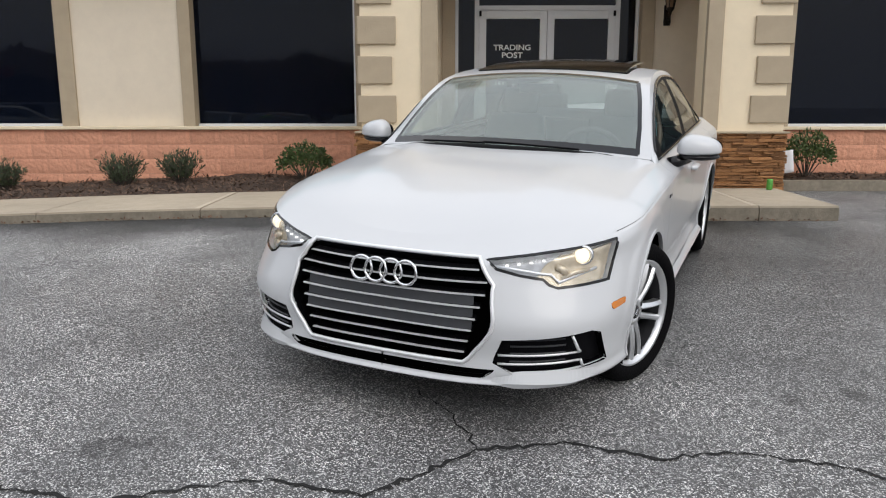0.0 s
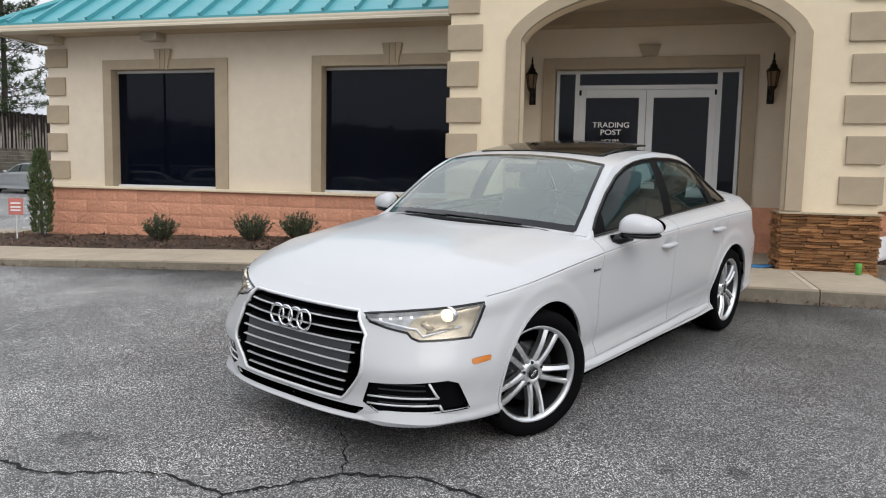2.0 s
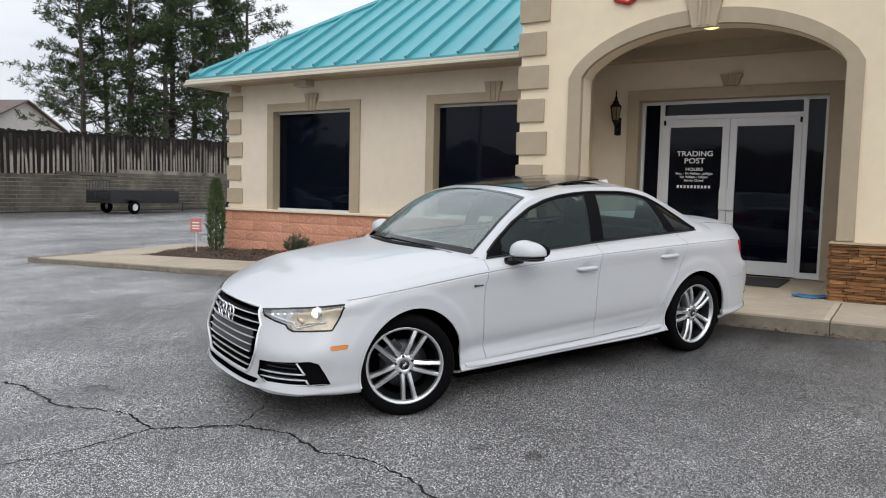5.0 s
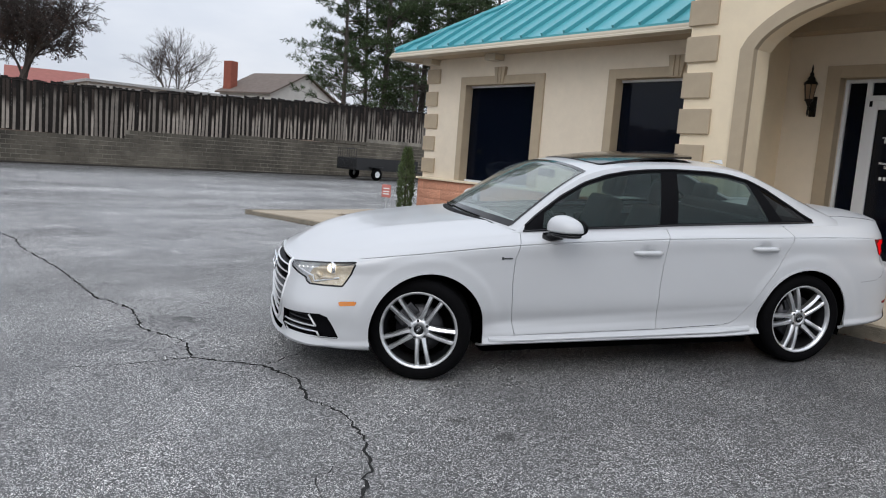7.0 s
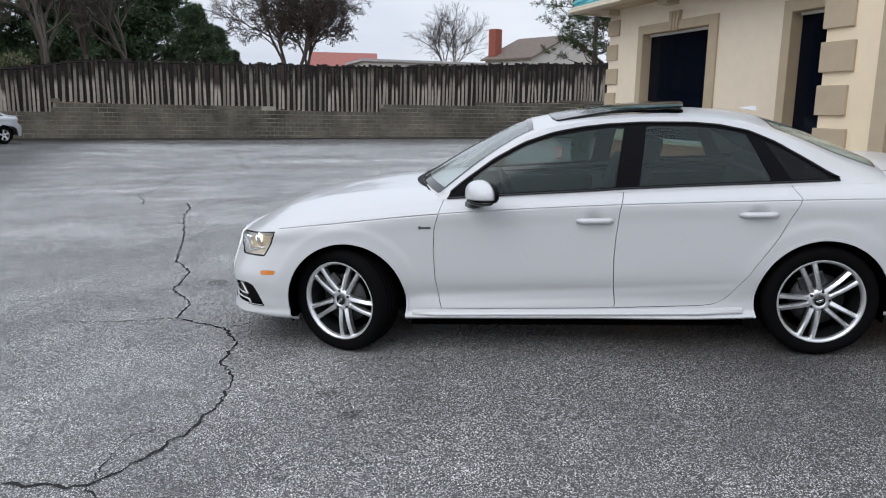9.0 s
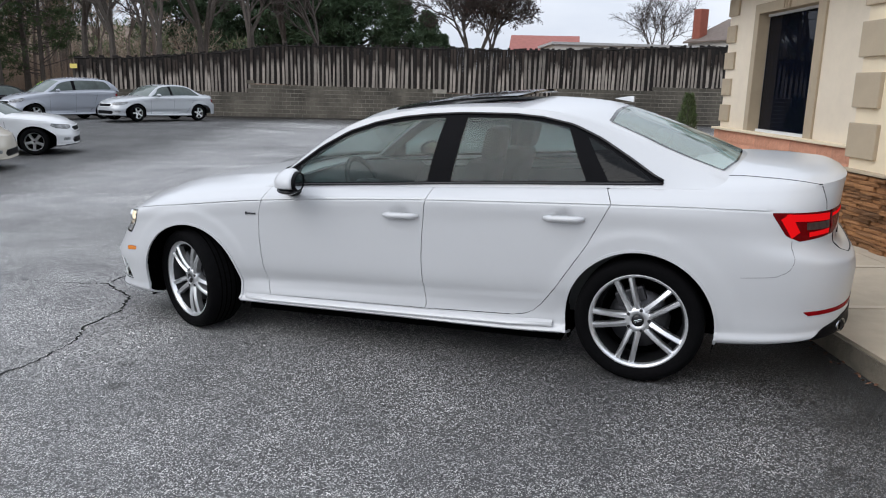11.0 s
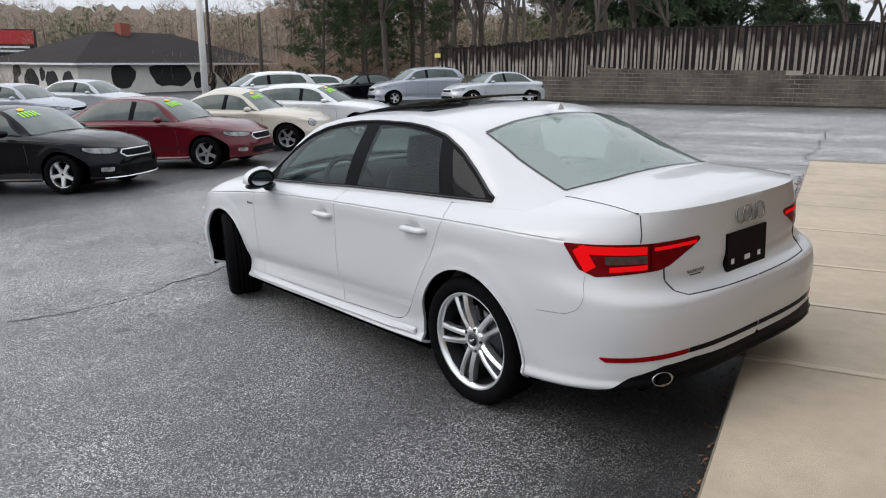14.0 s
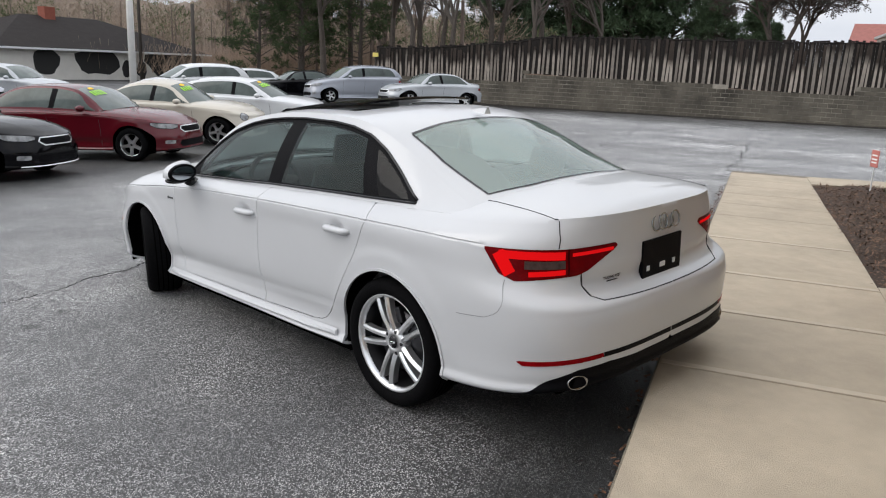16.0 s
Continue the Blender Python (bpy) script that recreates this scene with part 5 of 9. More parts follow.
nu, nq = 190, 36
sgrid = [[(9 * i / nu, j / nq) for j in range(nq + 1)] for i in range(nu + 1)]
CREG = {"front": strip_poly(.60, .625, -.300, -.235), "rear": strip_poly(-.43, -.375, -1.0, -1.12), "quarter": strip_poly(-1.105, -1.235, -1.41, -1.445),
        "trim": pane_poly(DLO_TOP + DLO_BOT)}
cs = cut(sgrid, cab_side, CREG, 0.0)
tgrid = [[(9 * i / nu, j / 16) for j in range(17)] for i in range(nu + 1)]
WS = [(.10, .085), (.9, .07), (1.8, .075), (2.72, .10), (2.76, .3), (2.78, 1.3), (.02, 1.3), (.04, .5)]
RW = [(6.58, .15), (6.46, .4), (6.40, 1.3), (8.86, 1.3), (8.84, .5), (8.70, .17), (7.5, .13)]
SR = [(3.28, .22), (3.22, .5), (3.2, 1.3), (5.05, 1.3), (5.05, .5), (5.0, .22)]
ct = cut(tgrid, cab_top, {"ws": WS, "rw": RW, "sr": SR}, 0.0)
pts, faces = cs[""]
n0 = len(pts)
pts, faces = pts + ct[""][0], faces + [tuple(v + n0 for v in f) for f in ct[""][1]]
shell("roof", (pts, faces), M_PAINT, CAR, "white roof and pillars", True, 0.016)
shell("headliner", ([(x, y * .955, z - .03) for x, y, z in pts], faces), M_CABIN, CAR, "grey fabric headliner", True, 0)
shell("window_trim", cs["trim"], M_BLACK, CAR, "black window surround", True, 0.02)
for s in (1, -1):
    for k in ("front", "rear", "quarter"):
        p, f = cs[k]
        if s < 0:
            p, f = [(x, -y, z) for x, y, z in p], [q[::-1] for q in f]
        g = shell("side_window", (p, f), M_QUARTER if k == "quarter" else M_CARGLASS, CAR, "dark quarter window" if k == "quarter" else "lightly tinted side window", False, 0)
        g.visible_shadow = False
ws_ob = shell("windshield", ct["ws"], M_WINDSHIELD, CAR, "clear windshield", True, 0)
rw_ob = shell("rear_window", ct["rw"], M_REARGLASS, CAR, "greenish rear window", True, 0)
for o in (ws_ob, rw_ob):
    o.visible_shadow = False


# sunroof: frame well and raised panel
sr_pts, sr_faces = ct["sr"]
mesh_pts = [(x, y, z - .035) for x, y, z in sr_pts]
shell("sunroof_well", (mesh_pts, sr_faces), M_GLOSSBLACK, CAR, "black sunroof opening", True, 0)
xs_ = [p[0] for p in sr_pts]
x0s, x1s = min(xs_), max(xs_)
tilt_pts = [(x, y * .97, z + .008 + .038 * (x1s - x) / (x1s - x0s)) for x, y, z in sr_pts]
shell("sunroof_panel", (tilt_pts, sr_faces), M_GLOSSBLACK, CAR, "tilted dark glass sunroof panel", True, 0.012)


# ---- lamps, grille and trim of the sedan ----
def region_shell(name, key, depth, material, parent, label="", both=True, sgn=1, edge=0):
    lo = min(p[0] for p in REG[key]) - .06
    hi = max(p[0] for p in REG[key]) + .06
    made = cut([g for g in grid if lo <= g[0][0] <= hi], lambda a, z: off(a, z, depth) if abs(a) > 1.5 else skin(a, z), {key: REG[key]}, 0.0005)
    p, f = made[key]
    if not both and sgn < 0:
        p, f = [(x, -y, z) for x, y, z in p], [q[::-1] for q in f]
    return shell(name, (p, f), material, parent, label, both, edge)


def walls(name, poly, d0, d1, material, parent, both=True, sgn=1):
    """The inner rim of an opening, from one depth to another."""
    q = densify(poly, 0.02, True)
    q = [(min(a, AEND), z) for a, z in q]
    pts, faces = [], []
    n = len(q)
    for a, z in q:
        pts += [off(a, z, d0), off(a, z, d1)]
    for i in range(n):
        j = (i + 1) % n
        if q[i][0] > AEND - 1e-6 and q[j][0] > AEND - 1e-6:
            continue
        faces.append((2 * i, 2 * j, 2 * j + 1, 2 * i + 1))
    if both:
        pts, faces = mirrored(pts, faces)
    elif sgn < 0:
        pts = [(x, -y, z) for x, y, z in pts]
    return mesh_part(name, pts, faces, material, parent, "", True)


def ball(c, r, material, name, parent, flat=1.0, label=""):
    bm = bmesh.new()
    bmesh.ops.create_uvsphere(bm, u_segments=20, v_segments=12, radius=r)
    bmesh.ops.scale(bm, vec=(flat, 1, 1), verts=bm.verts)
    bmesh.ops.translate(bm, vec=c, verts=bm.verts)
    return part(name, bm, material, parent, label, True)


M_HOUSING = mat("lamp_housing", (0.66, 0.67, 0.68), 0.3, 0.1, var=0.35, vscale=22)
REG["warm"] = FY([(.645, .728), (.590, .640), (.610, .628), (.632, .609), (.662, .598)]) + [(a_front_x(1.93, .60), .611), (a_front_x(1.853, .735), .738), (a_front_x(1.850, .75), .750)]
for s in (1, -1):
    lamp = region_shell("headlight", "lamp", -0.034, M_HOUSING, CAR, "lit headlight behind a clear lens", False, s)
    walls("lamp_wall", P_LAMP, 0.0, -0.035, M_HOUSING, lamp, False, s)
    region_shell("reflector_bowl", "warm", -0.027, M_WARMREFL, lamp, "amber-lit reflector bowl", False, s)
    ol_ = ribbon("lamp_seal", densify(P_LAMP, .02, True), skin, .011, M_GLOSSBLACK, lamp, "", .001, False, True)
    if s < 0:
        for v in ol_.data.vertices:
            v.co.y *= -1
        ol_.data.flip_normals()
    ln_ = region_shell("lens", "lamp", -0.001, M_LENS, lamp, "clear lens", False, s)
    ln_.visible_shadow = False

    def at(y, z, d):
        x, yy, zz = off(a_front(y, z), z, d)
        return (x, s * yy, zz)

    ball(at(.735, .705, -.03), .031, M_LAMPGLOW, "projector", lamp, label="glowing projector lens")
    bm = bmesh.new()
    c = Vector(at(.735, .705, -.022))
    lathe(bm, [(.031, .0), (.037, .004), (.040, -.004), (.040, -.02)], 24, "x")
    bmesh.ops.translate(bm, vec=c, verts=bm.verts)
    part("bezel", bm, M_CHROME, lamp, "", True)
    for (y0, z0), (y1, z1), w in (((.655, .665), (.69, .645), .014), ((.675, .628), (.76, .652), .010)):
        bm = bmesh.new()
        a0, b0 = Vector(at(y0, z0, -.028)), Vector(at(y1, z1, -.026))
        tube(bm, [a0, (a0 + b0) / 2 + Vector((.012, 0, .01)), b0], w, 10)
        part("reflector", bm, M_WARMREFL, lamp, "amber-lit reflector", True)
    for k in range(4):
        y = .475 + .042 * k
        z = .686 + .0065 * k
        bm = bmesh.new()
        p0 = Vector(at(y, z, -.026))
        bmesh.ops.create_cube(bm, size=1)
        bmesh.ops.scale(bm, vec=(.008, .010, .007), verts=bm.verts)
        bmesh.ops.translate(bm, vec=p0, verts=bm.verts)
        part("running_light", bm, M_DRL, lamp, "white running light")
    bm = bmesh.new()
    tube(bm, [at(y, z, -.02) for y, z in ((.42, .683), (.50, .663), (.60, .648), (.635, .645), (.665, .615), (.78, .655))], .006, 6)
    part("light_guide", bm, M_SILVER, lamp, "", True)
    region_shell("side_marker", "mark", .002, M_AMBER, CAR, "amber side marker lamp", False, s, .01)
    fog = region_shell("fog_vent", "fog", -.035, M_BLACK, CAR, "black lower air vent with silver fins", False, s)
    walls("vent_wall", P_FOG, 0.0, -.036, M_GLOSSBLACK, fog, False, s)
    for z in (.338, .305):
        bm = bmesh.new()
        tube(bm, [at(y, z + .012 * (y - .5), -.008) for y in np.linspace(.475, .755, 8)], .0048, 6)
        part("fin", bm, M_SILVER, fog, "", True)
    bm = bmesh.new()
    tube(bm, [at(.735, .415, -.008), at(.752, .350, -.006), at(.757, .343, -.006)], .0062, 6)
    part("fin", bm, M_SILVER, fog, "", True)
    bm = bmesh.new()
    tube(bm, [at(.758, .310, -.006), at(.766, .280, -.008)], .0062, 6)
    part("fin", bm, M_SILVER, fog, "", True)
    for k in range(4):
        z = .300 + .028 * k
        bm = bmesh.new()
        tube(bm, [at(y, z + .01, -.028) for y in np.linspace(.52, .72, 6)], .004, 4)
        part("mesh_bar", bm, M_GRILLE, fog)
    tl = region_shell("taillight", "tail", 0.002, M_REDLAMP, CAR, "lit red tail lamp", False, s, .02)
    region_shell("dark_lens", "tdark", 0.0015, M_REDDARK, tl, "dark red inner lens", False, s, .02)

    def rear(path, w, material, name):
        q = [(a_rear(y, z) if y is not None else a_rear_x(x, z), z) for y, z, x in path]
        o = ribbon(name, densify(q, .02), skin, w, material, tl, "", .0035, False)
        if s < 0:
            for v in o.data.vertices:
                v.co.y *= -1
            o.data.flip_normals()
        return o

    rear([(None, .892, -2.062), (None, .800, -2.112)], .052, M_REDGLOW, "light_panel")
    rear([(None, .884, -2.065), (.74, .876, 0), (.634, .870, 0)], .034, M_REDGLOW, "light_strip")
    rear([(.604, .872, 0), (.48, .874, 0), (.385, .875, 0)], .015, M_REDGLOW, "light_strip")
    rear([(.765, .798, 0), (.70, .799, 0), (.634, .800, 0)], .022, M_REDGLOW, "light_strip")
    rear([(.775, .838, 0), (.70, .834, 0), (.634, .832, 0)], .034, M_LENSGREY, "smoky_window")
    rear([(.619, .785, 0), (.619, .84, 0), (.619, .898, 0)], .008, M_REDDARK, "lamp_joint")
    region_shell("reflector", "refl", .003, M_REDLENS, CAR, "red bumper reflector", False, s, .01)

# sharp lower edge of the front bumper
for s in (1, -1):
    rows = []
    ys_ = np.linspace(.455, .83, 30)
    for k, y in enumerate(ys_):
        a = a_front(y, .235)
        w = min(1.0, k / 9, (len(ys_) - 1 - k) / 9)
        w = w * w * (3 - 2 * w)
        rows.append([off(a, .268 + .012 * w, -.004), off(a, .229, -.003 + .017 * w), off(a, .219, -.004 + .015 * w), off(a, .212, -.03)])
    vs = [(x, s * y, z) for row in rows for x, y, z in row]
    fs = [(4 * i + j, 4 * i + j + 1, 4 * i + j + 5, 4 * i + j + 4) for i in range(len(rows) - 1) for j in range(3)]
    bl = mesh_part("bumper_blade", vs, fs if s > 0 else [f[::-1] for f in fs], M_PAINT, CAR, "sharp white lower bumper edge")
    bmr = bmesh.new()
    bmr.from_mesh(bl.data)
    bmesh.ops.recalc_face_normals(bmr, faces=bmr.faces[:])
    bmr.to_mesh(bl.data)
    bmr.free()
# radiator grille
gr_ = region_shell("grille", "grille", -.060, M_DARK, CAR, "wide radiator grille with silver bars", True)
walls("grille_wall", P_GRILLE, 0.0, -.061, M_GLOSSBLACK, gr_)
loop = [(a, z) for a, z in densify([(AEND - 1e-4, .700)] + P_GRILLE[:4] + [(AEND - 1e-4, .300)], .02)]
bm = bmesh.new()
left = [Vector(off(a, z, .002)) for a, z in loop]
full = left + [Vector((p.x, -p.y, p.z)) for p in left[::-1]]
tube(bm, full + [full[0]], .0085, 8, False)
part("grille_surround", bm, M_SILVER, gr_, "chrome grille surround", True)


def g_edge(z):
    return interp(z, [.30, .318, .60, .70], [.33, .35, .435, .355]) - .012


for k in range(8):
    z = .338 + .0455 * k
    ye = g_edge(z)
    ys = np.linspace(ye, -ye, 25)
    for nm, h0, h1, dep, m in (("bar", .0075, -.014, (-.014, -.05), M_BLACK), ("bar_edge", .0027, -.0020, (-.002, -.014), M_SILVER)):
        bm = bmesh.new()
        rows = []
        for y in ys:
            px, py = off(a_front(abs(y), z), z, dep[0])[:2]
            qx, qy = off(a_front(abs(y), z), z, dep[1])[:2]
            sg = 1 if y >= 0 else -1
            rows.append([bm.verts.new(v) for v in ((px, sg * py, z + h0 * .6), (px, sg * py, z - h0 * .6), (qx, sg * qy, z + h1), (qx, sg * qy, z - h1 * .2 + h0))])
        for p, q in zip(rows, rows[1:]):
            for i in range(4):
                bm.faces.new((p[i], q[i], q[(i + 1) % 4], p[(i + 1) % 4]))
        bmesh.ops.recalc_face_normals(bm, faces=bm.faces[:])
        part(nm, bm, m, gr_)
bm = bmesh.new()
pl = []
for y in np.linspace(.372, -.372, 19):
    row = []
    for z in (.424, .565):
        x, yy, zz = off(a_front(abs(y), z), z, -.0105)
        row.append(bm.verts.new((x, (1 if y >= 0 else -1) * yy, z)))
    pl.append(row)
for p, q in zip(pl, pl[1:]):
    bm.faces.new((p[0], q[0], q[1], p[1]))
part("plate_blank", bm, M_GRILLE, gr_, "plain dark grey plate area", True)
sl_ = region_shell("lower_slot", "slot", -.03, M_DARK, CAR, "dark slot below the grille", True)
walls("slot_wall", P_SLOT, 0.0, -.031, M_DARK, sl_)


def ring_badge(name, x, z, R, r, gap, tilt, parent, label):
    e = bpy.data.objects.new(name, None)
    scene.collection.objects.link(e)
    e.parent = parent
    e.location, e.rotation_euler = (x, 0, z), (0, radians(tilt), 0)
    e["label"] = label
    for k in range(4):
        bm = bmesh.new()
        pts = [(0.004 * (k % 2), (k - 1.5) * gap + R * math.cos(t), R * math.sin(t)) for t in np.linspace(0, 2 * math.pi, 33)]
        tube(bm, pts, r, 8, False)
        part("ring", bm, M_CHROME if x > 0 else M_RING, e, "", True)
    return e


x_badge = off(AEND - .001, .628, .012)[0]
ring_badge("badge", x_badge, .628, .047, .0062, .066, -8, CAR, "four interlocked chrome rings")
ring_badge("badge", off(AREAR + .001, .945, .010)[0], .945, .037, .0046, .0525, 6, CAR, "four interlocked chrome rings")

# tail: diffuser, black line, plate, exhausts
region_shell("diffuser", "diff", .004, M_BLACK, CAR, "black rear diffuser", True, edge=.02)
ribbon("bumper_line", densify([(a_rear(.52, .437), .437), (a_rear(.3, .43), .432), (AREAR + 1e-5, .43)]), skin, .022, M_BLACK, CAR, "black line across the bumper", .003)
for s in (1, -1):
    bm = bmesh.new()
    lathe(bm, [(.030, .02), (.046, .0), (.050, .004), (.050, .06), (.046, .10)], 28, "x")
    bmesh.ops.scale(bm, vec=(1, 1.0, .66), verts=bm.verts)
    p = off(a_rear(.645, .330), .330, .008)
    bmesh.ops.rotate(bm, cent=(0, 0, 0), matrix=Matrix.Rotation(radians(-25 * s), 3, "Z"), verts=bm.verts)
    bmesh.ops.translate(bm, vec=(p[0], s * p[1], p[2]), verts=bm.verts)
    part("exhaust_tip", bm, M_RING, CAR, "oval chrome exhaust tip", True)
    bm = bmesh.new()
    bmesh.ops.create_circle(bm, cap_ends=True, radius=.045, segments=20, matrix=Matrix.Translation((p[0] + .012, s * p[1], p[2])) @ Matrix.Rotation(radians(90), 4, "Y") @ Matrix.Diagonal((.58, .82, 1, 1)))
    part("exhaust_bore", bm, M_DARK, CAR)
px = off(AREAR + .002, .700, .002)[0]
plate = part("number_plate", boxed(px - .006, px + .02, -.170, .170, .688, .868, .003), M_BLACK, CAR, "black dealer plate with three pale marks")
for y, w in ((.125, .022), (.0, .045), (-.105, .022)):
    part("mark", boxed(px - .009, px - .0055, y - w / 2, y + w / 2, .725, .748), M_WHITEFRAME, plate)
# small dealer lettering on the boot lid, with a plain bar under it
dl_p, dl_n = skin_n(a_rear(.375, .737), .737)
dl_z = (Vector((0, 0, 1)) - dl_n * dl_n.z).normalized()
dl_x = dl_z.cross(dl_n)
dl_m = Matrix((dl_x, dl_z, dl_n)).transposed().to_4x4()
dl_m.translation = dl_p + dl_n * .003
cu = bpy.data.curves.new("dealer_lettering", "FONT")
cu.body, cu.size, cu.align_x, cu.offset = "TRADING POST", .022, "CENTER", .0004
tmp = bpy.data.objects.new("dealer_curve", cu)
me = bpy.data.meshes.new_from_object(tmp)
bpy.data.objects.remove(tmp)
me.materials.append(M_GLOSSBLACK)
dl = new("dealer_lettering", me)
dl.parent = CAR
dl.matrix_basis = dl_m @ Matrix.Diagonal((.76, .82, 1, 1))
dl["label"] = "small black dealer lettering"
part("plain_bar", boxed(-.048, .048, -.014, -.008, 0, .001), M_SEAM, dl)

# side badges by the front doors
for s in (1, -1):
    x, z = .90, .79
    bm = boxed(x - .045, x + .012, skin(x, z)[1] - .002, skin(x, z)[1] + .004, z - .006, z + .004, .001)
    box(bm, x + .014, x + .028, skin(x, z)[1] - .002, skin(x, z)[1] + .004, z - .009, z + .009, .001)
    if s < 0:
        bmesh.ops.scale(bm, vec=(1, -1, 1), verts=bm.verts)
    part("side_badge", bm, M_GRILLE, CAR, "small grey fender emblem")

# mirrors
for s in (1, -1):
    bm = bmesh.new()
    bmesh.ops.create_uvsphere(bm, u_segments=28, v_segments=18, radius=1)
    for v in bm.verts:
        x, y, z = v.co
        x, y = math.copysign(abs(x) ** .8, x), math.copysign(abs(y) ** .75, y)
        fx = .125 * x if x > 0 else .070 * x
        zz = .086 * (abs(z) ** .75) * (1 if z > 0 else -.26) * (1 - .24 * max(-.4, y))
        v.co = (.515 + fx - .045 * y, s * (.985 + .112 * y), .985 + zz)
    mir = part("door_mirror", bm, M_PAINT, CAR, "white mirror housing with black foot", True)
    bm = bmesh.new()
    bmesh.ops.create_uvsphere(bm, u_segments=24, v_segments=10, radius=1)
    for v in bm.verts:
        x, y, z = v.co
        v.co = (.515 + (.118 if x > 0 else .064) * x - .045 * y, s * (.985 + .108 * y), .957 + .024 * z)
    part("lower_cap", bm, M_GLOSSBLACK, mir, "black lower mirror cap", True)
    bm = bmesh.new()
    tube(bm, [(.62, s * .845, .915), (.59, s * .885, .93), (.54, s * .925, .95)], [.036, .032, .036], 10)
    part("foot", bm, M_GLOSSBLACK, mir, "", True)
    bm = bmesh.new()
    bmesh.ops.create_circle(bm, cap_ends=True, radius=1, segments=28)
    for v in bm.verts:
        v.co = (.4445 - .045 * .80 * v.co.x, s * (.985 + .088 * v.co.x), 1.004 + .043 * v.co.y)
    bz = bmesh.new()
    rr_ = [[bz.verts.new((x - .045 * a / .112 * math.cos(t), s * (.985 + a * math.cos(t)), 1.004 + b * math.sin(t))) for t in np.linspace(0, 2 * math.pi, 29)[:-1]] for x, a, b in ((.470, .110, .058), (.445, .107, .056), (.438, .100, .050), (.446, .086, .041))]
    for p, q in zip(rr_, rr_[1:]):
        for i in range(28):
            bz.faces.new((p[i], p[(i + 1) % 28], q[(i + 1) % 28], q[i]))
    bmesh.ops.recalc_face_normals(bz, faces=bz.faces[:])
    part("bezel", bz, M_BLACK, mir, "black mirror bezel", True)
    part("mirror_glass", bm, mat("mirror_glass", (.40, .43, .46), .03, 1.0), mir)
    for o in (mir, *mir.children):
        if o.name.split(".")[0] != "foot":
            for v in o.data.vertices:
                v.co.x = .60 + (v.co.x - .60) * .80

# aerial fin, wipers, cowl
bm = bmesh.new()
fin_pts = [(.03, .0), (.14, .0), (.06, .026), (.03, .033)]
base_x, base_z = -1.10, 1.395
vs = []
for s_ in (1, -1):
    vs.append([bm.verts.new((base_x - .17 + px_ * 1.0, s_ * (.028 if pz_ == 0 else .006), base_z + pz_ - .01 + .03 * (px_ / .15))) for px_, pz_ in fin_pts])
bm.faces.new(vs[0])
bm.faces.new(vs[1][::-1])
for k in range(4):
    bm.faces.new((vs[0][k], vs[0][(k + 1) % 4], vs[1][(k + 1) % 4], vs[1][k]))
bmesh.ops.recalc_face_normals(bm, faces=bm.faces[:])
part("aerial_fin", bm, M_PAINT, CAR, "white shark-fin aerial")
bm = bmesh.new()
rows = []
for k in range(25):
    s_ = (k / 12 - 1) * .97
    w0 = Vector(cab_top(0.0, 1 - abs(s_))) - Vector((0, 0, .022 * max(0, abs(s_) - .7) / .27))
    sg = 1 if s_ >= 0 else -1
    p = Vector((w0.x, sg * w0.y, w0.z))
    rows.append([bm.verts.new(p + Vector(d)) for d in ((-.03, 0, .006), (.0, 0, .006), (.04, 0, -.012), (.04, 0, -.05), (-.03, 0, -.05))])
for p, q in zip(rows, rows[1:]):
    for i in range(4):
        bm.faces.new((p[i], p[i + 1], q[i + 1], q[i]))
bmesh.ops.recalc_face_normals(bm, faces=bm.faces[:])
part("cowl", bm, M_BLACK, CAR, "black scuttle panel below the windshield", True)
for s0, s1, u1 in ((.55, -.12, .55), (-.1, -.62, .50)):
    bm = bmesh.new()
    pts = []
    for k in range(9):
        t = k / 8
        sv = s0 + (s1 - s0) * t
        w = Vector(cab_top(.05 + .06 * u1 * t ** 1.5, 1 - abs(sv)))
        pts.append((w.x, (1 if sv >= 0 else -1) * w.y, w.z + .005))
    tube(bm, pts, .0055, 5)
    part("wiper", bm, M_BLACK, CAR)
# printed black edges of the glass


def glass_edge(name, path, w, lift):
    P = [Vector(cab_top(u, s)) for u, s in path]
    pts, faces = [], []
    for i, p in enumerate(P):
        d = (P[min(i + 1, len(P) - 1)] - P[max(i - 1, 0)]).normalized()
        u, s = path[i]
        a, b = Vector(cab_top(u + .02, s)) - p, Vector(cab_top(u, min(1, s + .02))) - Vector(cab_top(u, min(1, s + .02) - .04))
        n = a.cross(b)
        n = n.normalized() if n.length > 1e-9 else Vector((0, 0, 1))
        if n.z < 0:
            n = -n
        sd = d.cross(n).normalized() * w / 2
        pts += [tuple(p - sd + n * lift), tuple(p + sd + n * lift)]
    for i in range(len(P) - 1):
        faces.append((2 * i, 2 * i + 1, 2 * i + 3, 2 * i + 2))
    mesh_part(name, [(x, -y, z) for x, y, z in pts], [f[::-1] for f in faces], M_GLOSSBLACK, CAR, "", True)
    return mesh_part(name, pts, faces, M_GLOSSBLACK, CAR, "", True)


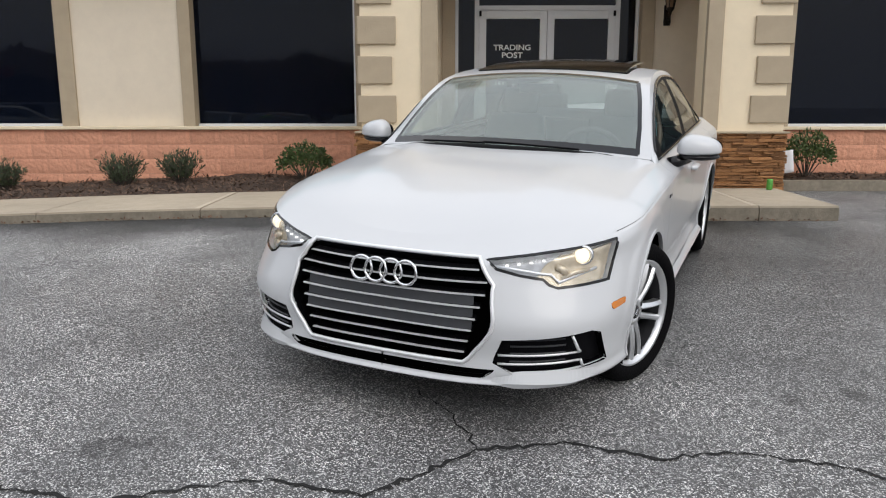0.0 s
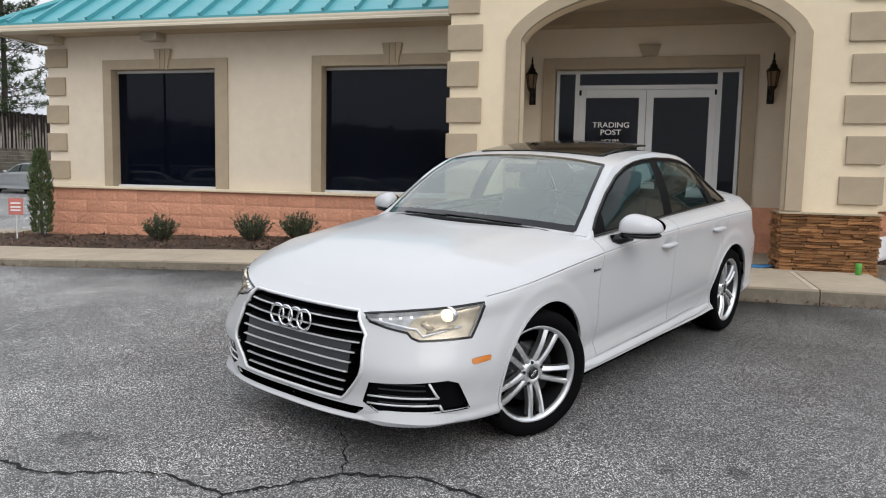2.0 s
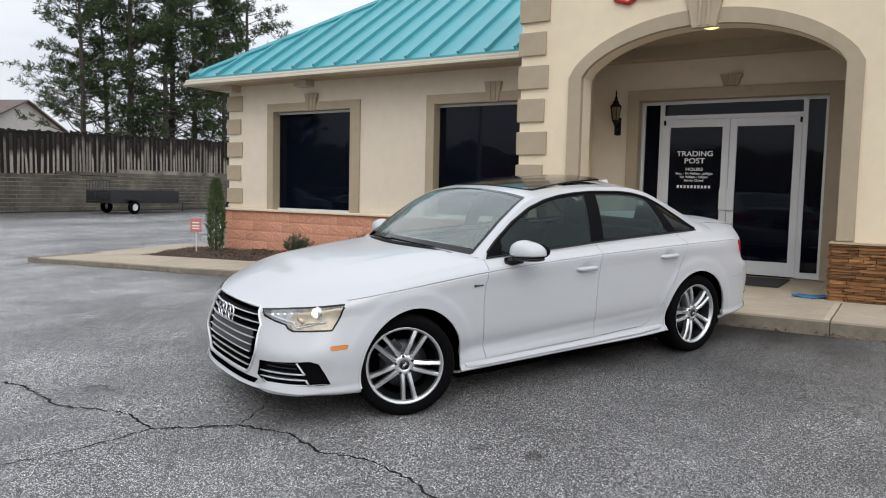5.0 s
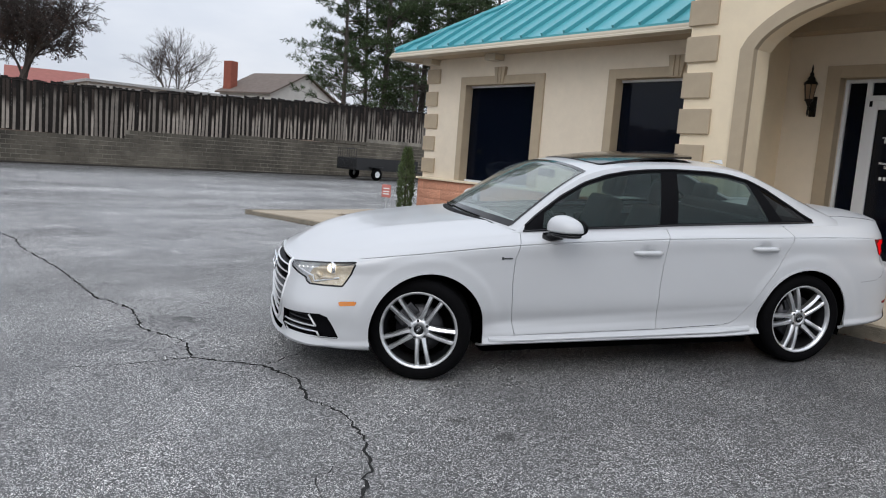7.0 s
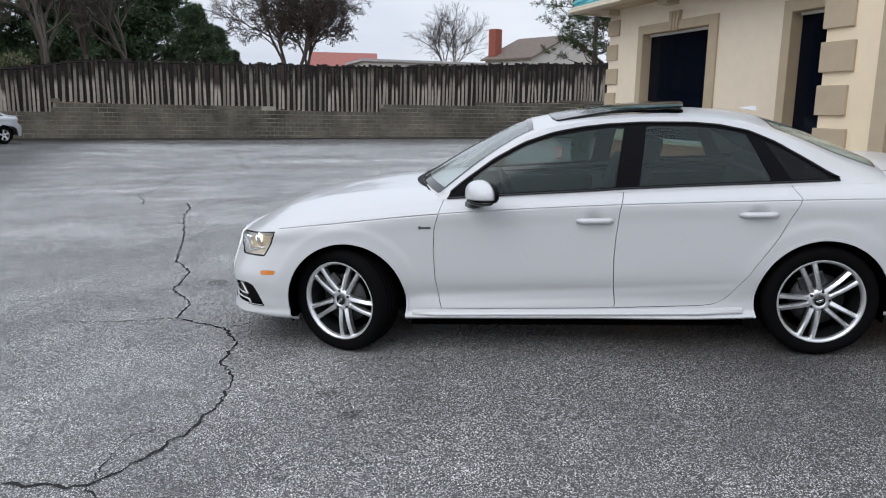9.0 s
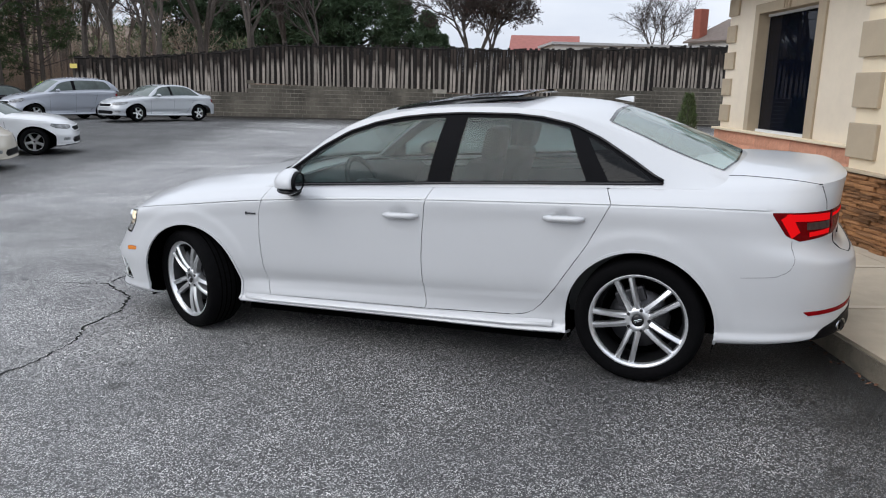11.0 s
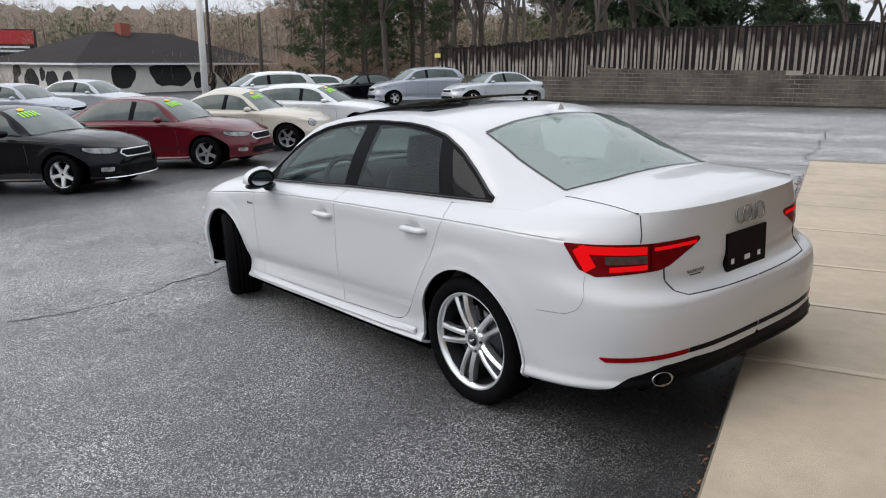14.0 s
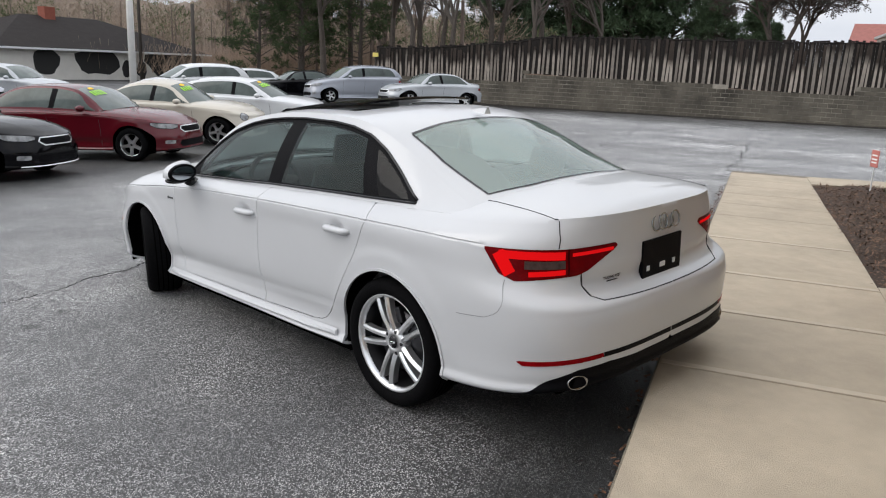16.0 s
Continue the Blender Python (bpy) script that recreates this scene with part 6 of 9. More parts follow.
glass_edge("glass_edge", densify(WS[:4], .1), .022, .002)
glass_edge("glass_edge", densify([(.16, .085), (.15, .5), (.14, 1.0)], .05), .055, .0018)
glass_edge("glass_edge", densify([(2.74, .10), (2.78, .4), (2.80, 1.0)], .05), .035, .002)
glass_edge("glass_edge", densify([(6.56, .15), (6.44, .5), (6.40, 1.0)], .05), .018, .002)
glass_edge("glass_edge", densify([(6.58, .145), (7.5, .125), (8.72, .165)], .1), .012, .002)
glass_edge("glass_edge", densify([(8.72, .165), (8.85, .5), (8.87, 1.0)], .05), .010, .002)
rib_top = [(x, dlo(x, True)) for x in np.linspace(.74, -1.50, 60)]


def side_edge(name, path, w, material):
    for s in (1, -1):
        bm = bmesh.new()
        pts = []
        for x, z in path:
            p = cab_side(*side_uq(x, z))
            pts.append((p[0], s * (p[1] + .003), p[2]))
        tube(bm, pts, w, 6)
        part(name, bm, material, CAR, "", True)


side_edge("window_moulding", rib_top, .008, M_GLOSSBLACK)
side_edge("belt_moulding", [(x, dlo(x, False) + .002) for x in np.linspace(.76, -1.50, 40)], .007, M_GLOSSBLACK)

# wheels
tyre_bm = lathe(bmesh.new(), [(.243, .100), (.258, .114), (.288, .121), (.312, .112), (.3255, .085), (.327, .04), (.327, -.04), (.3255, -.085), (.312, -.112), (.288, -.121), (.258, -.114), (.243, -.100)], 64)
bmesh.ops.recalc_face_normals(tyre_bm, faces=tyre_bm.faces[:])
WH = empty("wheel", pose(0, 0, 0))
tyre = part("tyre", tyre_bm, M_RUBBER, WH, "black low-profile tyre", True)
for k in (-.05, -.017, .017, .05):
    gb = lathe(bmesh.new(), [(.3276, k - .004), (.3279, k), (.3276, k + .004)], 64)
    part("groove", gb, M_DARK, tyre, "", True)
brl = lathe(bmesh.new(), [(.212, -.10), (.212, .02), (.222, .050), (.227, .080)], 64)
bmesh.ops.recalc_face_normals(brl, faces=brl.faces[:])
part("barrel", brl, M_ALLOYDARK, WH, "dark wheel barrel", True)
rim_bm = lathe(bmesh.new(), [(.2265, .078), (.229, .086), (.236, .100), (.247, .106), (.251, .102), (.251, .09)], 64)
bmesh.ops.recalc_face_normals(rim_bm, faces=rim_bm.faces[:])
rim = part("rim", rim_bm, M_ALLOY, WH, "silver alloy rim with five twin spokes", True)
for k in range(5):
    for side in (-1, 1):
        bm = bmesh.new()
        ang = 2 * math.pi * k / 5 + math.pi / 2
        rows = []
        for j in range(9):
            t = j / 8
            r = .048 + .184 * t
            lat = side * (.0185 + .0195 * t)
            hw = (.0122 + .004 * (1 - t) ** 2 + .003 * t ** 3)
            yt = .078 + .012 * t + .010 * math.sin(math.pi * t)
            rows.append([(r, lat - hw, yt - .045), (r, lat - hw, yt - .010), (r, lat - hw * .35 * side - hw * .1, yt), (r, lat + hw * .45, yt), (r, lat + hw, yt - .012), (r, lat + hw, yt - .045)])
        vr = [[bm.verts.new((rr * math.cos(ang) - l * math.sin(ang), y, rr * math.sin(ang) + l * math.cos(ang))) for rr, l, y in row] for row in rows]
        for p, q in zip(vr, vr[1:]):
            for i in range(6):
                bm.faces.new((p[i], q[i], q[(i + 1) % 6], p[(i + 1) % 6]))
        bm.faces.new(vr[0])
        bm.faces.new(vr[-1][::-1])
        bmesh.ops.recalc_face_normals(bm, faces=bm.faces[:])
        part("spoke", bm, M_ALLOY, rim)
hub = lathe(bmesh.new(), [(.0, .075), (.030, .075), (.032, .084), (.060, .080), (.072, .066), (.074, .03)], 30)
bmesh.ops.recalc_face_normals(hub, faces=hub.faces[:])
part("hub", hub, M_ALLOY, rim, "", True)
capb = lathe(bmesh.new(), [(.0, .089), (.028, .088), (.031, .084)], 24)
bmesh.ops.recalc_face_normals(capb, faces=capb.faces[:])
part("centre_cap", capb, M_GLOSSBLACK, rim, "black centre cap", True)
for k in range(4):
    bm = bmesh.new()
    tube(bm, [((k - 1.5) * .009 + .0065 * math.cos(t), .090, .0065 * math.sin(t)) for t in np.linspace(0, 2 * math.pi, 13)], .0011, 5, False)
    part("cap_ring", bm, M_CHROME, rim)
for k in range(5):
    ang = 2 * math.pi * (k + .5) / 5 + math.pi / 2
    bm = lathe(bmesh.new(), [(.0, .070), (.009, .070), (.009, .05)], 10)
    bmesh.ops.translate(bm, vec=(.056 * math.cos(ang), .012, .056 * math.sin(ang)), verts=bm.verts)
    part("bolt", bm, M_ALLOYDARK, rim)
disc = lathe(bmesh.new(), [(.05, .03), (.155, .03), (.155, .008), (.05, .008)], 40)
bmesh.ops.recalc_face_normals(disc, faces=disc.faces[:])
part("brake_disc", disc, M_ALLOYDARK, WH, "steel brake disc", True)
back = lathe(bmesh.new(), [(.0, -.02), (.204, -.02)], 40)
part("backplate", back, M_DARK, WH)
part("caliper", boxed(-.075, .075, .0, .055, .085, .165, .01), M_ALLOYDARK, WH)
first = True
for x, y, steer, spin in ((1.41, .775, -21, 44), (1.41, -.775, -21, 30), (-1.41, .785, 0, 20), (-1.41, -.785, 0, 50)):
    turn = Matrix.Rotation(radians(steer), 4, "Z") @ (Matrix.Identity(4) if y > 0 else Matrix.Rotation(math.pi, 4, "Z")) @ Matrix.Rotation(radians(spin), 4, "Y")
    m = Matrix.Translation((x, y, .327)) @ turn
    if first:
        w, first = WH, False
        w.matrix_basis = m
        w.parent = CAR
    else:
        w = copy_thing(WH, m)

# ---- cabin ----
cab = bmesh.new()
box(cab, -1.55, .95, -.70, .70, .30, .34)
part("cabin_floor", cab, M_CABIN, CAR)
dash = bmesh.new()
rows = []
for y in np.linspace(.72, -.72, 13):
    k = .02 * math.cos(y * 2.2)
    rows.append([dash.verts.new(p) for p in ((.97 - .42 * (y / .72) ** 2, y, .945 + k * .3 - .04 * (y / .72) ** 2), (.78 - .26 * (y / .72) ** 2, y, .965 + k - .03 * (y / .72) ** 2), (.60 - .14 * (y / .72) ** 2, y, .955 + k - .02 * (y / .72) ** 2), (.50 - .08 * (y / .72) ** 2, y, .90), (.56, y, .70), (.65, y, .40), (.95, y, .40))])
for p, q in zip(rows, rows[1:]):
    for i in range(6):
        dash.faces.new((p[i], p[i + 1], q[i + 1], q[i]))
bmesh.ops.recalc_face_normals(dash, faces=dash.faces[:])
part("dashboard", dash, M_LEATHER, CAR, "dark dashboard", True)
bm = bmesh.new()
cx, cy, cz = .38, .37, .90
ringp = []
for t in np.linspace(0, 2 * math.pi, 33):
    ringp.append((cx - .18 * math.sin(t) * math.sin(radians(24)) * -1, cy + .185 * math.cos(t), cz + .185 * math.sin(t) * math.cos(radians(24))))
tube(bm, ringp, .017, 8, False)
sw = part("steering_wheel", bm, M_LEATHER, CAR, "black steering wheel", True)
bm = bmesh.new()
tube(bm, [(cx, cy - .18, cz), (cx + .02, cy, cz), (cx, cy + .18, cz)], [.016, .05, .016], 8)
tube(bm, [(cx, cy, cz), (cx - .07, cy, cz - .16)], .016, 6)
part("wheel_spoke", bm, M_LEATHER, sw, "", True)


def seat(x, y, w, name, bench=False):
    bm = bmesh.new()
    box(bm, x - .25, x + .25, y - w, y + w, .42, .56, .05)
    st = part(name, bm, M_LEATHER, CAR, "black leather seat", True)
    bm = bmesh.new()
    box(bm, -.07, .07, -w, w, 0, .62, .05)
    for v in bm.verts:
        v.co.y *= 1 - .22 * max(0, v.co.z - .3) / .32
    bmesh.ops.transform(bm, matrix=Matrix.Translation((x - .26, y, .50)) @ Matrix.Rotation(radians(-20), 4, "Y"), verts=bm.verts)
    part("backrest", bm, M_LEATHER, st, "", True)
    for yy in ((0,) if not bench else (-.38, .38)):
        bm = bmesh.new()
        box(bm, -.05, .05, -.13, .13, 0, .19, .045)
        bmesh.ops.transform(bm, matrix=Matrix.Translation((x - .50, y + yy, 1.085 if not bench else 1.02)) @ Matrix.Rotation(radians(-14), 4, "Y"), verts=bm.verts)
        part("headrest", bm, M_LEATHER, st, "", True)


seat(.02, .37, .26, "driver_seat")
seat(.02, -.37, .26, "passenger_seat")
seat(-.85, 0, .64, "rear_bench", True)
part("parcel_shelf", boxed(-1.75, -1.15, -.60, .60, 1.0, 1.02), M_CABIN, CAR)
bm = boxed(.26, .30, -.13, .13, 1.255, 1.315, .015)
part("rear_view_mirror", bm, M_BLACK, CAR, "black inside mirror")
for s in (1, -1):
    for x0, x1 in ((.74, -.24), (-.32, -1.3)):
        bm = bmesh.new()
        box(bm, x1, x0, s * .72 - .02, s * .72 + .02, .34, .90, .02)
        part("door_card", bm, M_CABIN, CAR, "grey inner door trim")


# ---- trees ----
M_BARK = mat("grey_brown_bark", (0.095, 0.080, 0.068), 0.95, var=0.4, vscale=6, bump=0.6, bscale=25)
M_TWIG = mat("bare_twigs", (0.065, 0.052, 0.046), 0.95, var=0.3, vscale=2)
M_NEEDLE = mat("pine_needles", (0.050, 0.082, 0.026), 0.85, island=0.35, var=0.4, vscale=0.6)
M_EVERGREEN = mat("dark_evergreen_leaves", (0.046, 0.082, 0.036), 0.8, island=0.4, var=0.4, vscale=0.6)
M_BOXLEAF = mat("shrub_leaves", (0.075, 0.12, 0.035), 0.55, island=0.45, var=0.3, vscale=5)
M_SPIKE = mat("grey_green_shrub", (0.075, 0.10, 0.05), 0.7, island=0.4, var=0.3, vscale=5)
M_DEADLEAF = mat("dead_leaves", (0.07, 0.04, 0.03), 0.9, island=0.4)


class Soup:
    """Plain lists of points and faces."""

    def __init__(self):
        self.v, self.f = [], []

    def seg(self, a, b, ra, rb, n):
        d = (b - a)
        if d.length < 1e-6:
            return
        d.normalize()
        s = d.cross(Vector((0.3, 0.2, 1)) if abs(d.z) < .9 else Vector((1, 0, 0))).normalized()
        u = s.cross(d)
        k = len(self.v)
        for p, r in ((a, ra), (b, rb)):
            for i in range(n):
                t = 2 * math.pi * i / n
                self.v.append(tuple(p + r * (math.cos(t) * s + math.sin(t) * u)))
        for i in range(n):
            j = (i + 1) % n
            self.f.append((k + i, k + j, k + n + j, k + n + i))

    def blade(self, c, d, s, w):
        """A small leaf: a pointed quad from c along d, with the side s."""
        k = len(self.v)
        self.v += [tuple(c), tuple(c + d * .5 + s * w), tuple(c + d), tuple(c + d * .5 - s * w)]
        self.f.append((k, k + 1, k + 2, k + 3))


def rvec(r):
    while True:
        v = Vector((r.uniform(-1, 1), r.uniform(-1, 1), r.uniform(-1, 1)))
        if .05 < v.length < 1:
            return v.normalized()


def bare_tree_mesh(seed, height, spread=0.55, levels=5, leaves=0, twig=0.011, girth=.016):
    r = random.Random(seed)
    wood, fine, leaf = Soup(), Soup(), Soup()

    def grow(p, d, length, rad, lev):
        n = 3 if lev < 2 else 2
        q = p
        for i in range(n):
            d = (d + rvec(r) * (0.10 if lev == 0 else 0.20) + Vector((0, 0, 0.05))).normalized()
            e = q + d * (length / n)
            r0, r1 = rad * (1 - .30 * i / n), rad * (1 - .30 * (i + 1) / n)
            (wood if lev < 3 else fine).seg(q, e, max(r0, twig), max(r1, twig * .8), 7 if lev == 0 else (5 if lev < 3 else 3))
            q = e
            if lev > 0 and lev < levels and r.random() < .75:
                dd = (d + rvec(r) * spread * 1.4).normalized()
                grow(q, dd, length * r.uniform(.45, .65), rad * .5, lev + 1)
        if lev < levels:
            for _ in range(3 if lev < 2 else 2):
                side = rvec(r)
                dd = (d * (1.0 if lev else .9) + side * spread * r.uniform(.7, 1.3)).normalized()
                grow(q, dd, length * r.uniform(.62, .82), rad * .62, lev + 1)
        elif leaves and r.random() < leaves:
            for _ in range(3):
                leaf.blade(q + rvec(r) * .1, rvec(r) * .09, rvec(r), .04)

    grow(Vector((0, 0, -.3)), Vector((0, 0, 1)), height * .26, height * girth, 0)
    return wood, fine, leaf


def as_mesh(name, soup, material):
    me = bpy.data.meshes.new(name)
    me.from_pydata(soup.v, [], soup.f)
    me.update()
    me.materials.append(material)
    return me


def pine_mesh(seed, height, bare=.35, width=.22, dens=1.0):
    r = random.Random(seed)
    wood, leaf = Soup(), Soup()
    p, d = Vector((0, 0, -.4)), Vector((0, 0, 1))
    n = 12
    spine = [p]
    for i in range(n):
        d = (d + rvec(r) * .035 + Vector((0, 0, .05))).normalized()
        e = p + d * height / n
        wood.seg(p, e, height * .012 * (1 - i / (n + 1.0)), height * .012 * (1 - (i + 1) / (n + 1.0)) + .01, 7)
        p = e
        spine.append(p)
    h = bare
    while h < 1.0:
        k = h * n
        i = min(n - 1, int(k))
        base = spine[i].lerp(spine[i + 1], k - i)
        ln = height * width * (1.02 - ((h - bare) / (1.02 - bare)) ** 1.5) * r.uniform(.55, 1.1) + .25
        t = r.uniform(0, 2 * math.pi)
        dd = Vector((math.cos(t), math.sin(t), r.uniform(-.1, .45))).normalized()
        q = base
        m = 4
        for j in range(m):
            dd = (dd + rvec(r) * .22 + Vector((0, 0, .07))).normalized()
            e = q + dd * ln / m
            wood.seg(q, e, .035 * (1 - j / m) + .008, .035 * (1 - (j + 1) / m) + .006, 4)
            if j > 1 or ln < 1.0:
                for _ in range(int(7 * dens)):
                    o = rvec(r)
                    c = q.lerp(e, r.random()) + Vector((o.x * .42, o.y * .42, o.z * .16 + .05))
                    for _ in range(12):
                        nd = (rvec(r) + dd * .6 + Vector((0, 0, .25))).normalized()
                        leaf.blade(c, nd * r.uniform(.22, .42), rvec(r), .026)
            q = e
        h += r.uniform(.008, .021) / dens
    return wood, leaf


def tree(name, meshes, m, label, category, parts=("trunk", "crown"), group=""):
    ob = empty(name, m, label, category, group)
    for nm, me in zip(parts, meshes):
        o = new(nm, me)
        o.parent = ob
    return ob


BARE = []
for seed, h, sp, lv, lf in ((3, 9.0, .66, 7, .07), (8, 9.0, .58, 6, 0), (12, 15.0, .45, 5, 0), (21, 16.0, .5, 5, 0)):
    w, fi, lf_ = bare_tree_mesh(seed, h, sp, lv, lf, *((.0055, .010) if seed == 8 else ()))
    ms = [as_mesh("trunk", w, M_BARK), as_mesh("crown", fi, M_TWIG)]
    if lf:
        ms.append(as_mesh("leaf", lf_, M_DEADLEAF))
    BARE.append(ms)
PINES = []
for seed, h, b, wd, dn in ((2, 17.0, .14, .25, 1.5), (5, 19.0, .22, .24, 1.5), (9, 15.0, .08, .27, 1.5)):
    w, le = pine_mesh(seed, h, b, wd, dn)
    PINES.append([as_mesh("trunk", w, M_BARK), as_mesh("crown", le, M_NEEDLE)])
w, le = pine_mesh(31, 6.5, .05, .30, 1.5)
CEDAR = [as_mesh("trunk", w, M_BARK), as_mesh("crown", le, M_EVERGREEN)]

# pines beside the shop
for k, (x, y, s, rz, which) in enumerate(((-39.2, 21.3, .95, 20, 0), (-38.2, 23.8, 1.05, 140, 1), (-37.0, 25.6, 1.0, 250, 0), (-40.0, 28.2, 1.1, 60, 1), (-36.2, 29.4, .9, 200, 2), (-41.5, 24.6, 1.0, 300, 2), (-43.5, 33.0, 1.1, 30, 0), (-39.0, 34.0, 1.0, 100, 1))):
    tree("pine_tree", PINES[which], pose(x, y, 1.4, 0, 0, rz) @ Matrix.Scale(s, 4), "tall pine tree with ragged dark green crown behind the fence", "pine tree", group="pines beside the shop")
tree("bare_tree", BARE[1], pose(-38.5, 27.0, 1.4, 0, 0, 70) @ Matrix.Scale(.8, 4), "bare grey tree among the pines behind the fence", "tree")
# trees over the fence
tree("bare_tree", BARE[0], pose(-43.7, 3.4, 1.4, 0, 0, 10) @ Matrix.Scale(1.18, 4), "broad bare tree with a few dead leaves behind the fence", "tree", ("trunk", "crown", "leaf"))
tree("bare_tree", BARE[0], pose(-44.2, 2.7, 1.4, 0, 0, 150) @ Matrix.Scale(1.12, 4), "bare tree with dead leaves growing beside a broader one", "tree", ("trunk", "crown", "leaf"))
tree("bare_tree", BARE[0], pose(-48.0, 4.5, 1.6, 0, 0, 80) @ Matrix.Scale(1.1, 4), "bare tree with dead leaves standing behind a broader one", "tree", ("trunk", "crown", "leaf"))
tree("bare_tree", BARE[1], pose(-107, 34.6, 3.0, 0, 0, 20) @ Matrix.Scale(1.9, 4), "slender bare tree growing close to its twin", "tree")
tree("bare_tree", BARE[1], pose(-107, 32.9, 3.0, 0, 0, 130) @ Matrix.Scale(1.9, 4), "slender bare tree against the grey sky", "tree")
for x, y, s, rz in ((-44.5, -2.4, .85, 0), (-45.5, -7.6, 1.5, 40), (-44.0, -10.5, 1.5, 90), (-47.0, -5.2, 1.45, 200), (-43.5, -13.5, 1.25, 270), (-45.0, -16.5, 1.3, 10), (-48.0, -9.5, 1.7, 120), (-78.4, -0.85, 1.15, 150), (-81.0, 1.1, .82, 40)):
    tree("evergreen_tree", CEDAR, pose(4.6 + 1.8 * (x - 4.6), -1.9 + 1.8 * (y + 1.9), 1.9, 0, 0, rz) @ Matrix.Scale(1.8 * s, 4), "dense dark evergreen tree behind the fence", "evergreen tree", group="evergreens behind the fence")
r = random.Random(44)
for x, y, s, k in ((-39.5, -6.0, .7, 2), (-40.5, -8.0, .8, 2), (-38.5, -10.0, .75, 3), (-41.0, -13.2, .85, 3), (-38.2, -14.8, .8, 2), (-44.0, -11.0, .9, 3), (-37.5, -17.0, .7, 3), (-47.0, -15.0, 1.0, 2), (-43.0, -17.5, .9, 2), (-40.0, -19.5, .85, 3), (-46.0, -20.5, .95, 3), (-39.0, -24.0, .9, 2)):
    tree("bare_tree", BARE[k], pose(x, y, 1.0, 0, 0, r.uniform(0, 360)) @ Matrix.Scale(s, 4), "tall bare tree with tangled branches behind the fence", "tree", group="bare trees behind the fence")
for x, y, s, k, rz in ((-42.0, -27.5, .85, 0, 15), (-45.5, -30.0, .9, 2, 80), (-40.0, -29.8, .75, 2, 170), (-44.0, -24.0, .8, 0, 260), (-47.0, -26.5, .95, 1, 320)):
    tree("pine_tree", PINES[k], pose(x, y, -.2, 0, 0, rz) @ Matrix.Scale(s, 4), "dark green pine among the bare woods", "pine tree", group="pines in the woods")
# woods beyond the lot: one band of many stems
wood_s, twig_s, leaf_s = Soup(), Soup(), Soup()


def add_soup(dst, me, m):
    k = len(dst.v)
    n = len(me.vertices)
    co = np.empty(n * 3)
    me.vertices.foreach_get("co", co)
    co = co.reshape(-1, 3) @ np.array(m.to_3x3()).T + np.array(m.translation)
    dst.v += [tuple(p) for p in co]
    dst.f += [tuple(i + k for i in p.vertices) for p in me.polygons]


slim = []
for seed in (61, 62, 63):
    w, fi, _ = bare_tree_mesh(seed, 14.0, .40, 5, 0, .012, .0065)
    slim.append((as_mesh("trunk", w, M_BARK), as_mesh("twigs", fi, M_TWIG)))
w, le = pine_mesh(77, 15.0, .35, .2, .55)
slim_pine = (as_mesh("trunk", w, M_BARK), as_mesh("needles", le, M_NEEDLE))
M_WOODBARK = mat("woodland_bark", (0.19, 0.15, 0.125), 0.95, var=0.4, vscale=2)
M_WOODTWIG = mat("woodland_twigs", (0.38, 0.285, 0.215), 0.95, var=0.3, vscale=.6)
for k in range(60):
    t = r.uniform(.58, 1.0)
    d = r.uniform(0, 26)
    x = -26 - 30 * t - d * .70
    y = -50 + 31 * t - d * .75
    m = pose(x, y, -0.4 + 1.6 * t, 0, 0, r.uniform(0, 360)) @ Matrix.Scale(r.uniform(.7, 1.15), 4)
    if r.random() < .28:
        add_soup(wood_s, slim_pine[0], m)
        add_soup(leaf_s, slim_pine[1], m)
    else:
        q = r.choice(slim)
        add_soup(wood_s, q[0], m)
        add_soup(twig_s, q[1], m)
for k in range(1800):
    t = r.random()
    x, y = -27 - 30 * t - r.uniform(0, 14), -47 + 29 * t - r.uniform(0, 10)
    c = Vector((x, y, -.6 + 1.6 * t))
    for _ in range(7):
        d = (rvec(r) * .6 + Vector((0, 0, 1))).normalized() * r.uniform(.6, 2.6)
        twig_s.seg(c, c + d, .012, .006, 3)
woods = empty("far_woods", pose(0, 0, 0), "brown winter woods of bare trunks and some pines", "woods", kind="stuff")
for nm, sp, mt in (("branchwork", wood_s, M_WOODBARK), ("twigs", twig_s, M_WOODTWIG), ("needles", leaf_s, M_NEEDLE)):
    o = new(nm, as_mesh(nm, sp, mt))
    o.parent = woods
    o["kind"] = "stuff"

# wooded slope farther off, soft brown crowns with some pines
slope_b, slope_g, slope_t = Soup(), Soup(), Soup()
for k in range(620):
    a = radians(r.uniform(193, 268))
    d = r.uniform(72, 165)
    c = Vector((d * math.cos(a), d * math.sin(a), -1.5 + (d - 72) * .045))
    h = r.uniform(5.5, 9.5)
    green = r.random() < .2
    slope_t.seg(c, c + Vector((r.uniform(-.4, .4), r.uniform(-.4, .4), h * .8)), .16, .05, 4)
    for _ in range(420):
        o = rvec(r)
        e = c + Vector((o.x * h * .22, o.y * h * .22, h * (.62 + .36 * o.z)))
        v = rvec(r) * (.6 if green else .7) + Vector((o.x * .5, o.y * .5, .45))
        (slope_g if green else slope_b).blade(e, v * (r.uniform(.3, .7) if green else r.uniform(.4, 1.2)), rvec(r), .08 if green else .019)
slope = empty("wooded_slope", pose(0, 0, 0), "hazy brown winter woodland on a low slope", "woods", kind="stuff")
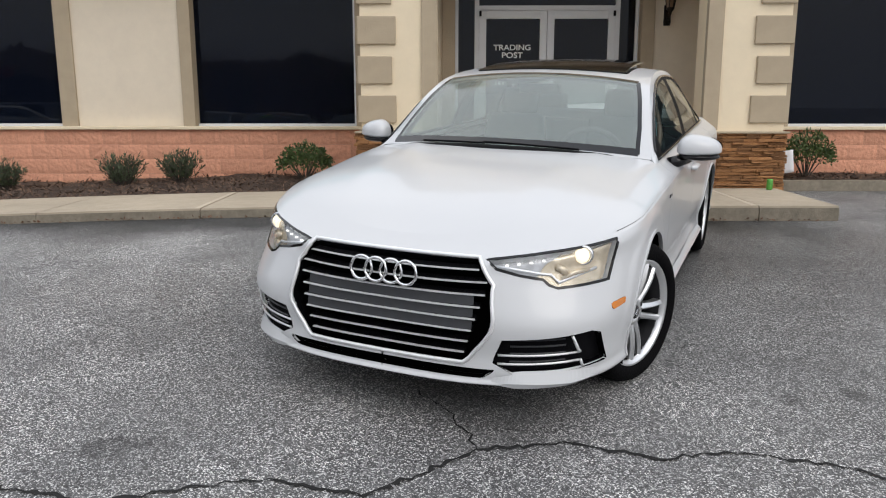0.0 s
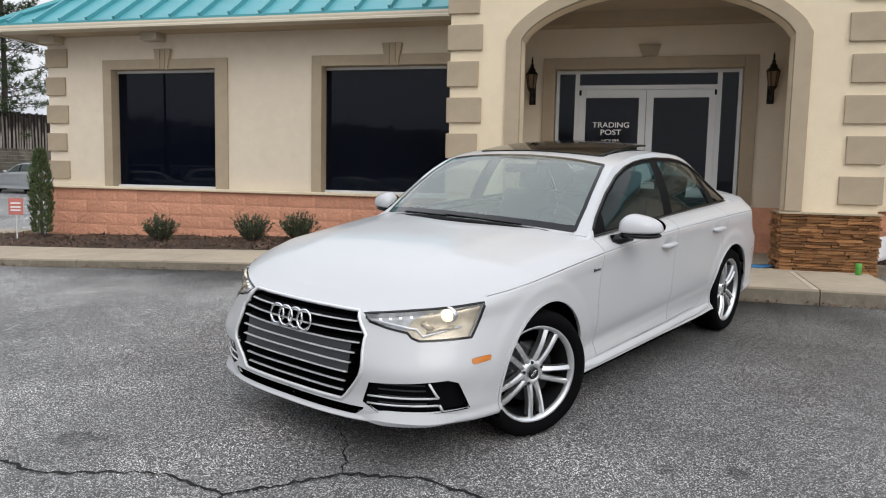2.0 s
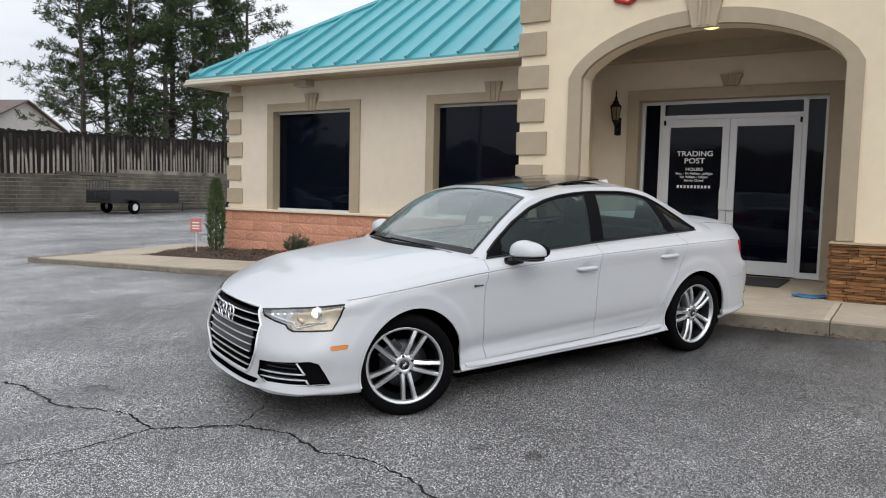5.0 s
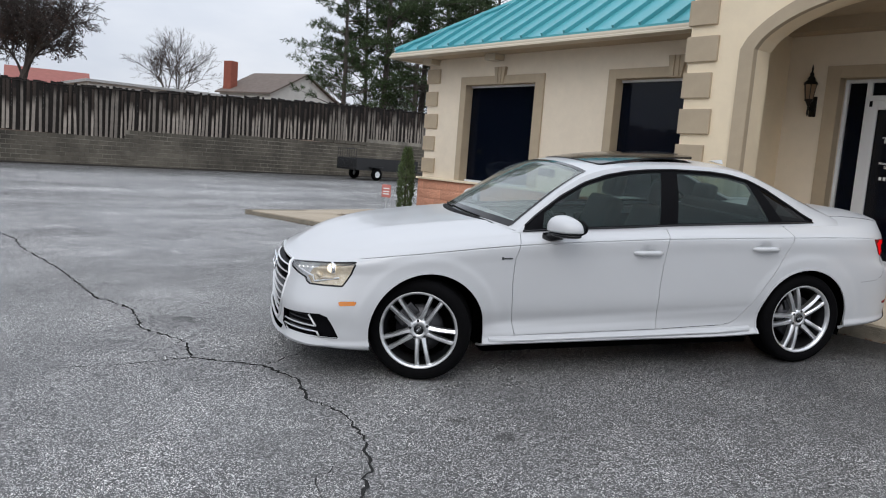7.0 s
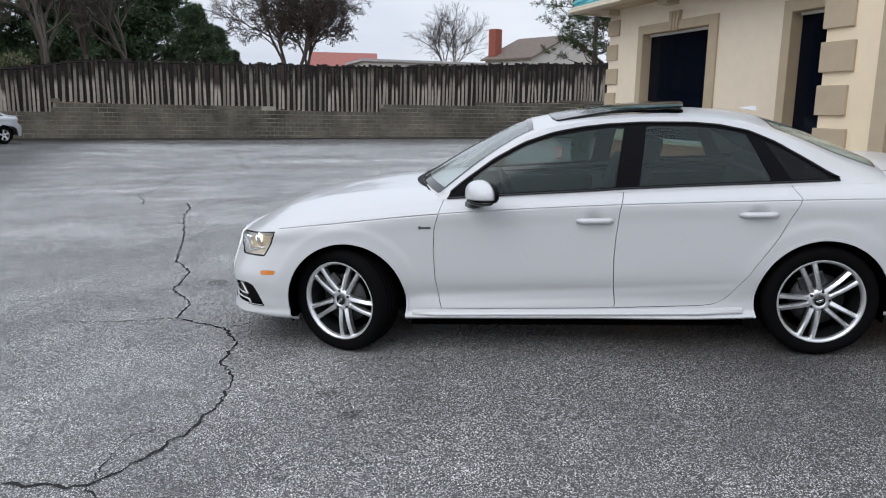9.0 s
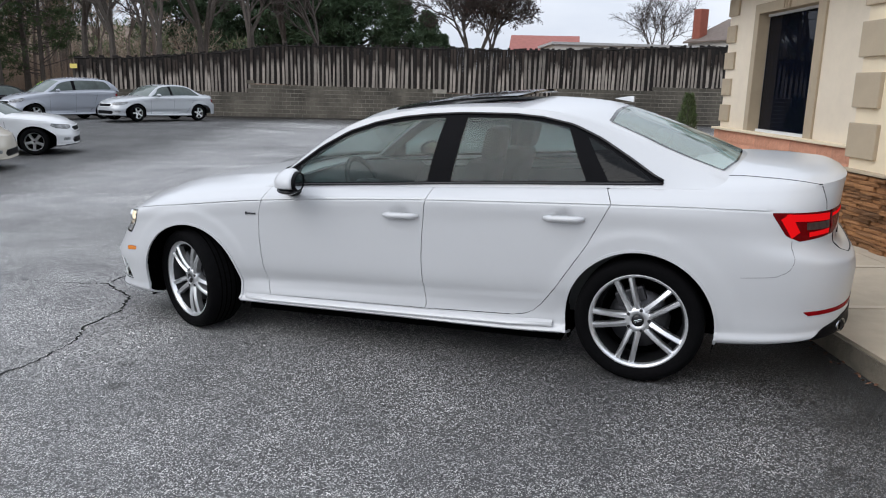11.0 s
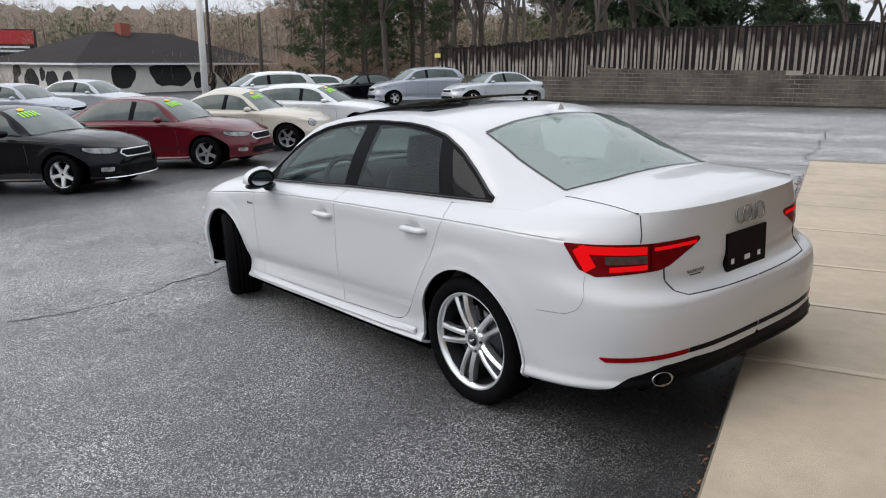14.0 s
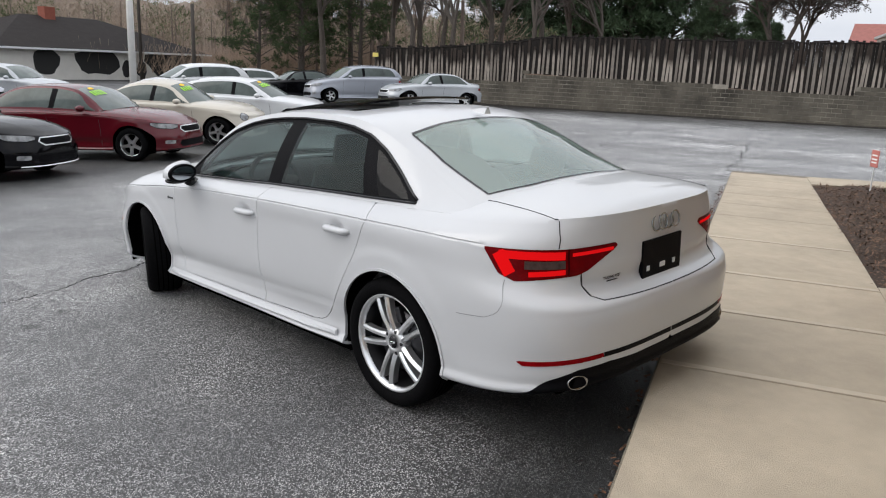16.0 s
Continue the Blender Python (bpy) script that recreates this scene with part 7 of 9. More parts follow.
for nm, sp, mt in (("branchwork", slope_t, M_WOODBARK), ("twigs", slope_b, mat("brown_winter_crowns", (.31, .24, .185), .95, island=.15)), ("needles", slope_g, mat("dull_pine_crowns", (.09, .11, .05), .9, island=.3))):
    o = new(nm, as_mesh(nm, sp, mt))
    o.parent = slope
    o["kind"] = "stuff"

# far wooded hill
hv, hf = [], []
for i in range(321):
    a = radians(189 + 76 * i / 320)
    d = 190
    top = 14 + 4.0 * noise.noise(Vector((i * .06, 2, 0))) + 1.6 * noise.noise(Vector((i * .45, 5, 0))) + 1.2 * noise.noise(Vector((i * 1.3, 9, 0)))
    for k, zz in enumerate((-4, .4 * top, .8 * top, top)):
        hv.append((d * math.cos(a) + k * 6 * math.cos(a), d * math.sin(a) + k * 6 * math.sin(a), zz))
for i in range(320):
    for k in range(3):
        q = i * 4 + k
        hf.append((q, q + 1, q + 5, q + 4))
tagged(link_mesh("backdrop", hv, hf, mat("far_woodland", (0.235, 0.19, 0.155), 1.0, var=0.4, vscale=.12, bump=.8, bscale=.4), True), "distant brown wooded ridge", "hills", kind="structure")


# ---- shrubs by the shop ----
def leaf_shrub(name, x, y, z, rad, h, seed, label):
    r = random.Random(seed)
    leaf, wood = Soup(), Soup()
    for _ in range(16):
        d = (rvec(r) + Vector((0, 0, 1.2))).normalized()
        wood.seg(Vector((0, 0, -.05)), Vector((d.x * rad, d.y * rad, abs(d.z) * h * .8)), .008, .004, 4)
    for _ in range(1900):
        d = rvec(r)
        if d.z < -.2:
            d.z = -d.z * .5
        q = r.uniform(.45, 1.0) ** .5 * (1 + .16 * noise.noise(d * 3.1 + Vector((seed, 0, 0))))
        c = Vector((d.x * rad * q, d.y * rad * q, h * .42 + d.z * h * .55 * q))
        o = (d + rvec(r) * .9).normalized()
        leaf.blade(c, o * r.uniform(.03, .06), o.cross(rvec(r)).normalized(), .013)
    ob = empty(name, pose(x, y, z), label, "shrub")
    a = new("branchwork", as_mesh("branchwork", wood, M_BARK))
    b = new("foliage", as_mesh("foliage", leaf, M_BOXLEAF))
    a.parent = b.parent = ob


def spike_shrub(name, x, y, z, rad, h, seed, label, group=""):
    r = random.Random(seed)
    leaf, wood = Soup(), Soup()
    for _ in range(95):
        t = r.uniform(0, 2 * math.pi)
        lean = r.uniform(0, .85)
        d = Vector((math.cos(t) * lean, math.sin(t) * lean, 1)).normalized()
        ln = h * r.uniform(.6, 1.1)
        b = Vector((math.cos(t) * .05, math.sin(t) * .05, 0))
        e = b + Vector((d.x * rad * 1.3, d.y * rad * 1.3, d.z * ln))
        wood.seg(b, e, .004, .002, 3)
        for k in range(15):
            u = r.uniform(.25, 1.0)
            c = b.lerp(e, u)
            o = (d + rvec(r) * .8).normalized()
            leaf.blade(c, o * r.uniform(.04, .075), o.cross(rvec(r)).normalized(), .0075)
    ob = empty(name, pose(x, y, z), label, "shrub", group)
    a = new("branchwork", as_mesh("branchwork", wood, M_BARK))
    b = new("foliage", as_mesh("foliage", leaf, M_SPIKE))
    a.parent = b.parent = ob


for k, (x, y, s) in enumerate(((-6.22, 4.30, .9), (-4.78, 4.40, 1.0), (-4.05, 4.45, .95))):
    spike_shrub("low_shrub", x, y, bed_z(x, y) - .02, .30 * s, .42 * s, 70 + k, "low grey-green shrub growing in the mulch", "shrubs in the bed")
leaf_shrub("leafy_shrub", -2.5, 4.55, bed_z(-2.5, 4.5) - .02, .34, .48, 91, "rounded leafy green shrub growing in the mulch")
leaf_shrub("leafy_shrub", 3.92, 4.75, .26, .34, .62, 93, "rounded leafy green shrub beside the stone pillar")
# slim cypress at the corner
r = random.Random(15)
leaf, wood = Soup(), Soup()
wood.seg(Vector((0, 0, -.1)), Vector((0, 0, 1.5)), .03, .01, 6)
for _ in range(2600):
    u = r.random()
    rad = .165 * math.sin(math.pi * min(1, .18 + u * .80)) ** .6 * (1 + .35 * noise.noise(Vector((u * 7, r.random() * 3, 0))))
    t = r.uniform(0, 2 * math.pi)
    q = r.uniform(.3, 1.0) ** .5
    c = Vector((rad * q * math.cos(t), rad * q * math.sin(t), .08 + 1.5 * u))
    o = (Vector((math.cos(t) * .5, math.sin(t) * .5, 1)) + rvec(r) * .35).normalized()
    leaf.blade(c, o * r.uniform(.06, .11), o.cross(rvec(r)).normalized(), .010)
cy = empty("cypress", pose(-8.66, 4.60, bed_z(-8.66, 4.6) - .02) @ Matrix.Diagonal((1, 1, .88, 1)), "slim upright green cypress in the corner of the bed", "cypress")
for nm, sp, mt in (("trunk", wood, M_BARK), ("foliage", leaf, mat("cypress_green", (.095, .135, .05), .7, island=.4, var=.3, vscale=5))):
    o = new(nm, as_mesh(nm, sp, mt))
    o.parent = cy

# ---- far buildings ----
M_SIDING = mat("white_siding", (0.62, 0.60, 0.56), 0.8, var=0.12, vscale=1.5)
M_SHINGLE = mat("brown_shingle", (0.17, 0.135, 0.115), 0.92, var=0.3, vscale=2.5, bump=.4, bscale=12)
M_DARKSHINGLE = mat("dark_shingle", (0.030, 0.026, 0.025), 0.9, spec=.15, var=0.3, vscale=2.0, bump=.4, bscale=12)
M_REDROOF = mat("faded_red_roof", (0.33, 0.125, 0.105), 0.85, var=0.2, vscale=2)
M_BRICKRED = mat("red_brick", (0.30, 0.09, 0.06), 0.9, var=0.25, vscale=6, bump=.5, bscale=20)


def gable_house(name, m, L, W, eave, ridge, wall_m, roof_m, label, base=-4.0):
    """A plain house: gable ends at x 0 and L, ridge along x."""
    ob = empty(name, m, label, "house")
    v = [(0, -W, base), (0, W, base), (0, W, eave), (0, 0, ridge), (0, -W, eave), (L, -W, base), (L, W, base), (L, W, eave), (L, 0, ridge), (L, -W, eave)]
    mesh_part("wall", v, [(0, 1, 2, 3, 4), (5, 9, 8, 7, 6), (0, 4, 9, 5), (1, 6, 7, 2)], wall_m, ob)
    o, t = .35, .16
    sl = (ridge - eave) / W
    for s in (1, -1):
        pts = []
        for x in (-o, L + o):
            for yy, zz in ((0, ridge), (s * (W + o), eave - sl * o)):
                pts += [(x, yy, zz + .02), (x, yy, zz + t)]
        mesh_part("roof", pts, [(1, 3, 7, 5), (0, 4, 6, 2), (0, 2, 3, 1), (4, 5, 7, 6), (2, 6, 7, 3)], roof_m, ob)
    return ob


hs = gable_house("white_house", pose(-70.7, 29.66, 0, 0, 0, 22), 6.5, 5.0, 6.2, 8.45, M_SIDING, M_SHINGLE, "white gabled house with brown shingle roof behind the fence", 1.0)
part("chimney", boxed(.1, 1.1, -4.7, -3.8, 4.0, 9.2, .02), M_BRICKRED, hs, "red brick chimney")
gable_house("red_roof_house", pose(-106.6, 12.6, 0, 0, 0, 80), 9.0, 5.0, 6.0, 8.7, M_SIDING, M_REDROOF, "low house with faded red roof behind the fence", 1.0)
gable_house("pale_shed", pose(-126.8, -8.6, 0, 0, 0, 78), 3.9, 2.4, 8.1, 10.35, M_SIDING, mat("grey_shingle", (.13, .135, .135), .9, var=.2), "pale shed with a grey roof behind the fence", 1.0)
part("flat_shed_roof", boxed(-66, -58, 10.2, 23.0, 5.05, 5.25), mat("pale_metal_roof", (.5, .5, .5), .5, var=.2), None)
fr = bpy.data.objects["flat_shed_roof"]
fr.name = "long_shed"
tagged(fr, "long low shed with pale metal roof behind the fence", "shed")
part("wall", boxed(-65.8, -58.2, 10.4, 22.8, 1.0, 5.048), M_SIDING, fr)

# white building with black patches
CB = empty("patched_building", pose(-28.99, -41.1, 0, 0, 0, 172.6), "low white building with black cow patches and a dark hip roof", "building")
Lb, Wb, eb, rb = 16.5, 11.5, 1.45, 3.7
part("wall", boxed(0, Lb, -0.0, Wb, -2.0, eb), M_SIDING, CB, "white wall")
ov = .45
rv = [(-ov, -ov, eb), (Lb + ov, -ov, eb), (Lb + ov, Wb + ov, eb), (-ov, Wb + ov, eb), (5.2, Wb / 2, rb), (Lb - 5.2, Wb / 2, rb)]
mesh_part("roof", rv, [(0, 1, 5, 4), (1, 2, 5), (2, 3, 4, 5), (3, 0, 4), (0, 3, 2, 1)], M_DARKSHINGLE, CB, "dark shingle hip roof")
part("fascia", boxed(-ov, Lb + ov, -ov - .03, -ov, eb - .10, eb + .03), M_WHITEFRAME, CB)
part("fascia", boxed(-ov - .03, -ov, -ov, Wb + ov, eb - .10, eb + .03), M_WHITEFRAME, CB)
part("chimney", boxed(6.6, 7.4, 5.0, 5.8, 3.2, 4.3), M_BRICKRED, CB)
M_BLACKPAINT = mat("black_paint", (.012, .012, .012), .7)
r = random.Random(9)
for side, cx, cz, w, h in ((0, 3.2, .5, 1.2, 1.0), (0, 7.0, .65, 1.9, 1.2), (0, 9.4, .1, .6, .7), (0, 10.6, .1, .5, .8), (0, 13.0, .7, 2.3, 1.4), (0, 15.6, .8, .9, .8), (1, 1.2, .0, .8, 1.0), (1, 3.2, .2, .9, .8), (1, 4.3, .6, .4, .5), (1, 5.8, .1, 1.1, .9), (1, 7.6, .8, .7, .5), (1, 7.9, .0, .4, .8)):
    n = 18
    ring = []
    for k in range(n):
        t = 2 * math.pi * k / n
        q = 1 + .28 * noise.noise(Vector((math.cos(t) * 1.6 + cx, math.sin(t) * 1.6, side * 5)))
        u, zz = cx + .5 * w * 1.7 * q * math.cos(t), min(eb - .12, cz + .12 + .5 * h * 1.75 * q * math.sin(t))
        ring.append((u, -.006, zz) if side == 0 else (-.006, u, zz))
    back = [(p[0], .0, p[2]) if side == 0 else (0.0, p[1], p[2]) for p in ring]
    mesh_part("black_patch", ring + back, [tuple(range(n))] + [(k, n + k, n + (k + 1) % n, (k + 1) % n) for k in range(n)], M_BLACKPAINT, CB)

# billboard, poles
M_POLEWHITE = mat("pale_steel_pole", (.80, .79, .76), .5, var=.1)
M_POLEWOOD = mat("dark_wood_pole", (.06, .05, .042), .9, var=.3)
bb = empty("billboard", pose(-40.2, -63.8, 0, 0, 0, 140), "red and black roadside billboard with white bars", "billboard")
part("panel", boxed(-1.9, 1.9, -.1, .1, 2.0, 4.3), M_BLACKPAINT, bb)
part("red_field", boxed(-1.7, 1.7, -.13, -.1, 3.0, 4.2), mat("sign_red", (.45, .03, .03), .6), bb)
for z, w in ((2.75, 1.3), (2.4, 1.1)):
    part("white_bar", boxed(-w, w, -.13, -.1, z - .1, z + .1), M_WHITEFRAME, bb)
for x in (-1.2, 1.2):
    part("post", boxed(x - .1, x + .1, .1, .3, -2, 4), M_POLEWOOD, bb)
bm = bmesh.new()
tube(bm, [(0, 0, -1.0), (0, 0, 9.0)], [.13, .10], 14)
o = part("light_pole", bm, M_POLEWHITE, None, "", True)
o.location = (-16.9, -18.5, 0)
tagged(o, "tall white steel light pole among the parked cars", "light pole")
for x, y, h in ((-29.8, -26.7, 4.2), (-38.8, -39.1, 9.0)):
    bm = bmesh.new()
    tube(bm, [(0, 0, -1.2), (0, 0, h)], [.13, .09], 10)
    o = part("utility_pole", bm, M_POLEWOOD, None, "", True)
    o.location = (x, y, 0)
    tagged(o, "dark wooden utility pole by the woods", "utility pole")

# ---- trailer by the wall ----
M_TRAILER = mat("black_painted_steel", (.014, .014, .015), .45, var=.3, vscale=3)
TR = empty("utility_trailer", pose(-31.2, 19.0, ground_z(-31, 19), 0, 0, 90 + 6), "black single-axle utility trailer with mesh ramp gate by the wall", "trailer")
part("deck", boxed(-2.2, 2.2, -.85, .85, .52, .60), M_TRAILER, TR)
for s in (-.85, .81):
    part("side_panel", boxed(-2.2, 2.2, s, s + .04, .60, 1.16), M_TRAILER, TR)
part("front_panel", boxed(2.16, 2.2, -.81, .81, .60, 1.16), M_TRAILER, TR)
gate = bmesh.new()
for k in range(9):
    yy = -.8 + .2 * k
    tube(gate, [(-2.2, yy, .6), (-2.2, yy, 1.62)], .014, 4)
for zz in (.62, 1.1, 1.62):
    tube(gate, [(-2.2, -.8, zz), (-2.2, .8, zz)], .018, 4)
part("ramp_gate", gate, M_TRAILER, TR)
for s in (-.98, .98):
    w = lathe(bmesh.new(), [(.17, .09), (.30, .10), (.33, .06), (.33, -.06), (.30, -.10), (.17, -.09)], 24)
    bmesh.ops.translate(w, vec=(-.9, s, .33), verts=w.verts)
    wt = part("wheel", w, M_RUBBER, TR, "", True)
    w = lathe(bmesh.new(), [(.0, .07), (.06, .075), (.08, .05), (.17, .085)], 20)
    bmesh.ops.scale(w, vec=(1, 1 if s > 0 else -1, 1), verts=w.verts)
    bmesh.ops.translate(w, vec=(-.9, s, .33), verts=w.verts)
    part("rim", w, M_WHITEFRAME, wt, "white steel rim", True)
    part("mudguard", boxed(-1.35, -.45, s - .12, s + .12, .69, .72), M_TRAILER, TR)
tongue = bmesh.new()
tube(tongue, [(2.2, .6, .55), (3.4, 0, .5)], .04, 6)
tube(tongue, [(2.2, -.6, .55), (3.4, 0, .5)], .04, 6)
tube(tongue, [(3.3, 0, .5), (3.3, 0, .0)], .025, 6)
part("tongue", tongue, M_TRAILER, TR)


# ---- parked cars: the same way of building, other shapes and colours ----
HANDLES.clear()
BASE = (RAILS, UX_B, UC, UT, HOOD_Z, BOOT_Z)
M_PGLASS = mat("dark_car_glass", (0.095, 0.118, 0.110), 0.06, spec=0.3, var=.5, vscale=1.5)
M_PGLASS2 = mat("pale_car_glass", (0.16, 0.19, 0.18), 0.08, spec=0.4, var=.45, vscale=1.3)
M_PLAMP = mat("parked_lamp_lens", (0.42, 0.43, 0.44), 0.12, var=0.75, vscale=9)
M_STICKY = mat("yellow_sticker", (0.85, 0.52, 0.02), 0.6)
M_STICKG = mat("green_price_paint", (0.35, 0.80, 0.03), 0.6)
ptyre = lathe(bmesh.new(), [(.215, .09), (.235, .105), (.28, .11), (.315, .09), (.322, .04), (.322, -.04), (.315, -.09), (.28, -.11), (.215, -.09)], 36)
bmesh.ops.recalc_face_normals(ptyre, faces=ptyre.faces[:])
me_tyre = bpy.data.meshes.new("tyre")
ptyre.to_mesh(me_tyre)
ptyre.free()
me_tyre.materials.append(M_RUBBER)
me_tyre.shade_smooth()
prim = lathe(bmesh.new(), [(.19, -.05), (.20, .05), (.212, .085), (.222, .09), (.224, .08)], 36)
for k in range(5):
    ang = 2 * math.pi * k / 5
    c_, s_ = math.cos(ang), math.sin(ang)
    rows = []
    for rr, hw, yy in ((.02, .05, .07), (.10, .034, .075), (.205, .036, .082)):
        rows.append([prim.verts.new((rr * c_ - l * s_, y, rr * s_ + l * c_)) for l, y in ((-hw, yy - .03), (-hw * .7, yy), (hw * .7, yy), (hw, yy - .03))])
    for p, q in zip(rows, rows[1:]):
        for i in range(3):
            prim.faces.new((p[i], p[i + 1], q[i + 1], q[i]))
bmesh.ops.recalc_face_normals(prim, faces=prim.faces[:])
me_rim = bpy.data.meshes.new("rim")
prim.to_mesh(me_rim)
prim.free()
me_rim.materials.append(M_ALLOY)
pback = lathe(bmesh.new(), [(.0, .0), (.2, .0)], 24)
me_back = bpy.data.meshes.new("backplate")
pback.to_mesh(me_back)
pback.free()
me_back.materials.append(M_DARK)


def shaped(kind):
    """Rails and cabin lines of one kind of car."""
    rails, ub, uc, ut, hz, bz = BASE
    if kind == "sedan":
        lift = lambda z: z + .03 * smooth01((z - .95) / .28)
        uc, ut = [(x, y, lift(z)) for x, y, z in uc], [(x, y, lift(z)) for x, y, z in ut]
    if kind == "beetle":
        rails = [(tuple(z * (1.0 if i < 5 else .985) for i, z in enumerate(zs[:6])) + (zs[6] * .86,), ws, (xs[0] - .10, xs[1] + .30)) for zs, ws, xs in rails]
        uc = [(.66, .775, .945), (.46, .70, 1.13), (.28, .65, 1.26), (.10, .615, 1.35), (-.2, .59, 1.405), (-.55, .585, 1.40), (-.9, .59, 1.33), (-1.2, .61, 1.21), (-1.45, .63, 1.07), (-1.68, .64, .95)]
        ut = [(.92, 0, 1.0), (.66, 0, 1.18), (.42, 0, 1.34), (.20, 0, 1.43), (-.2, 0, 1.49), (-.6, 0, 1.475), (-1.0, 0, 1.39), (-1.35, 0, 1.24), (-1.65, 0, 1.06), (-1.9, 0, .90)]
        hz = ([0.80, 1.0, 1.3, 1.7, 1.9, 2.05], [1.0, 1.0, .985, .92, .85, .735])
        bz = ([-2.15, -1.9, -1.7, -1.5], [.86, .90, .95, 1.0])
    if kind == "hatch":
        rails = [(zs, ws, (xs[0] - .03, xs[1] + .20)) for zs, ws, xs in rails]
        ub = [.80, .55, .25, 0, -.3, -.7, -1.1, -1.45, -1.68, -1.85]
        uc = [(.80, .785, .94), (.53, .725, 1.10), (.28, .67, 1.25), (.05, .64, 1.345), (-.3, .62, 1.40), (-.75, .615, 1.405), (-1.2, .62, 1.37), (-1.6, .635, 1.30), (-1.85, .67, 1.15), (-2.02, .70, 1.0)]
        ut = [(1.05, 0, .99), (.72, 0, 1.18), (.42, 0, 1.33), (.2, 0, 1.41), (-.25, 0, 1.47), (-.75, 0, 1.475), (-1.25, 0, 1.44), (-1.7, 0, 1.36), (-2.0, 0, 1.17), (-2.13, 0, .99)]
    if kind in ("van", "suv"):
        up = 1.18 if kind == "van" else 1.12
        rails = [(tuple(z * (1 + (up - 1) * min(1, max(0, (z - .3) / .5))) for z in zs), ws, (xs[0] - .02, xs[1] + .06)) for zs, ws, xs in rails]
        ub = [.98, .70, .38, .08, -.3, -.75, -1.2, -1.6, -1.85, -2.05]
        f = 1.19 if kind == "van" else 1.13
        uc = [(.95, .80, 1.09), (.66, .745, 1.27), (.40, .71, 1.44), (.15, .69, 1.55), (-.3, .67, 1.62), (-.8, .665, 1.63), (-1.3, .67, 1.62), (-1.8, .675, 1.56), (-2.1, .71, 1.35), (-2.25, .75, 1.13)]
        ut = [(1.22, 0, 1.13), (.88, 0, 1.34), (.58, 0, 1.52), (.33, 0, 1.63), (-.2, 0, 1.71), (-.8, 0, 1.725), (-1.4, 0, 1.71), (-1.95, 0, 1.63), (-2.22, 0, 1.38), (-2.36, 0, 1.14)]
        if kind == "suv":
            uc = [(x, y, .93 * z + .06) for x, y, z in uc]
            ut = [(x, y, .93 * z + .06) for x, y, z in ut]
        hz = ([0.80, 1.0, 1.3, 1.7, 1.9, 2.1], [z * up for z in (.985, .975, .945, .885, .83, .737)])
        bz = (bz[0], [z * 1.0 for z in bz[1]])
    return rails, ub, uc, ut, hz, bz


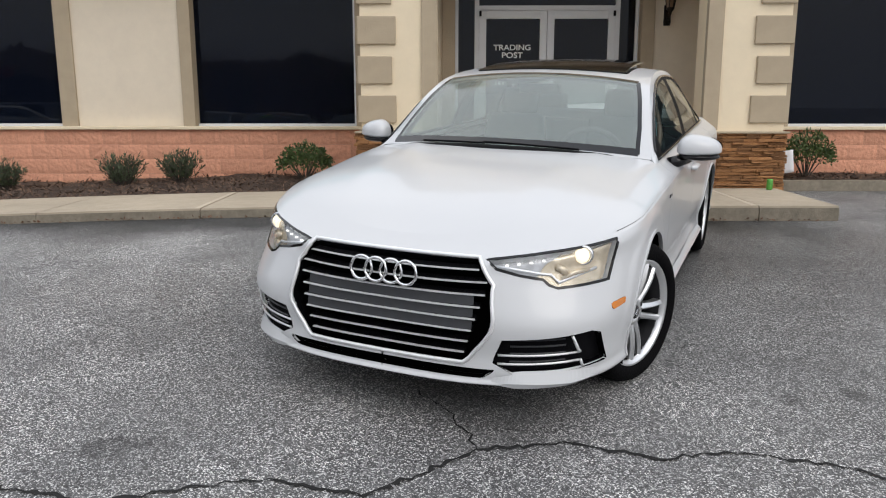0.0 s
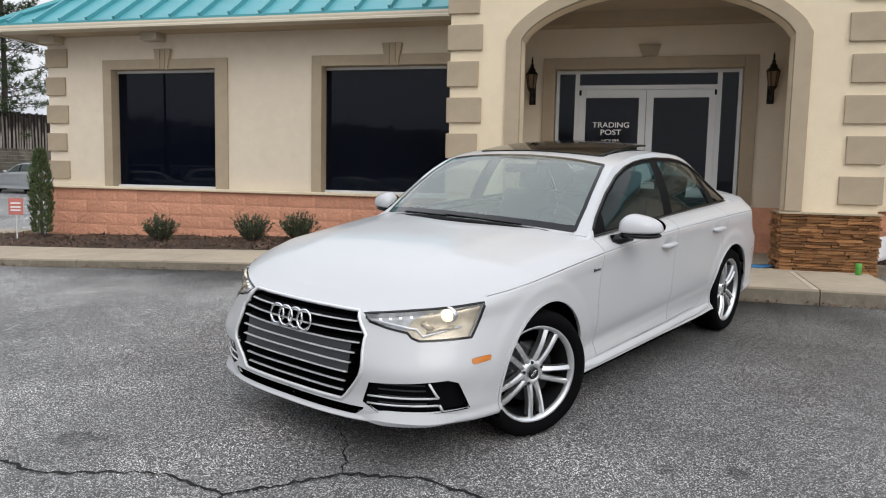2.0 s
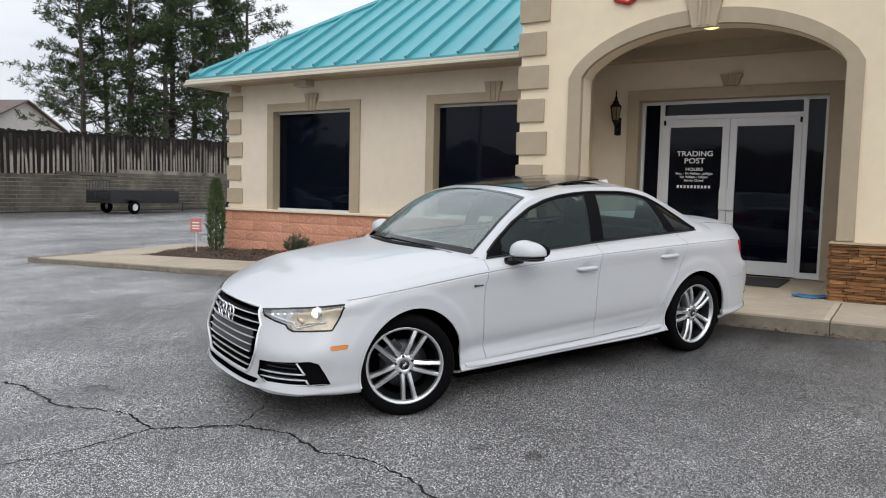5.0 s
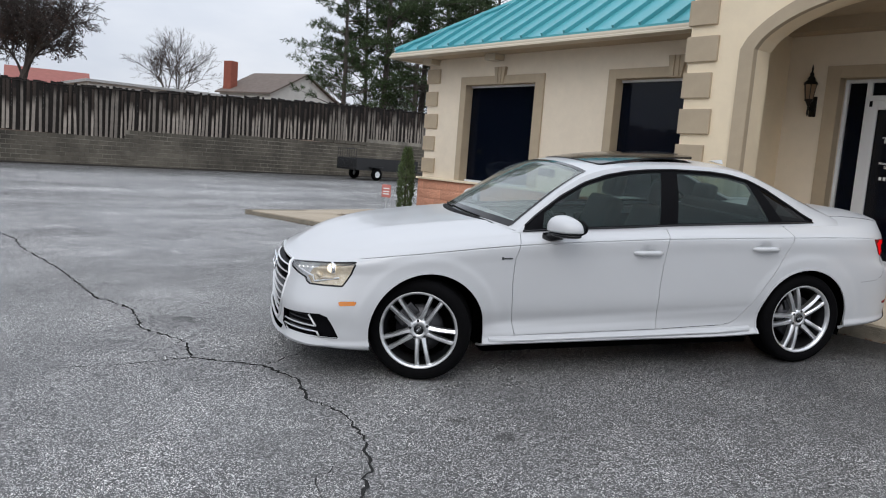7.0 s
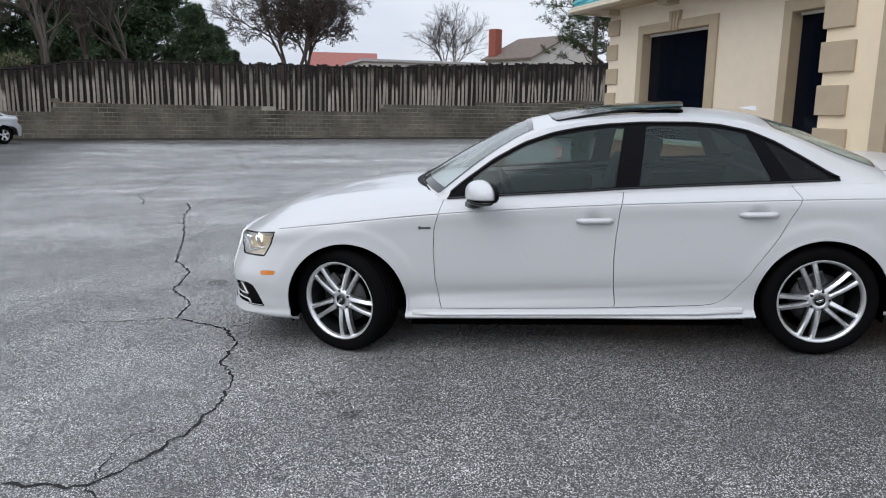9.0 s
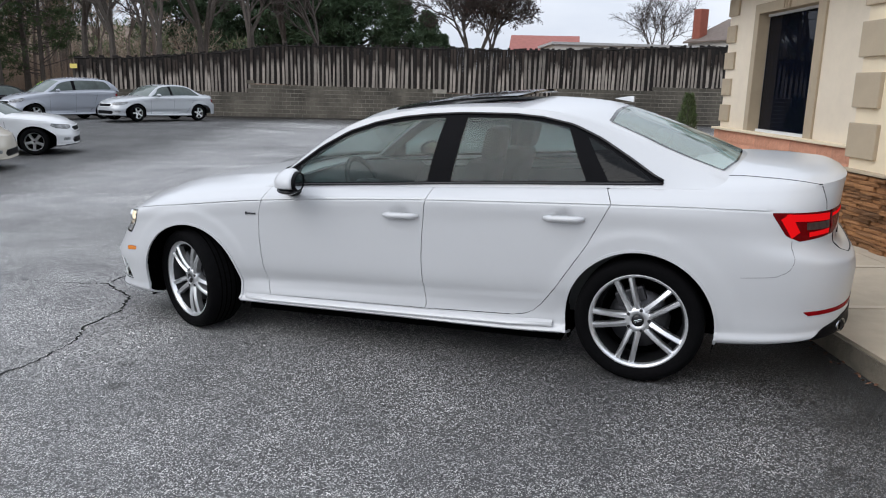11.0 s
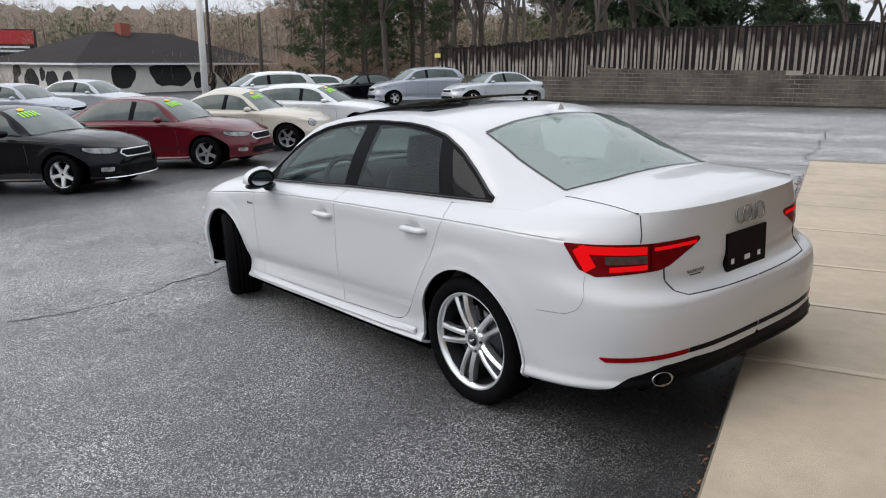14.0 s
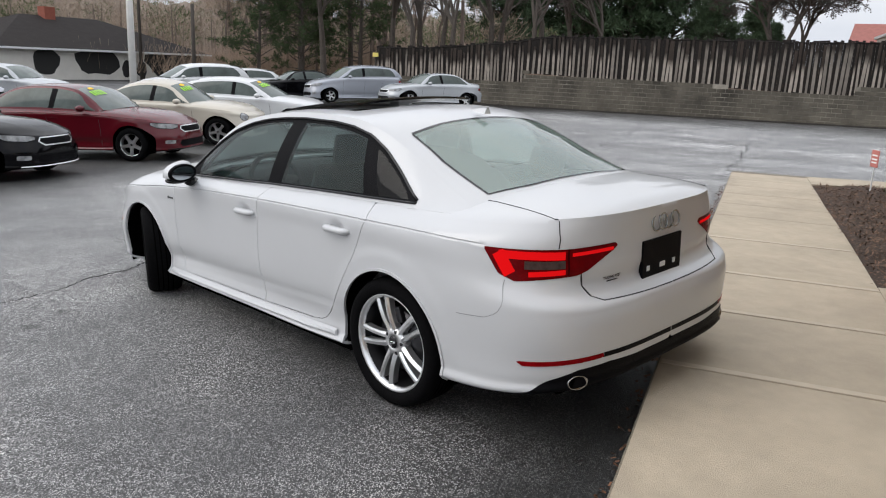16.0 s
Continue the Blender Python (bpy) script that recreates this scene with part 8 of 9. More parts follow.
def parked_car(name, kind, paint, hub, heading, side, label, sticker=False, glass=None):
    global RAILS, UX_B, UC, UT
    RAILS, UX_B, UC, UT, hz, bz = shaped(kind)
    COLS.clear()
    glass = glass or M_PGLASS
    h = radians(heading)
    ox = hub[0] - (1.41 * math.cos(h) - side * .78 * math.sin(h))
    oy = hub[1] - (1.41 * math.sin(h) + side * .78 * math.cos(h))
    gz = ground_z(ox, oy)
    nrm = Vector((ground_z(ox - .5, oy) - ground_z(ox + .5, oy), ground_z(ox, oy - .5) - ground_z(ox, oy + .5), 1)).normalized()
    fwd = Vector((math.cos(h), math.sin(h), 0))
    lft = nrm.cross(fwd).normalized()
    fwd = lft.cross(nrm)
    m = Matrix(((fwd.x, lft.x, nrm.x, ox), (fwd.y, lft.y, nrm.y, oy), (fwd.z, lft.z, nrm.z, gz), (0, 0, 0, 1)))
    ob = empty(name, m, label, "car", "parked cars")
    zk = 1.0 if kind not in ("van", "suv") else (1.18 if kind == "van" else 1.12)
    f = lambda pts: [(a_front(y, z * zk), z * zk) for y, z in pts]
    g = lambda pts: [(a_rear(y, z * zk), z * zk) for y, z in pts]
    reg = {"af": arc_poly(1.41, .325, .37, 40), "ar": arc_poly(-1.41, .325, .37, 40),
           "lamp": f([(.45, .690), (.62, .715), (.84, .745), (.845, .70), (.80, .640), (.60, .612), (.47, .635)]),
           "grille": f([(.38, .665), (.43, .61), (.34, .545)]) + [(AEND + .2, .545 * zk), (AEND + .2, .665 * zk)],
           "intake": f([(.46, .40), (.52, .33), (.46, .27)]) + [(AEND + .2, .27 * zk), (AEND + .2, .40 * zk)],
           "fog": f([(.60, .40), (.78, .41), (.77, .34), (.62, .33)]),
           "tail": g([(.84, .88), (.55, .87), (.60, .77), (.85, .76)])}
    if kind == "beetle":
        reg["lamp"] = [(a_front(.66, .66) + .115 * math.cos(t), .665 + .085 * math.sin(t)) for t in np.linspace(0, 2 * math.pi, 25)[:-1]]
        reg["grille"] = f([(.30, .43), (.32, .42), (.30, .41)]) + [(AEND + .2, .41), (AEND + .2, .43)]
    gr2 = []
    n, sub_ = 150, 4
    for i in range(n + 1):
        a = AREAR + (AEND - AREAR) * i / n
        zs = col(a)[2]
        gg = []
        for rr in range(NRAIL - 1):
            for k in range(sub_):
                gg.append((a, zs[rr] + (zs[rr + 1] - zs[rr]) * k / sub_))
        gr2.append(gg + [(a, zs[-1])])
    pc = cut(gr2, skin, reg, .0)
    pts, faces = pc[""]
    for d in (top_patch(.72, AEND + 1, [q[0][0] for q in gr2], hz, 3.0), top_patch(AREAR - 1, -1.46, [q[0][0] for q in gr2], bz, 3.0)):
        n0 = len(pts)
        pts, faces = pts + d[0], faces + [tuple(v + n0 for v in q[::-1]) for q in d[1]]
    shell("body", (pts, faces), paint, ob, "", True, 0)
    for key, nm, mt in (("lamp", "headlight", M_PLAMP), ("tail", "taillight", M_REDLENS), ("fog", "fog_lamp", M_PLAMP)):
        for s in (1, -1):
            p, q = pc[key]
            if s < 0:
                p, q = [(x, -y, z) for x, y, z in p], [w[::-1] for w in q]
            shell(nm, (p, q), mt, ob, "", False, 0)
    if "grille" in pc:
        shell("grille", pc["grille"], M_BLACK, ob, "", True, 0)
    if "intake" in pc:
        shell("intake", pc["intake"], M_BLACK, ob, "", True, 0)
    if kind != "beetle":
        ribbon("grille_surround", densify([(AEND - 1e-4, reg["grille"][-1][1])] + reg["grille"][:3] + [(AEND - 1e-4, reg["grille"][3][1])], .03), skin, .018, M_SILVER, ob, "", .006)
        ribbon("bumper_lip", densify([(a_front(.74, .235), .235), (a_front(.4, .228), .228), (AEND - 1e-4, .226)], .04), skin, .016, M_SILVER if paint is P_BLACK else M_BLACK, ob, "", .004)
    for nm_, key in (("lamp_seal", "lamp"),):
        ribbon(nm_, densify(reg[key], .03, True), skin, .012, M_BLACK, ob, "", .002, True, True)
    n = 60
    sg = [[(9 * i / n, j / 12) for j in range(13)] for i in range(n + 1)]
    side_poly = [(.55, .16), (2, .90), (4.5, .90), (6.6, .88), (7.75, .30), (7.7, .10), (4, .09), (1, .09)]
    post = [(3.72, .9), (4.02, .9), (4.02, .08), (3.72, .08)]
    ca = cut(sg, cab_side, {"post": post, "glass": side_poly}, 0.0)
    cb = cut(sg, cab_top, {"ws": [(.05, .08), (2.75, .10), (2.8, 1.3), (.0, 1.3)], "rw": [(6.3, .16), (6.25, 1.3), (8.9, 1.3), (8.8, .16)]}, 0.0)
    pts, faces = ca[""]
    n0 = len(pts)
    shell("roof", (pts + cb[""][0], faces + [tuple(v + n0 for v in q) for q in cb[""][1]]), paint, ob, "", True, 0)
    for s in (1, -1):
        for key, nm, mt in (("glass", "side_window", glass), ("post", "door_post", M_BLACK)):
            p, q = ca[key]
            if s < 0:
                p, q = [(x, -y, z) for x, y, z in p], [w[::-1] for w in q]
            shell(nm, (p, q), mt, ob, "", False, 0)
        bm = bmesh.new()
        bmesh.ops.create_uvsphere(bm, u_segments=12, v_segments=8, radius=1)
        zb = cab_b(1)[2]
        for v in bm.verts:
            v.co = (.50 + .09 * v.co.x, s * (.97 + .10 * v.co.y), zb + .06 + .065 * v.co.z)
        part("door_mirror", bm, paint, ob, "", True)
        for xd in (-.02, -.95):
            zz = zb - .12
            part("handle", boxed(xd - .2, xd, s * skin(xd, zz)[1] - .012, s * skin(xd, zz)[1] + .012, zz - .012, zz + .012, .004), paint, ob)
        for path in ([(.82, .30), (.83, .6), (.80, .9 * zk)], [(-.22, .30), (-.22, .6), (-.27, .92 * zk)], [(-.80, .31), (-1.02, .6), (-1.2, .9 * zk)]):
            rb_ = ribbon("door_seam", densify(path, .08), skin, .008, M_SEAM, ob, "", .001, False)
            if s < 0:
                for v in rb_.data.vertices:
                    v.co.y *= -1
    w_ = shell("windshield", cb["ws"], M_PGLASS2, ob, "", True, 0)
    shell("rear_window", cb["rw"], glass, ob, "", True, 0)
    if sticker:
        for mt, u0, s0, s1, wd, nm in ((M_STICKY, 2.12, .44, .66, .15, "sticker"), (M_STICKG, 1.42, .30, .82, .20, "price_mark")):
            nk_ = 9
            P_ = [Vector(cab_top(u0 + (.10 * (2 * k / nk_ - 1) ** 2 if nm == "sticker" else .0), s0 + (s1 - s0) * k / nk_)) for k in range(nk_ + 1)]
            Q_ = [Vector(cab_top(u0 + wd * 2.8 - (.10 * (2 * k / nk_ - 1) ** 2 if nm == "sticker" else .0), s0 + (s1 - s0) * k / nk_)) for k in range(nk_ + 1)]
            vv, ff = [], []
            for a, b in zip(P_, Q_):
                vv += [(a.x + .008, -a.y, a.z + .01), (b.x + .008, -b.y, b.z + .01)]
            for k in range(nk_):
                if nm == "price_mark" and k % 2:
                    continue
                ff.append((2 * k, 2 * k + 1, 2 * k + 3, 2 * k + 2))
            mesh_part(nm, vv, ff, mt, w_)
    ub_ = bmesh.new()
    box(ub_, -2.0, 1.95, -.62, .62, .2, .55)
    part("underbody", ub_, M_DARK, ob)
    for x in (1.41, -1.41):
        for s in (1, -1):
            b = lathe(bmesh.new(), [(.372, .85), (.378, .5), (.02, .49)], 30)
            bmesh.ops.scale(b, vec=(1, s, 1), verts=b.verts)
            bmesh.ops.translate(b, vec=(x, 0, .325), verts=b.verts)
            for v in [v for v in b.verts if v.co.z < .14]:
                v.co.z = .14
            part("wheel_well", b, M_DARK, ob)
            e = new("wheel")
            e.parent = ob
            e.matrix_basis = Matrix.Translation((x, s * .79, .322)) @ (Matrix.Identity(4) if s > 0 else Matrix.Rotation(math.pi, 4, "Z")) @ Matrix.Rotation(radians(31 * (x + s)), 4, "Y")
            for nm, me in (("tyre", me_tyre), ("rim", me_rim), ("backplate", me_back)):
                o = new(nm, me)
                o.parent = e
    RAILS, UX_B, UC, UT = BASE[:4]
    COLS.clear()
    return ob


def paint(name, c, metal=0.0):
    return mat(name, c, 0.18, metal, coat=0.3, spec=0.3, var=.04, vscale=2)


P_BLACK, P_RED = mat("black_metallic_paint", (.003, .003, .004), .10, coat=.03, spec=.16), paint("dark_red_paint", (.090, .005, .010))
P_BEIGE, P_WHITE = paint("beige_paint", (.50, .46, .39)), paint("pale_silver_paint", (.60, .61, .62))
P_SILVER, P_GREY = paint("silver_paint", (.44, .46, .48), .2), paint("grey_silver_paint", (.34, .36, .40), .2)
ROW = 106
parked_car("black_sedan", "sedan", P_BLACK, (-3.5, -8.58), ROW, -1, "black sedan with a green price mark on its windshield", True)
parked_car("red_sedan", "sedan", P_RED, (-6.73, -8.61), ROW, -1, "dark red car with a green price mark on its windshield", True)
parked_car("beige_beetle", "beetle", P_BEIGE, (-10.0, -9.19), ROW, -1, "beige round-roofed small car with a green price mark", True)
parked_car("pale_hatchback", "hatch", P_WHITE, (-13.5, -9.5), ROW, -1, "pale silver hatchback parked in the row", True)
parked_car("silver_van", "van", P_GREY, (-25.6, -15.5), -38, 1, "silver-grey minivan parked by the fence", True)
parked_car("silver_sedan", "sedan", P_SILVER, (-25.1, -11.35), -37, 1, "silver sedan parked by the block wall")
parked_car("dark_sedan", "sedan", P_BLACK, (-26.7, -19.3), -38, 1, "dark sedan parked beside the minivan")
parked_car("white_hatchback", "hatch", P_WHITE, (-25.4, -21.9), -38, 1, "white hatchback parked beside the dark sedan")
parked_car("white_suv", "suv", P_WHITE, (-19.4, -19.6), -36, 1, "white sport utility vehicle in the back row")
for x, y, k, p, lb in ((-8.8, -21.0, "sedan", P_WHITE, "white sedan in the back row of parked cars"), (-12.0, -21.0, "sedan", P_GREY, "grey sedan in the back row of parked cars"),
                       (-15.2, -21.4, "sedan", P_SILVER, "silver sedan in the back row of parked cars"), (-5.6, -21.0, "hatch", P_WHITE, "white hatchback in the back row of parked cars"),
                       (-2.4, -21.2, "sedan", P_RED, "red sedan in the back row of parked cars"), (-11.0, -28.0, "sedan", P_WHITE, "white sedan parked near the far building"), (-15.0, -28.5, "sedan", P_GREY, "grey sedan parked near the far building")):
    parked_car("parked_car", k, p, (x, y), ROW, -1, lb)
# a silver car behind the shop corner
parked_car("silver_hatchback", "hatch", P_SILVER, (-29.0, 23.5), 170, 1, "silver hatchback parked beyond the corner of the shop")

# ---- cracks in the asphalt ----
M_CRACK = mat("crack_shadow", (.010, .010, .010), .95, var=.3)
M_OLDCRACK = mat("filled_crack", (.06, .06, .06), .95, var=.4)


def crack(pts, w, seed, name="asphalt_crack"):
    r = random.Random(seed)
    fine = []
    for (x0, y0), (x1, y1) in zip(pts, pts[1:]):
        k = max(2, int(math.hypot(x1 - x0, y1 - y0) / .035))
        for i in range(k):
            t = i / k
            fine.append((x0 + (x1 - x0) * t + r.uniform(-.016, .016), y0 + (y1 - y0) * t + r.uniform(-.016, .016) + 9 * max(0, w - .02) * noise.noise(Vector((x0 + (x1 - x0) * t, seed, 0)) * 1.3)))
    fine.append(pts[-1])
    vs, fs = [], []
    for i, (x, y) in enumerate(fine):
        dx, dy = fine[min(i + 1, len(fine) - 1)][0] - fine[max(i - 1, 0)][0], fine[min(i + 1, len(fine) - 1)][1] - fine[max(i - 1, 0)][1]
        l = math.hypot(dx, dy) or 1
        ww = w * r.uniform(.25, 1.25) * (1 if 0 < i < len(fine) - 1 else .1)
        for s in (-1, 1):
            px, py = x - s * dy / l * ww / 2, y + s * dx / l * ww / 2
            vs.append((px, py, ground_z(px, py) + .0045 + .004 * noise.noise(Vector((px * .7, py * .7, 0)))))
    for i in range(len(fine) - 1):
        fs.append((2 * i, 2 * i + 1, 2 * i + 3, 2 * i + 2))
    return tagged(link_mesh(name, vs, fs, M_CRACK), "dark jagged crack in the asphalt", "crack", kind="structure")


crack([(-2.9, -2.71), (-2.42, -2.62), (-1.79, -2.75), (-1.3, -2.6), (-.9, -2.69), (-.51, -2.36), (-.15, -2.30), (.13, -2.40), (.47, -2.34), (.77, -2.42), (1.07, -2.56), (1.33, -2.78), (1.5, -2.99), (1.34, -3.34)], .020, 1)
crack([(-8.1, -2.755), (-7.2, -2.70), (-6.44, -2.77), (-4.6, -2.72), (-2.95, -2.76), (-2.9, -2.71)], .020, 2)
crack([(-.9, -2.69), (-1.0, -3.13), (-1.16, -3.52)], .010, 3)
crack([(-.51, -2.36), (-.63, -2.05), (-.8, -1.82)], .009, 4)
crack([(1.5, -2.99), (1.06, -2.85), (.98, -2.7)], .008, 5)
crack([(1.5, -2.99), (1.9, -2.8), (2.6, -2.95)], .012, 6)
crack([(-8.2, -3.43), (-9.0, -3.48), (-9.83, -3.66), (-10.7, -3.40), (-11.8, -3.30), (-13.0, -3.22), (-14.2, -3.09)], .026, 7)
crack([(-16.1, -1.35), (-18.3, -1.39), (-25.5, -1.46)], .034, 8).data.materials[0] = M_OLDCRACK
crack([(-11.9, 1.95), (-15.0, 2.2), (-21.0, 2.3)], .034, 9).data.materials[0] = M_OLDCRACK

# ---- shop details ----
# blocks of the base course
blocks = []
rb = random.Random(3)
for k in range(4):
    vs, fs = [], []
    nx_, nz_ = 8, 5
    for i in range(nx_ + 1):
        for j in range(nz_ + 1):
            e = .35 if j in (0, nz_) else 1
            vs.append((.1985 * (2 * i / nx_ - 1), -e * (.008 + (.006 if 0 < i < nx_ else .002) * rb.random()), .0975 * (2 * j / nz_ - 1)))
    for i in range(nx_):
        for j in range(nz_):
            q = i * (nz_ + 1) + j
            fs.append((q, q + nz_ + 1, q + nz_ + 2, q + 1))
    k0 = len(vs)
    vs += [(.1985 * a, .05, .0975 * b) for a, b in ((-1, -1), (1, -1), (1, 1), (-1, 1))]
    c = [0, nx_ * (nz_ + 1), nx_ * (nz_ + 1) + nz_, nz_]
    fs += [(k0, k0 + 1, c[1], c[0]), (k0 + 2, k0 + 3, c[3], c[2]), (k0 + 1, k0 + 2, c[2], c[1]), (k0 + 3, k0, c[0], c[3])]
    me = bpy.data.meshes.new("block")
    me.from_pydata(vs, [], fs)
    me.update()
    me.materials.append(M_BLOCK)
    blocks.append(me)
for x0, x1 in ((-9.22, -1.67), (3.13, 8.0)):
    for c_ in range(4):
        z = .752 - .2 * c_
        x = x0 + (.2 if c_ % 2 == 0 else .0)
        if c_ % 2 == 0:
            q = new("block", blocks[c_ % 4])
            q.parent = B0
            q.matrix_basis = Matrix.Translation((x0 + .098, 5.335, z)) @ Matrix.Diagonal((.48, 1, 1, 1))
        while x + .2 < x1:
            q = new("block", blocks[rb.randrange(4)])
            q.parent = B0
            w = min(.4, x1 - x)
            q.matrix_basis = Matrix.Translation((x + w / 2, 5.335, z)) @ Matrix.Diagonal((w / .4, 1, 1 if rb.random() < .5 else -1, 1))
            x += w

# ledge stone on the pillar feet
M_STONE = mat("stacked_ledge_stone", (.46, .225, .085), .85, var=.5, vscale=9, color2=(.20, .09, .04), bump=.7, bscale=30, objvar=.45)
stones = []
for k in range(5):
    bm = boxed(-.5, .5, -.5, .5, -.5, .5)
    bmesh.ops.subdivide_edges(bm, edges=bm.edges[:], cuts=1, use_grid_fill=True)
    for v in bm.verts:
        v.co += Vector((rb.uniform(-.03, .03), rb.uniform(-.10, .10), rb.uniform(-.08, .08)))
    me = bpy.data.meshes.new("stone")
    bm.to_mesh(me)
    bm.free()
    me.materials.append(M_STONE)
    stones.append(me)


def stone_face(ob, a0, a1, fixed, along, z0, z1, seed):
    r = random.Random(seed)
    z = z0
    while z < z1 - .02:
        h = min(r.uniform(.026, .046), z1 - z)
        a = a0
        while a < a1 - .01:
            l = min(r.uniform(.09, .30), a1 - a)
            if a1 - (a + l) < .06:
                l = a1 - a
            d = r.uniform(.05, .085)
            q = new("stone", stones[r.randrange(5)])
            q.parent = ob
            if along == "x":
                q.matrix_basis = Matrix.Translation((a + l / 2, fixed + .04 - d / 2, z + h / 2)) @ Matrix.Diagonal((l - .006, d, h - .005, 1))
            else:
                s = -1 if along == "y-" else 1
                q.matrix_basis = Matrix.Translation((fixed - s * .04 + s * d / 2, a + l / 2, z + h / 2)) @ Matrix.Rotation(math.pi / 2, 4, "Z") @ Matrix.Diagonal((l - .006, d, h - .005, 1))
            a += l
        z += h


for x0, x1, sd in ((2.16, 3.13, 1), (-1.70, -.74, 2)):
    st = empty("stone_pillar_foot", pose(0, 0, 0), "brown stacked ledge-stone foot of the entrance pillar", "pillar", kind="structure")
    part("core", boxed(x0 + .03, x1 - .03, 3.62, 4.10, .15, .86), M_DARK, st)
    stone_face(st, x0, x1, 3.60, "x", .20, .865, sd)
    stone_face(st, 3.60, 4.12, x0, "y-", .20, .865, sd + 10)
    stone_face(st, 3.60, 4.12, x1, "y+", .20, .865, sd + 20)
    part("cap", boxed(x0 - .03, x1 + .03, 3.55, 4.14, .865, .885, .004), M_TAUPE, st)

# wall lanterns
M_BRONZE = mat("dark_bronze", (.022, .017, .014), .45, .7, var=.3, vscale=20)
M_AMBERGLASS = mat("dim_lantern_glass", (.22, .15, .10), .15, coat=1.0)
for k, x in enumerate((-.91, 2.22)):
    lan = empty("wall_lantern", pose(x, 5.28, 2.22), "dark bronze wall lantern with seeded glass", "wall lantern", "lanterns beside the door")
    bm = lathe(bmesh.new(), [(.004, .0), (.014, .02), (.010, .10), (.016, .13), (.03, .17), (.055, .20), (.05, .215)], 12, "z")
    part("tail", bm, M_BRONZE, lan, "", True)
    bm = lathe(bmesh.new(), [(.048, .215), (.075, .40), (.07, .402)], 6, "z")
    part("glass", bm, M_AMBERGLASS, lan, "dim glass")
    cage = bmesh.new()
    for j in range(6):
        t = 2 * math.pi * j / 6
        tube(cage, [(.05 * math.cos(t), .05 * math.sin(t), .21), (.078 * math.cos(t), .078 * math.sin(t), .405)], .006, 4)
    part("cage", cage, M_BRONZE, lan)
    bm = lathe(bmesh.new(), [(.088, .40), (.082, .42), (.045, .46), (.05, .475), (.02, .51), (.028, .53), (.010, .56), (.014, .60), (.004, .65)], 12, "z")
    part("roof", bm, M_BRONZE, lan, "", True)
    arm = bmesh.new()
    tube(arm, [(0, .14, .10), (0, .07, .06), (0, 0, .14)], .012, 6)
    part("arm", arm, M_BRONZE, lan, "", True)
    part("back_plate", boxed(-.045, .045, .125, .14, .0, .26, .01), M_BRONZE, lan)

# lettering on the door
M_LETTER = mat("white_lettering", (.8, .8, .78), .6)


def lettering(text, x, z, size, wide=1.0, bold=.0):
    cu = bpy.data.curves.new("lettering", "FONT")
    cu.body, cu.size, cu.align_x = text, size, "CENTER"
    cu.offset = bold
    tmp = bpy.data.objects.new("lettering_curve", cu)
    me = bpy.data.meshes.new_from_object(tmp)
    bpy.data.objects.remove(tmp)
    me.materials.append(M_LETTER)
    o = new("lettering", me)
    o.parent = DO
    o.matrix_basis = Matrix.Translation((x, 5.5665, z)) @ Matrix.Rotation(math.pi / 2, 4, "X") @ Matrix.Diagonal((wide, 1, 1, 1))
    o["label"] = "white lettering"
    return o


TX = .183
lettering("TRADING", TX, 1.917, .103, 1.13, .0015)
lettering("POST", TX, 1.816, .103, 1.18, .0015)
lettering("HOURS", TX, 1.708, .064, 1.15, .001)
lettering("Mon. - Fri. 9:00am - 6:00pm", TX, 1.652, .050, .92, .0008)
lettering("Sat. 9:00am - 5:00pm", TX, 1.604, .050, .92, .0008)
lettering("Sunday Closed", TX, 1.556, .050, .92, .0008)
for k in range(10):
    x = TX - .218 + .0485 * k
    part("white_bar", boxed(x - .015, x + .015, 5.5655, 5.568, 1.460, 1.500), M_LETTER, DO)
# red painted script above the arch, cut short by the eave line
M_REDSIGN = mat("red_sign_paint", (.45, .02, .015), .5)
sg = empty("script_sign", pose(0, 0, 0), "red script sign fixed above the arch", "sign")
bm = bmesh.new()
tube(bm, [(-.40, 3.625, 3.74), (-.22, 3.622, 3.68), (-.05, 3.622, 3.78), (.02, 3.622, 3.95), (-.12, 3.622, 4.05), (-.2, 3.622, 3.9), (.05, 3.622, 3.72)], .028, 6)
part("stroke", bm, M_REDSIGN, sg, "", True)
bm = bmesh.new()
tube(bm, [(.08, 3.622, 3.73), (.14, 3.622, 3.85), (.17, 3.622, 3.70), (.26, 3.622, 3.84), (.30, 3.622, 3.74)], .024, 6)
part("stroke", bm, M_REDSIGN, sg, "", True)
# lamp in the arch
lp = empty("arch_downlight", pose(.73, 3.82, 3.335), "small lit recessed lamp under the arch", "lamp")
part("ring", lathe(bmesh.new(), [(.085, -.004), (.10, -.012), (.105, .01)], 20, "z"), M_WHITEFRAME, lp, "", True)
part("bulb", lathe(bmesh.new(), [(.0, -.02), (.05, -.014), (.085, .0)], 20, "z"), mat("lit_bulb", (.9, .8, .4), .4, emit=(1.0, .80, .28), estr=1.3), lp, "glowing yellow lamp", True)
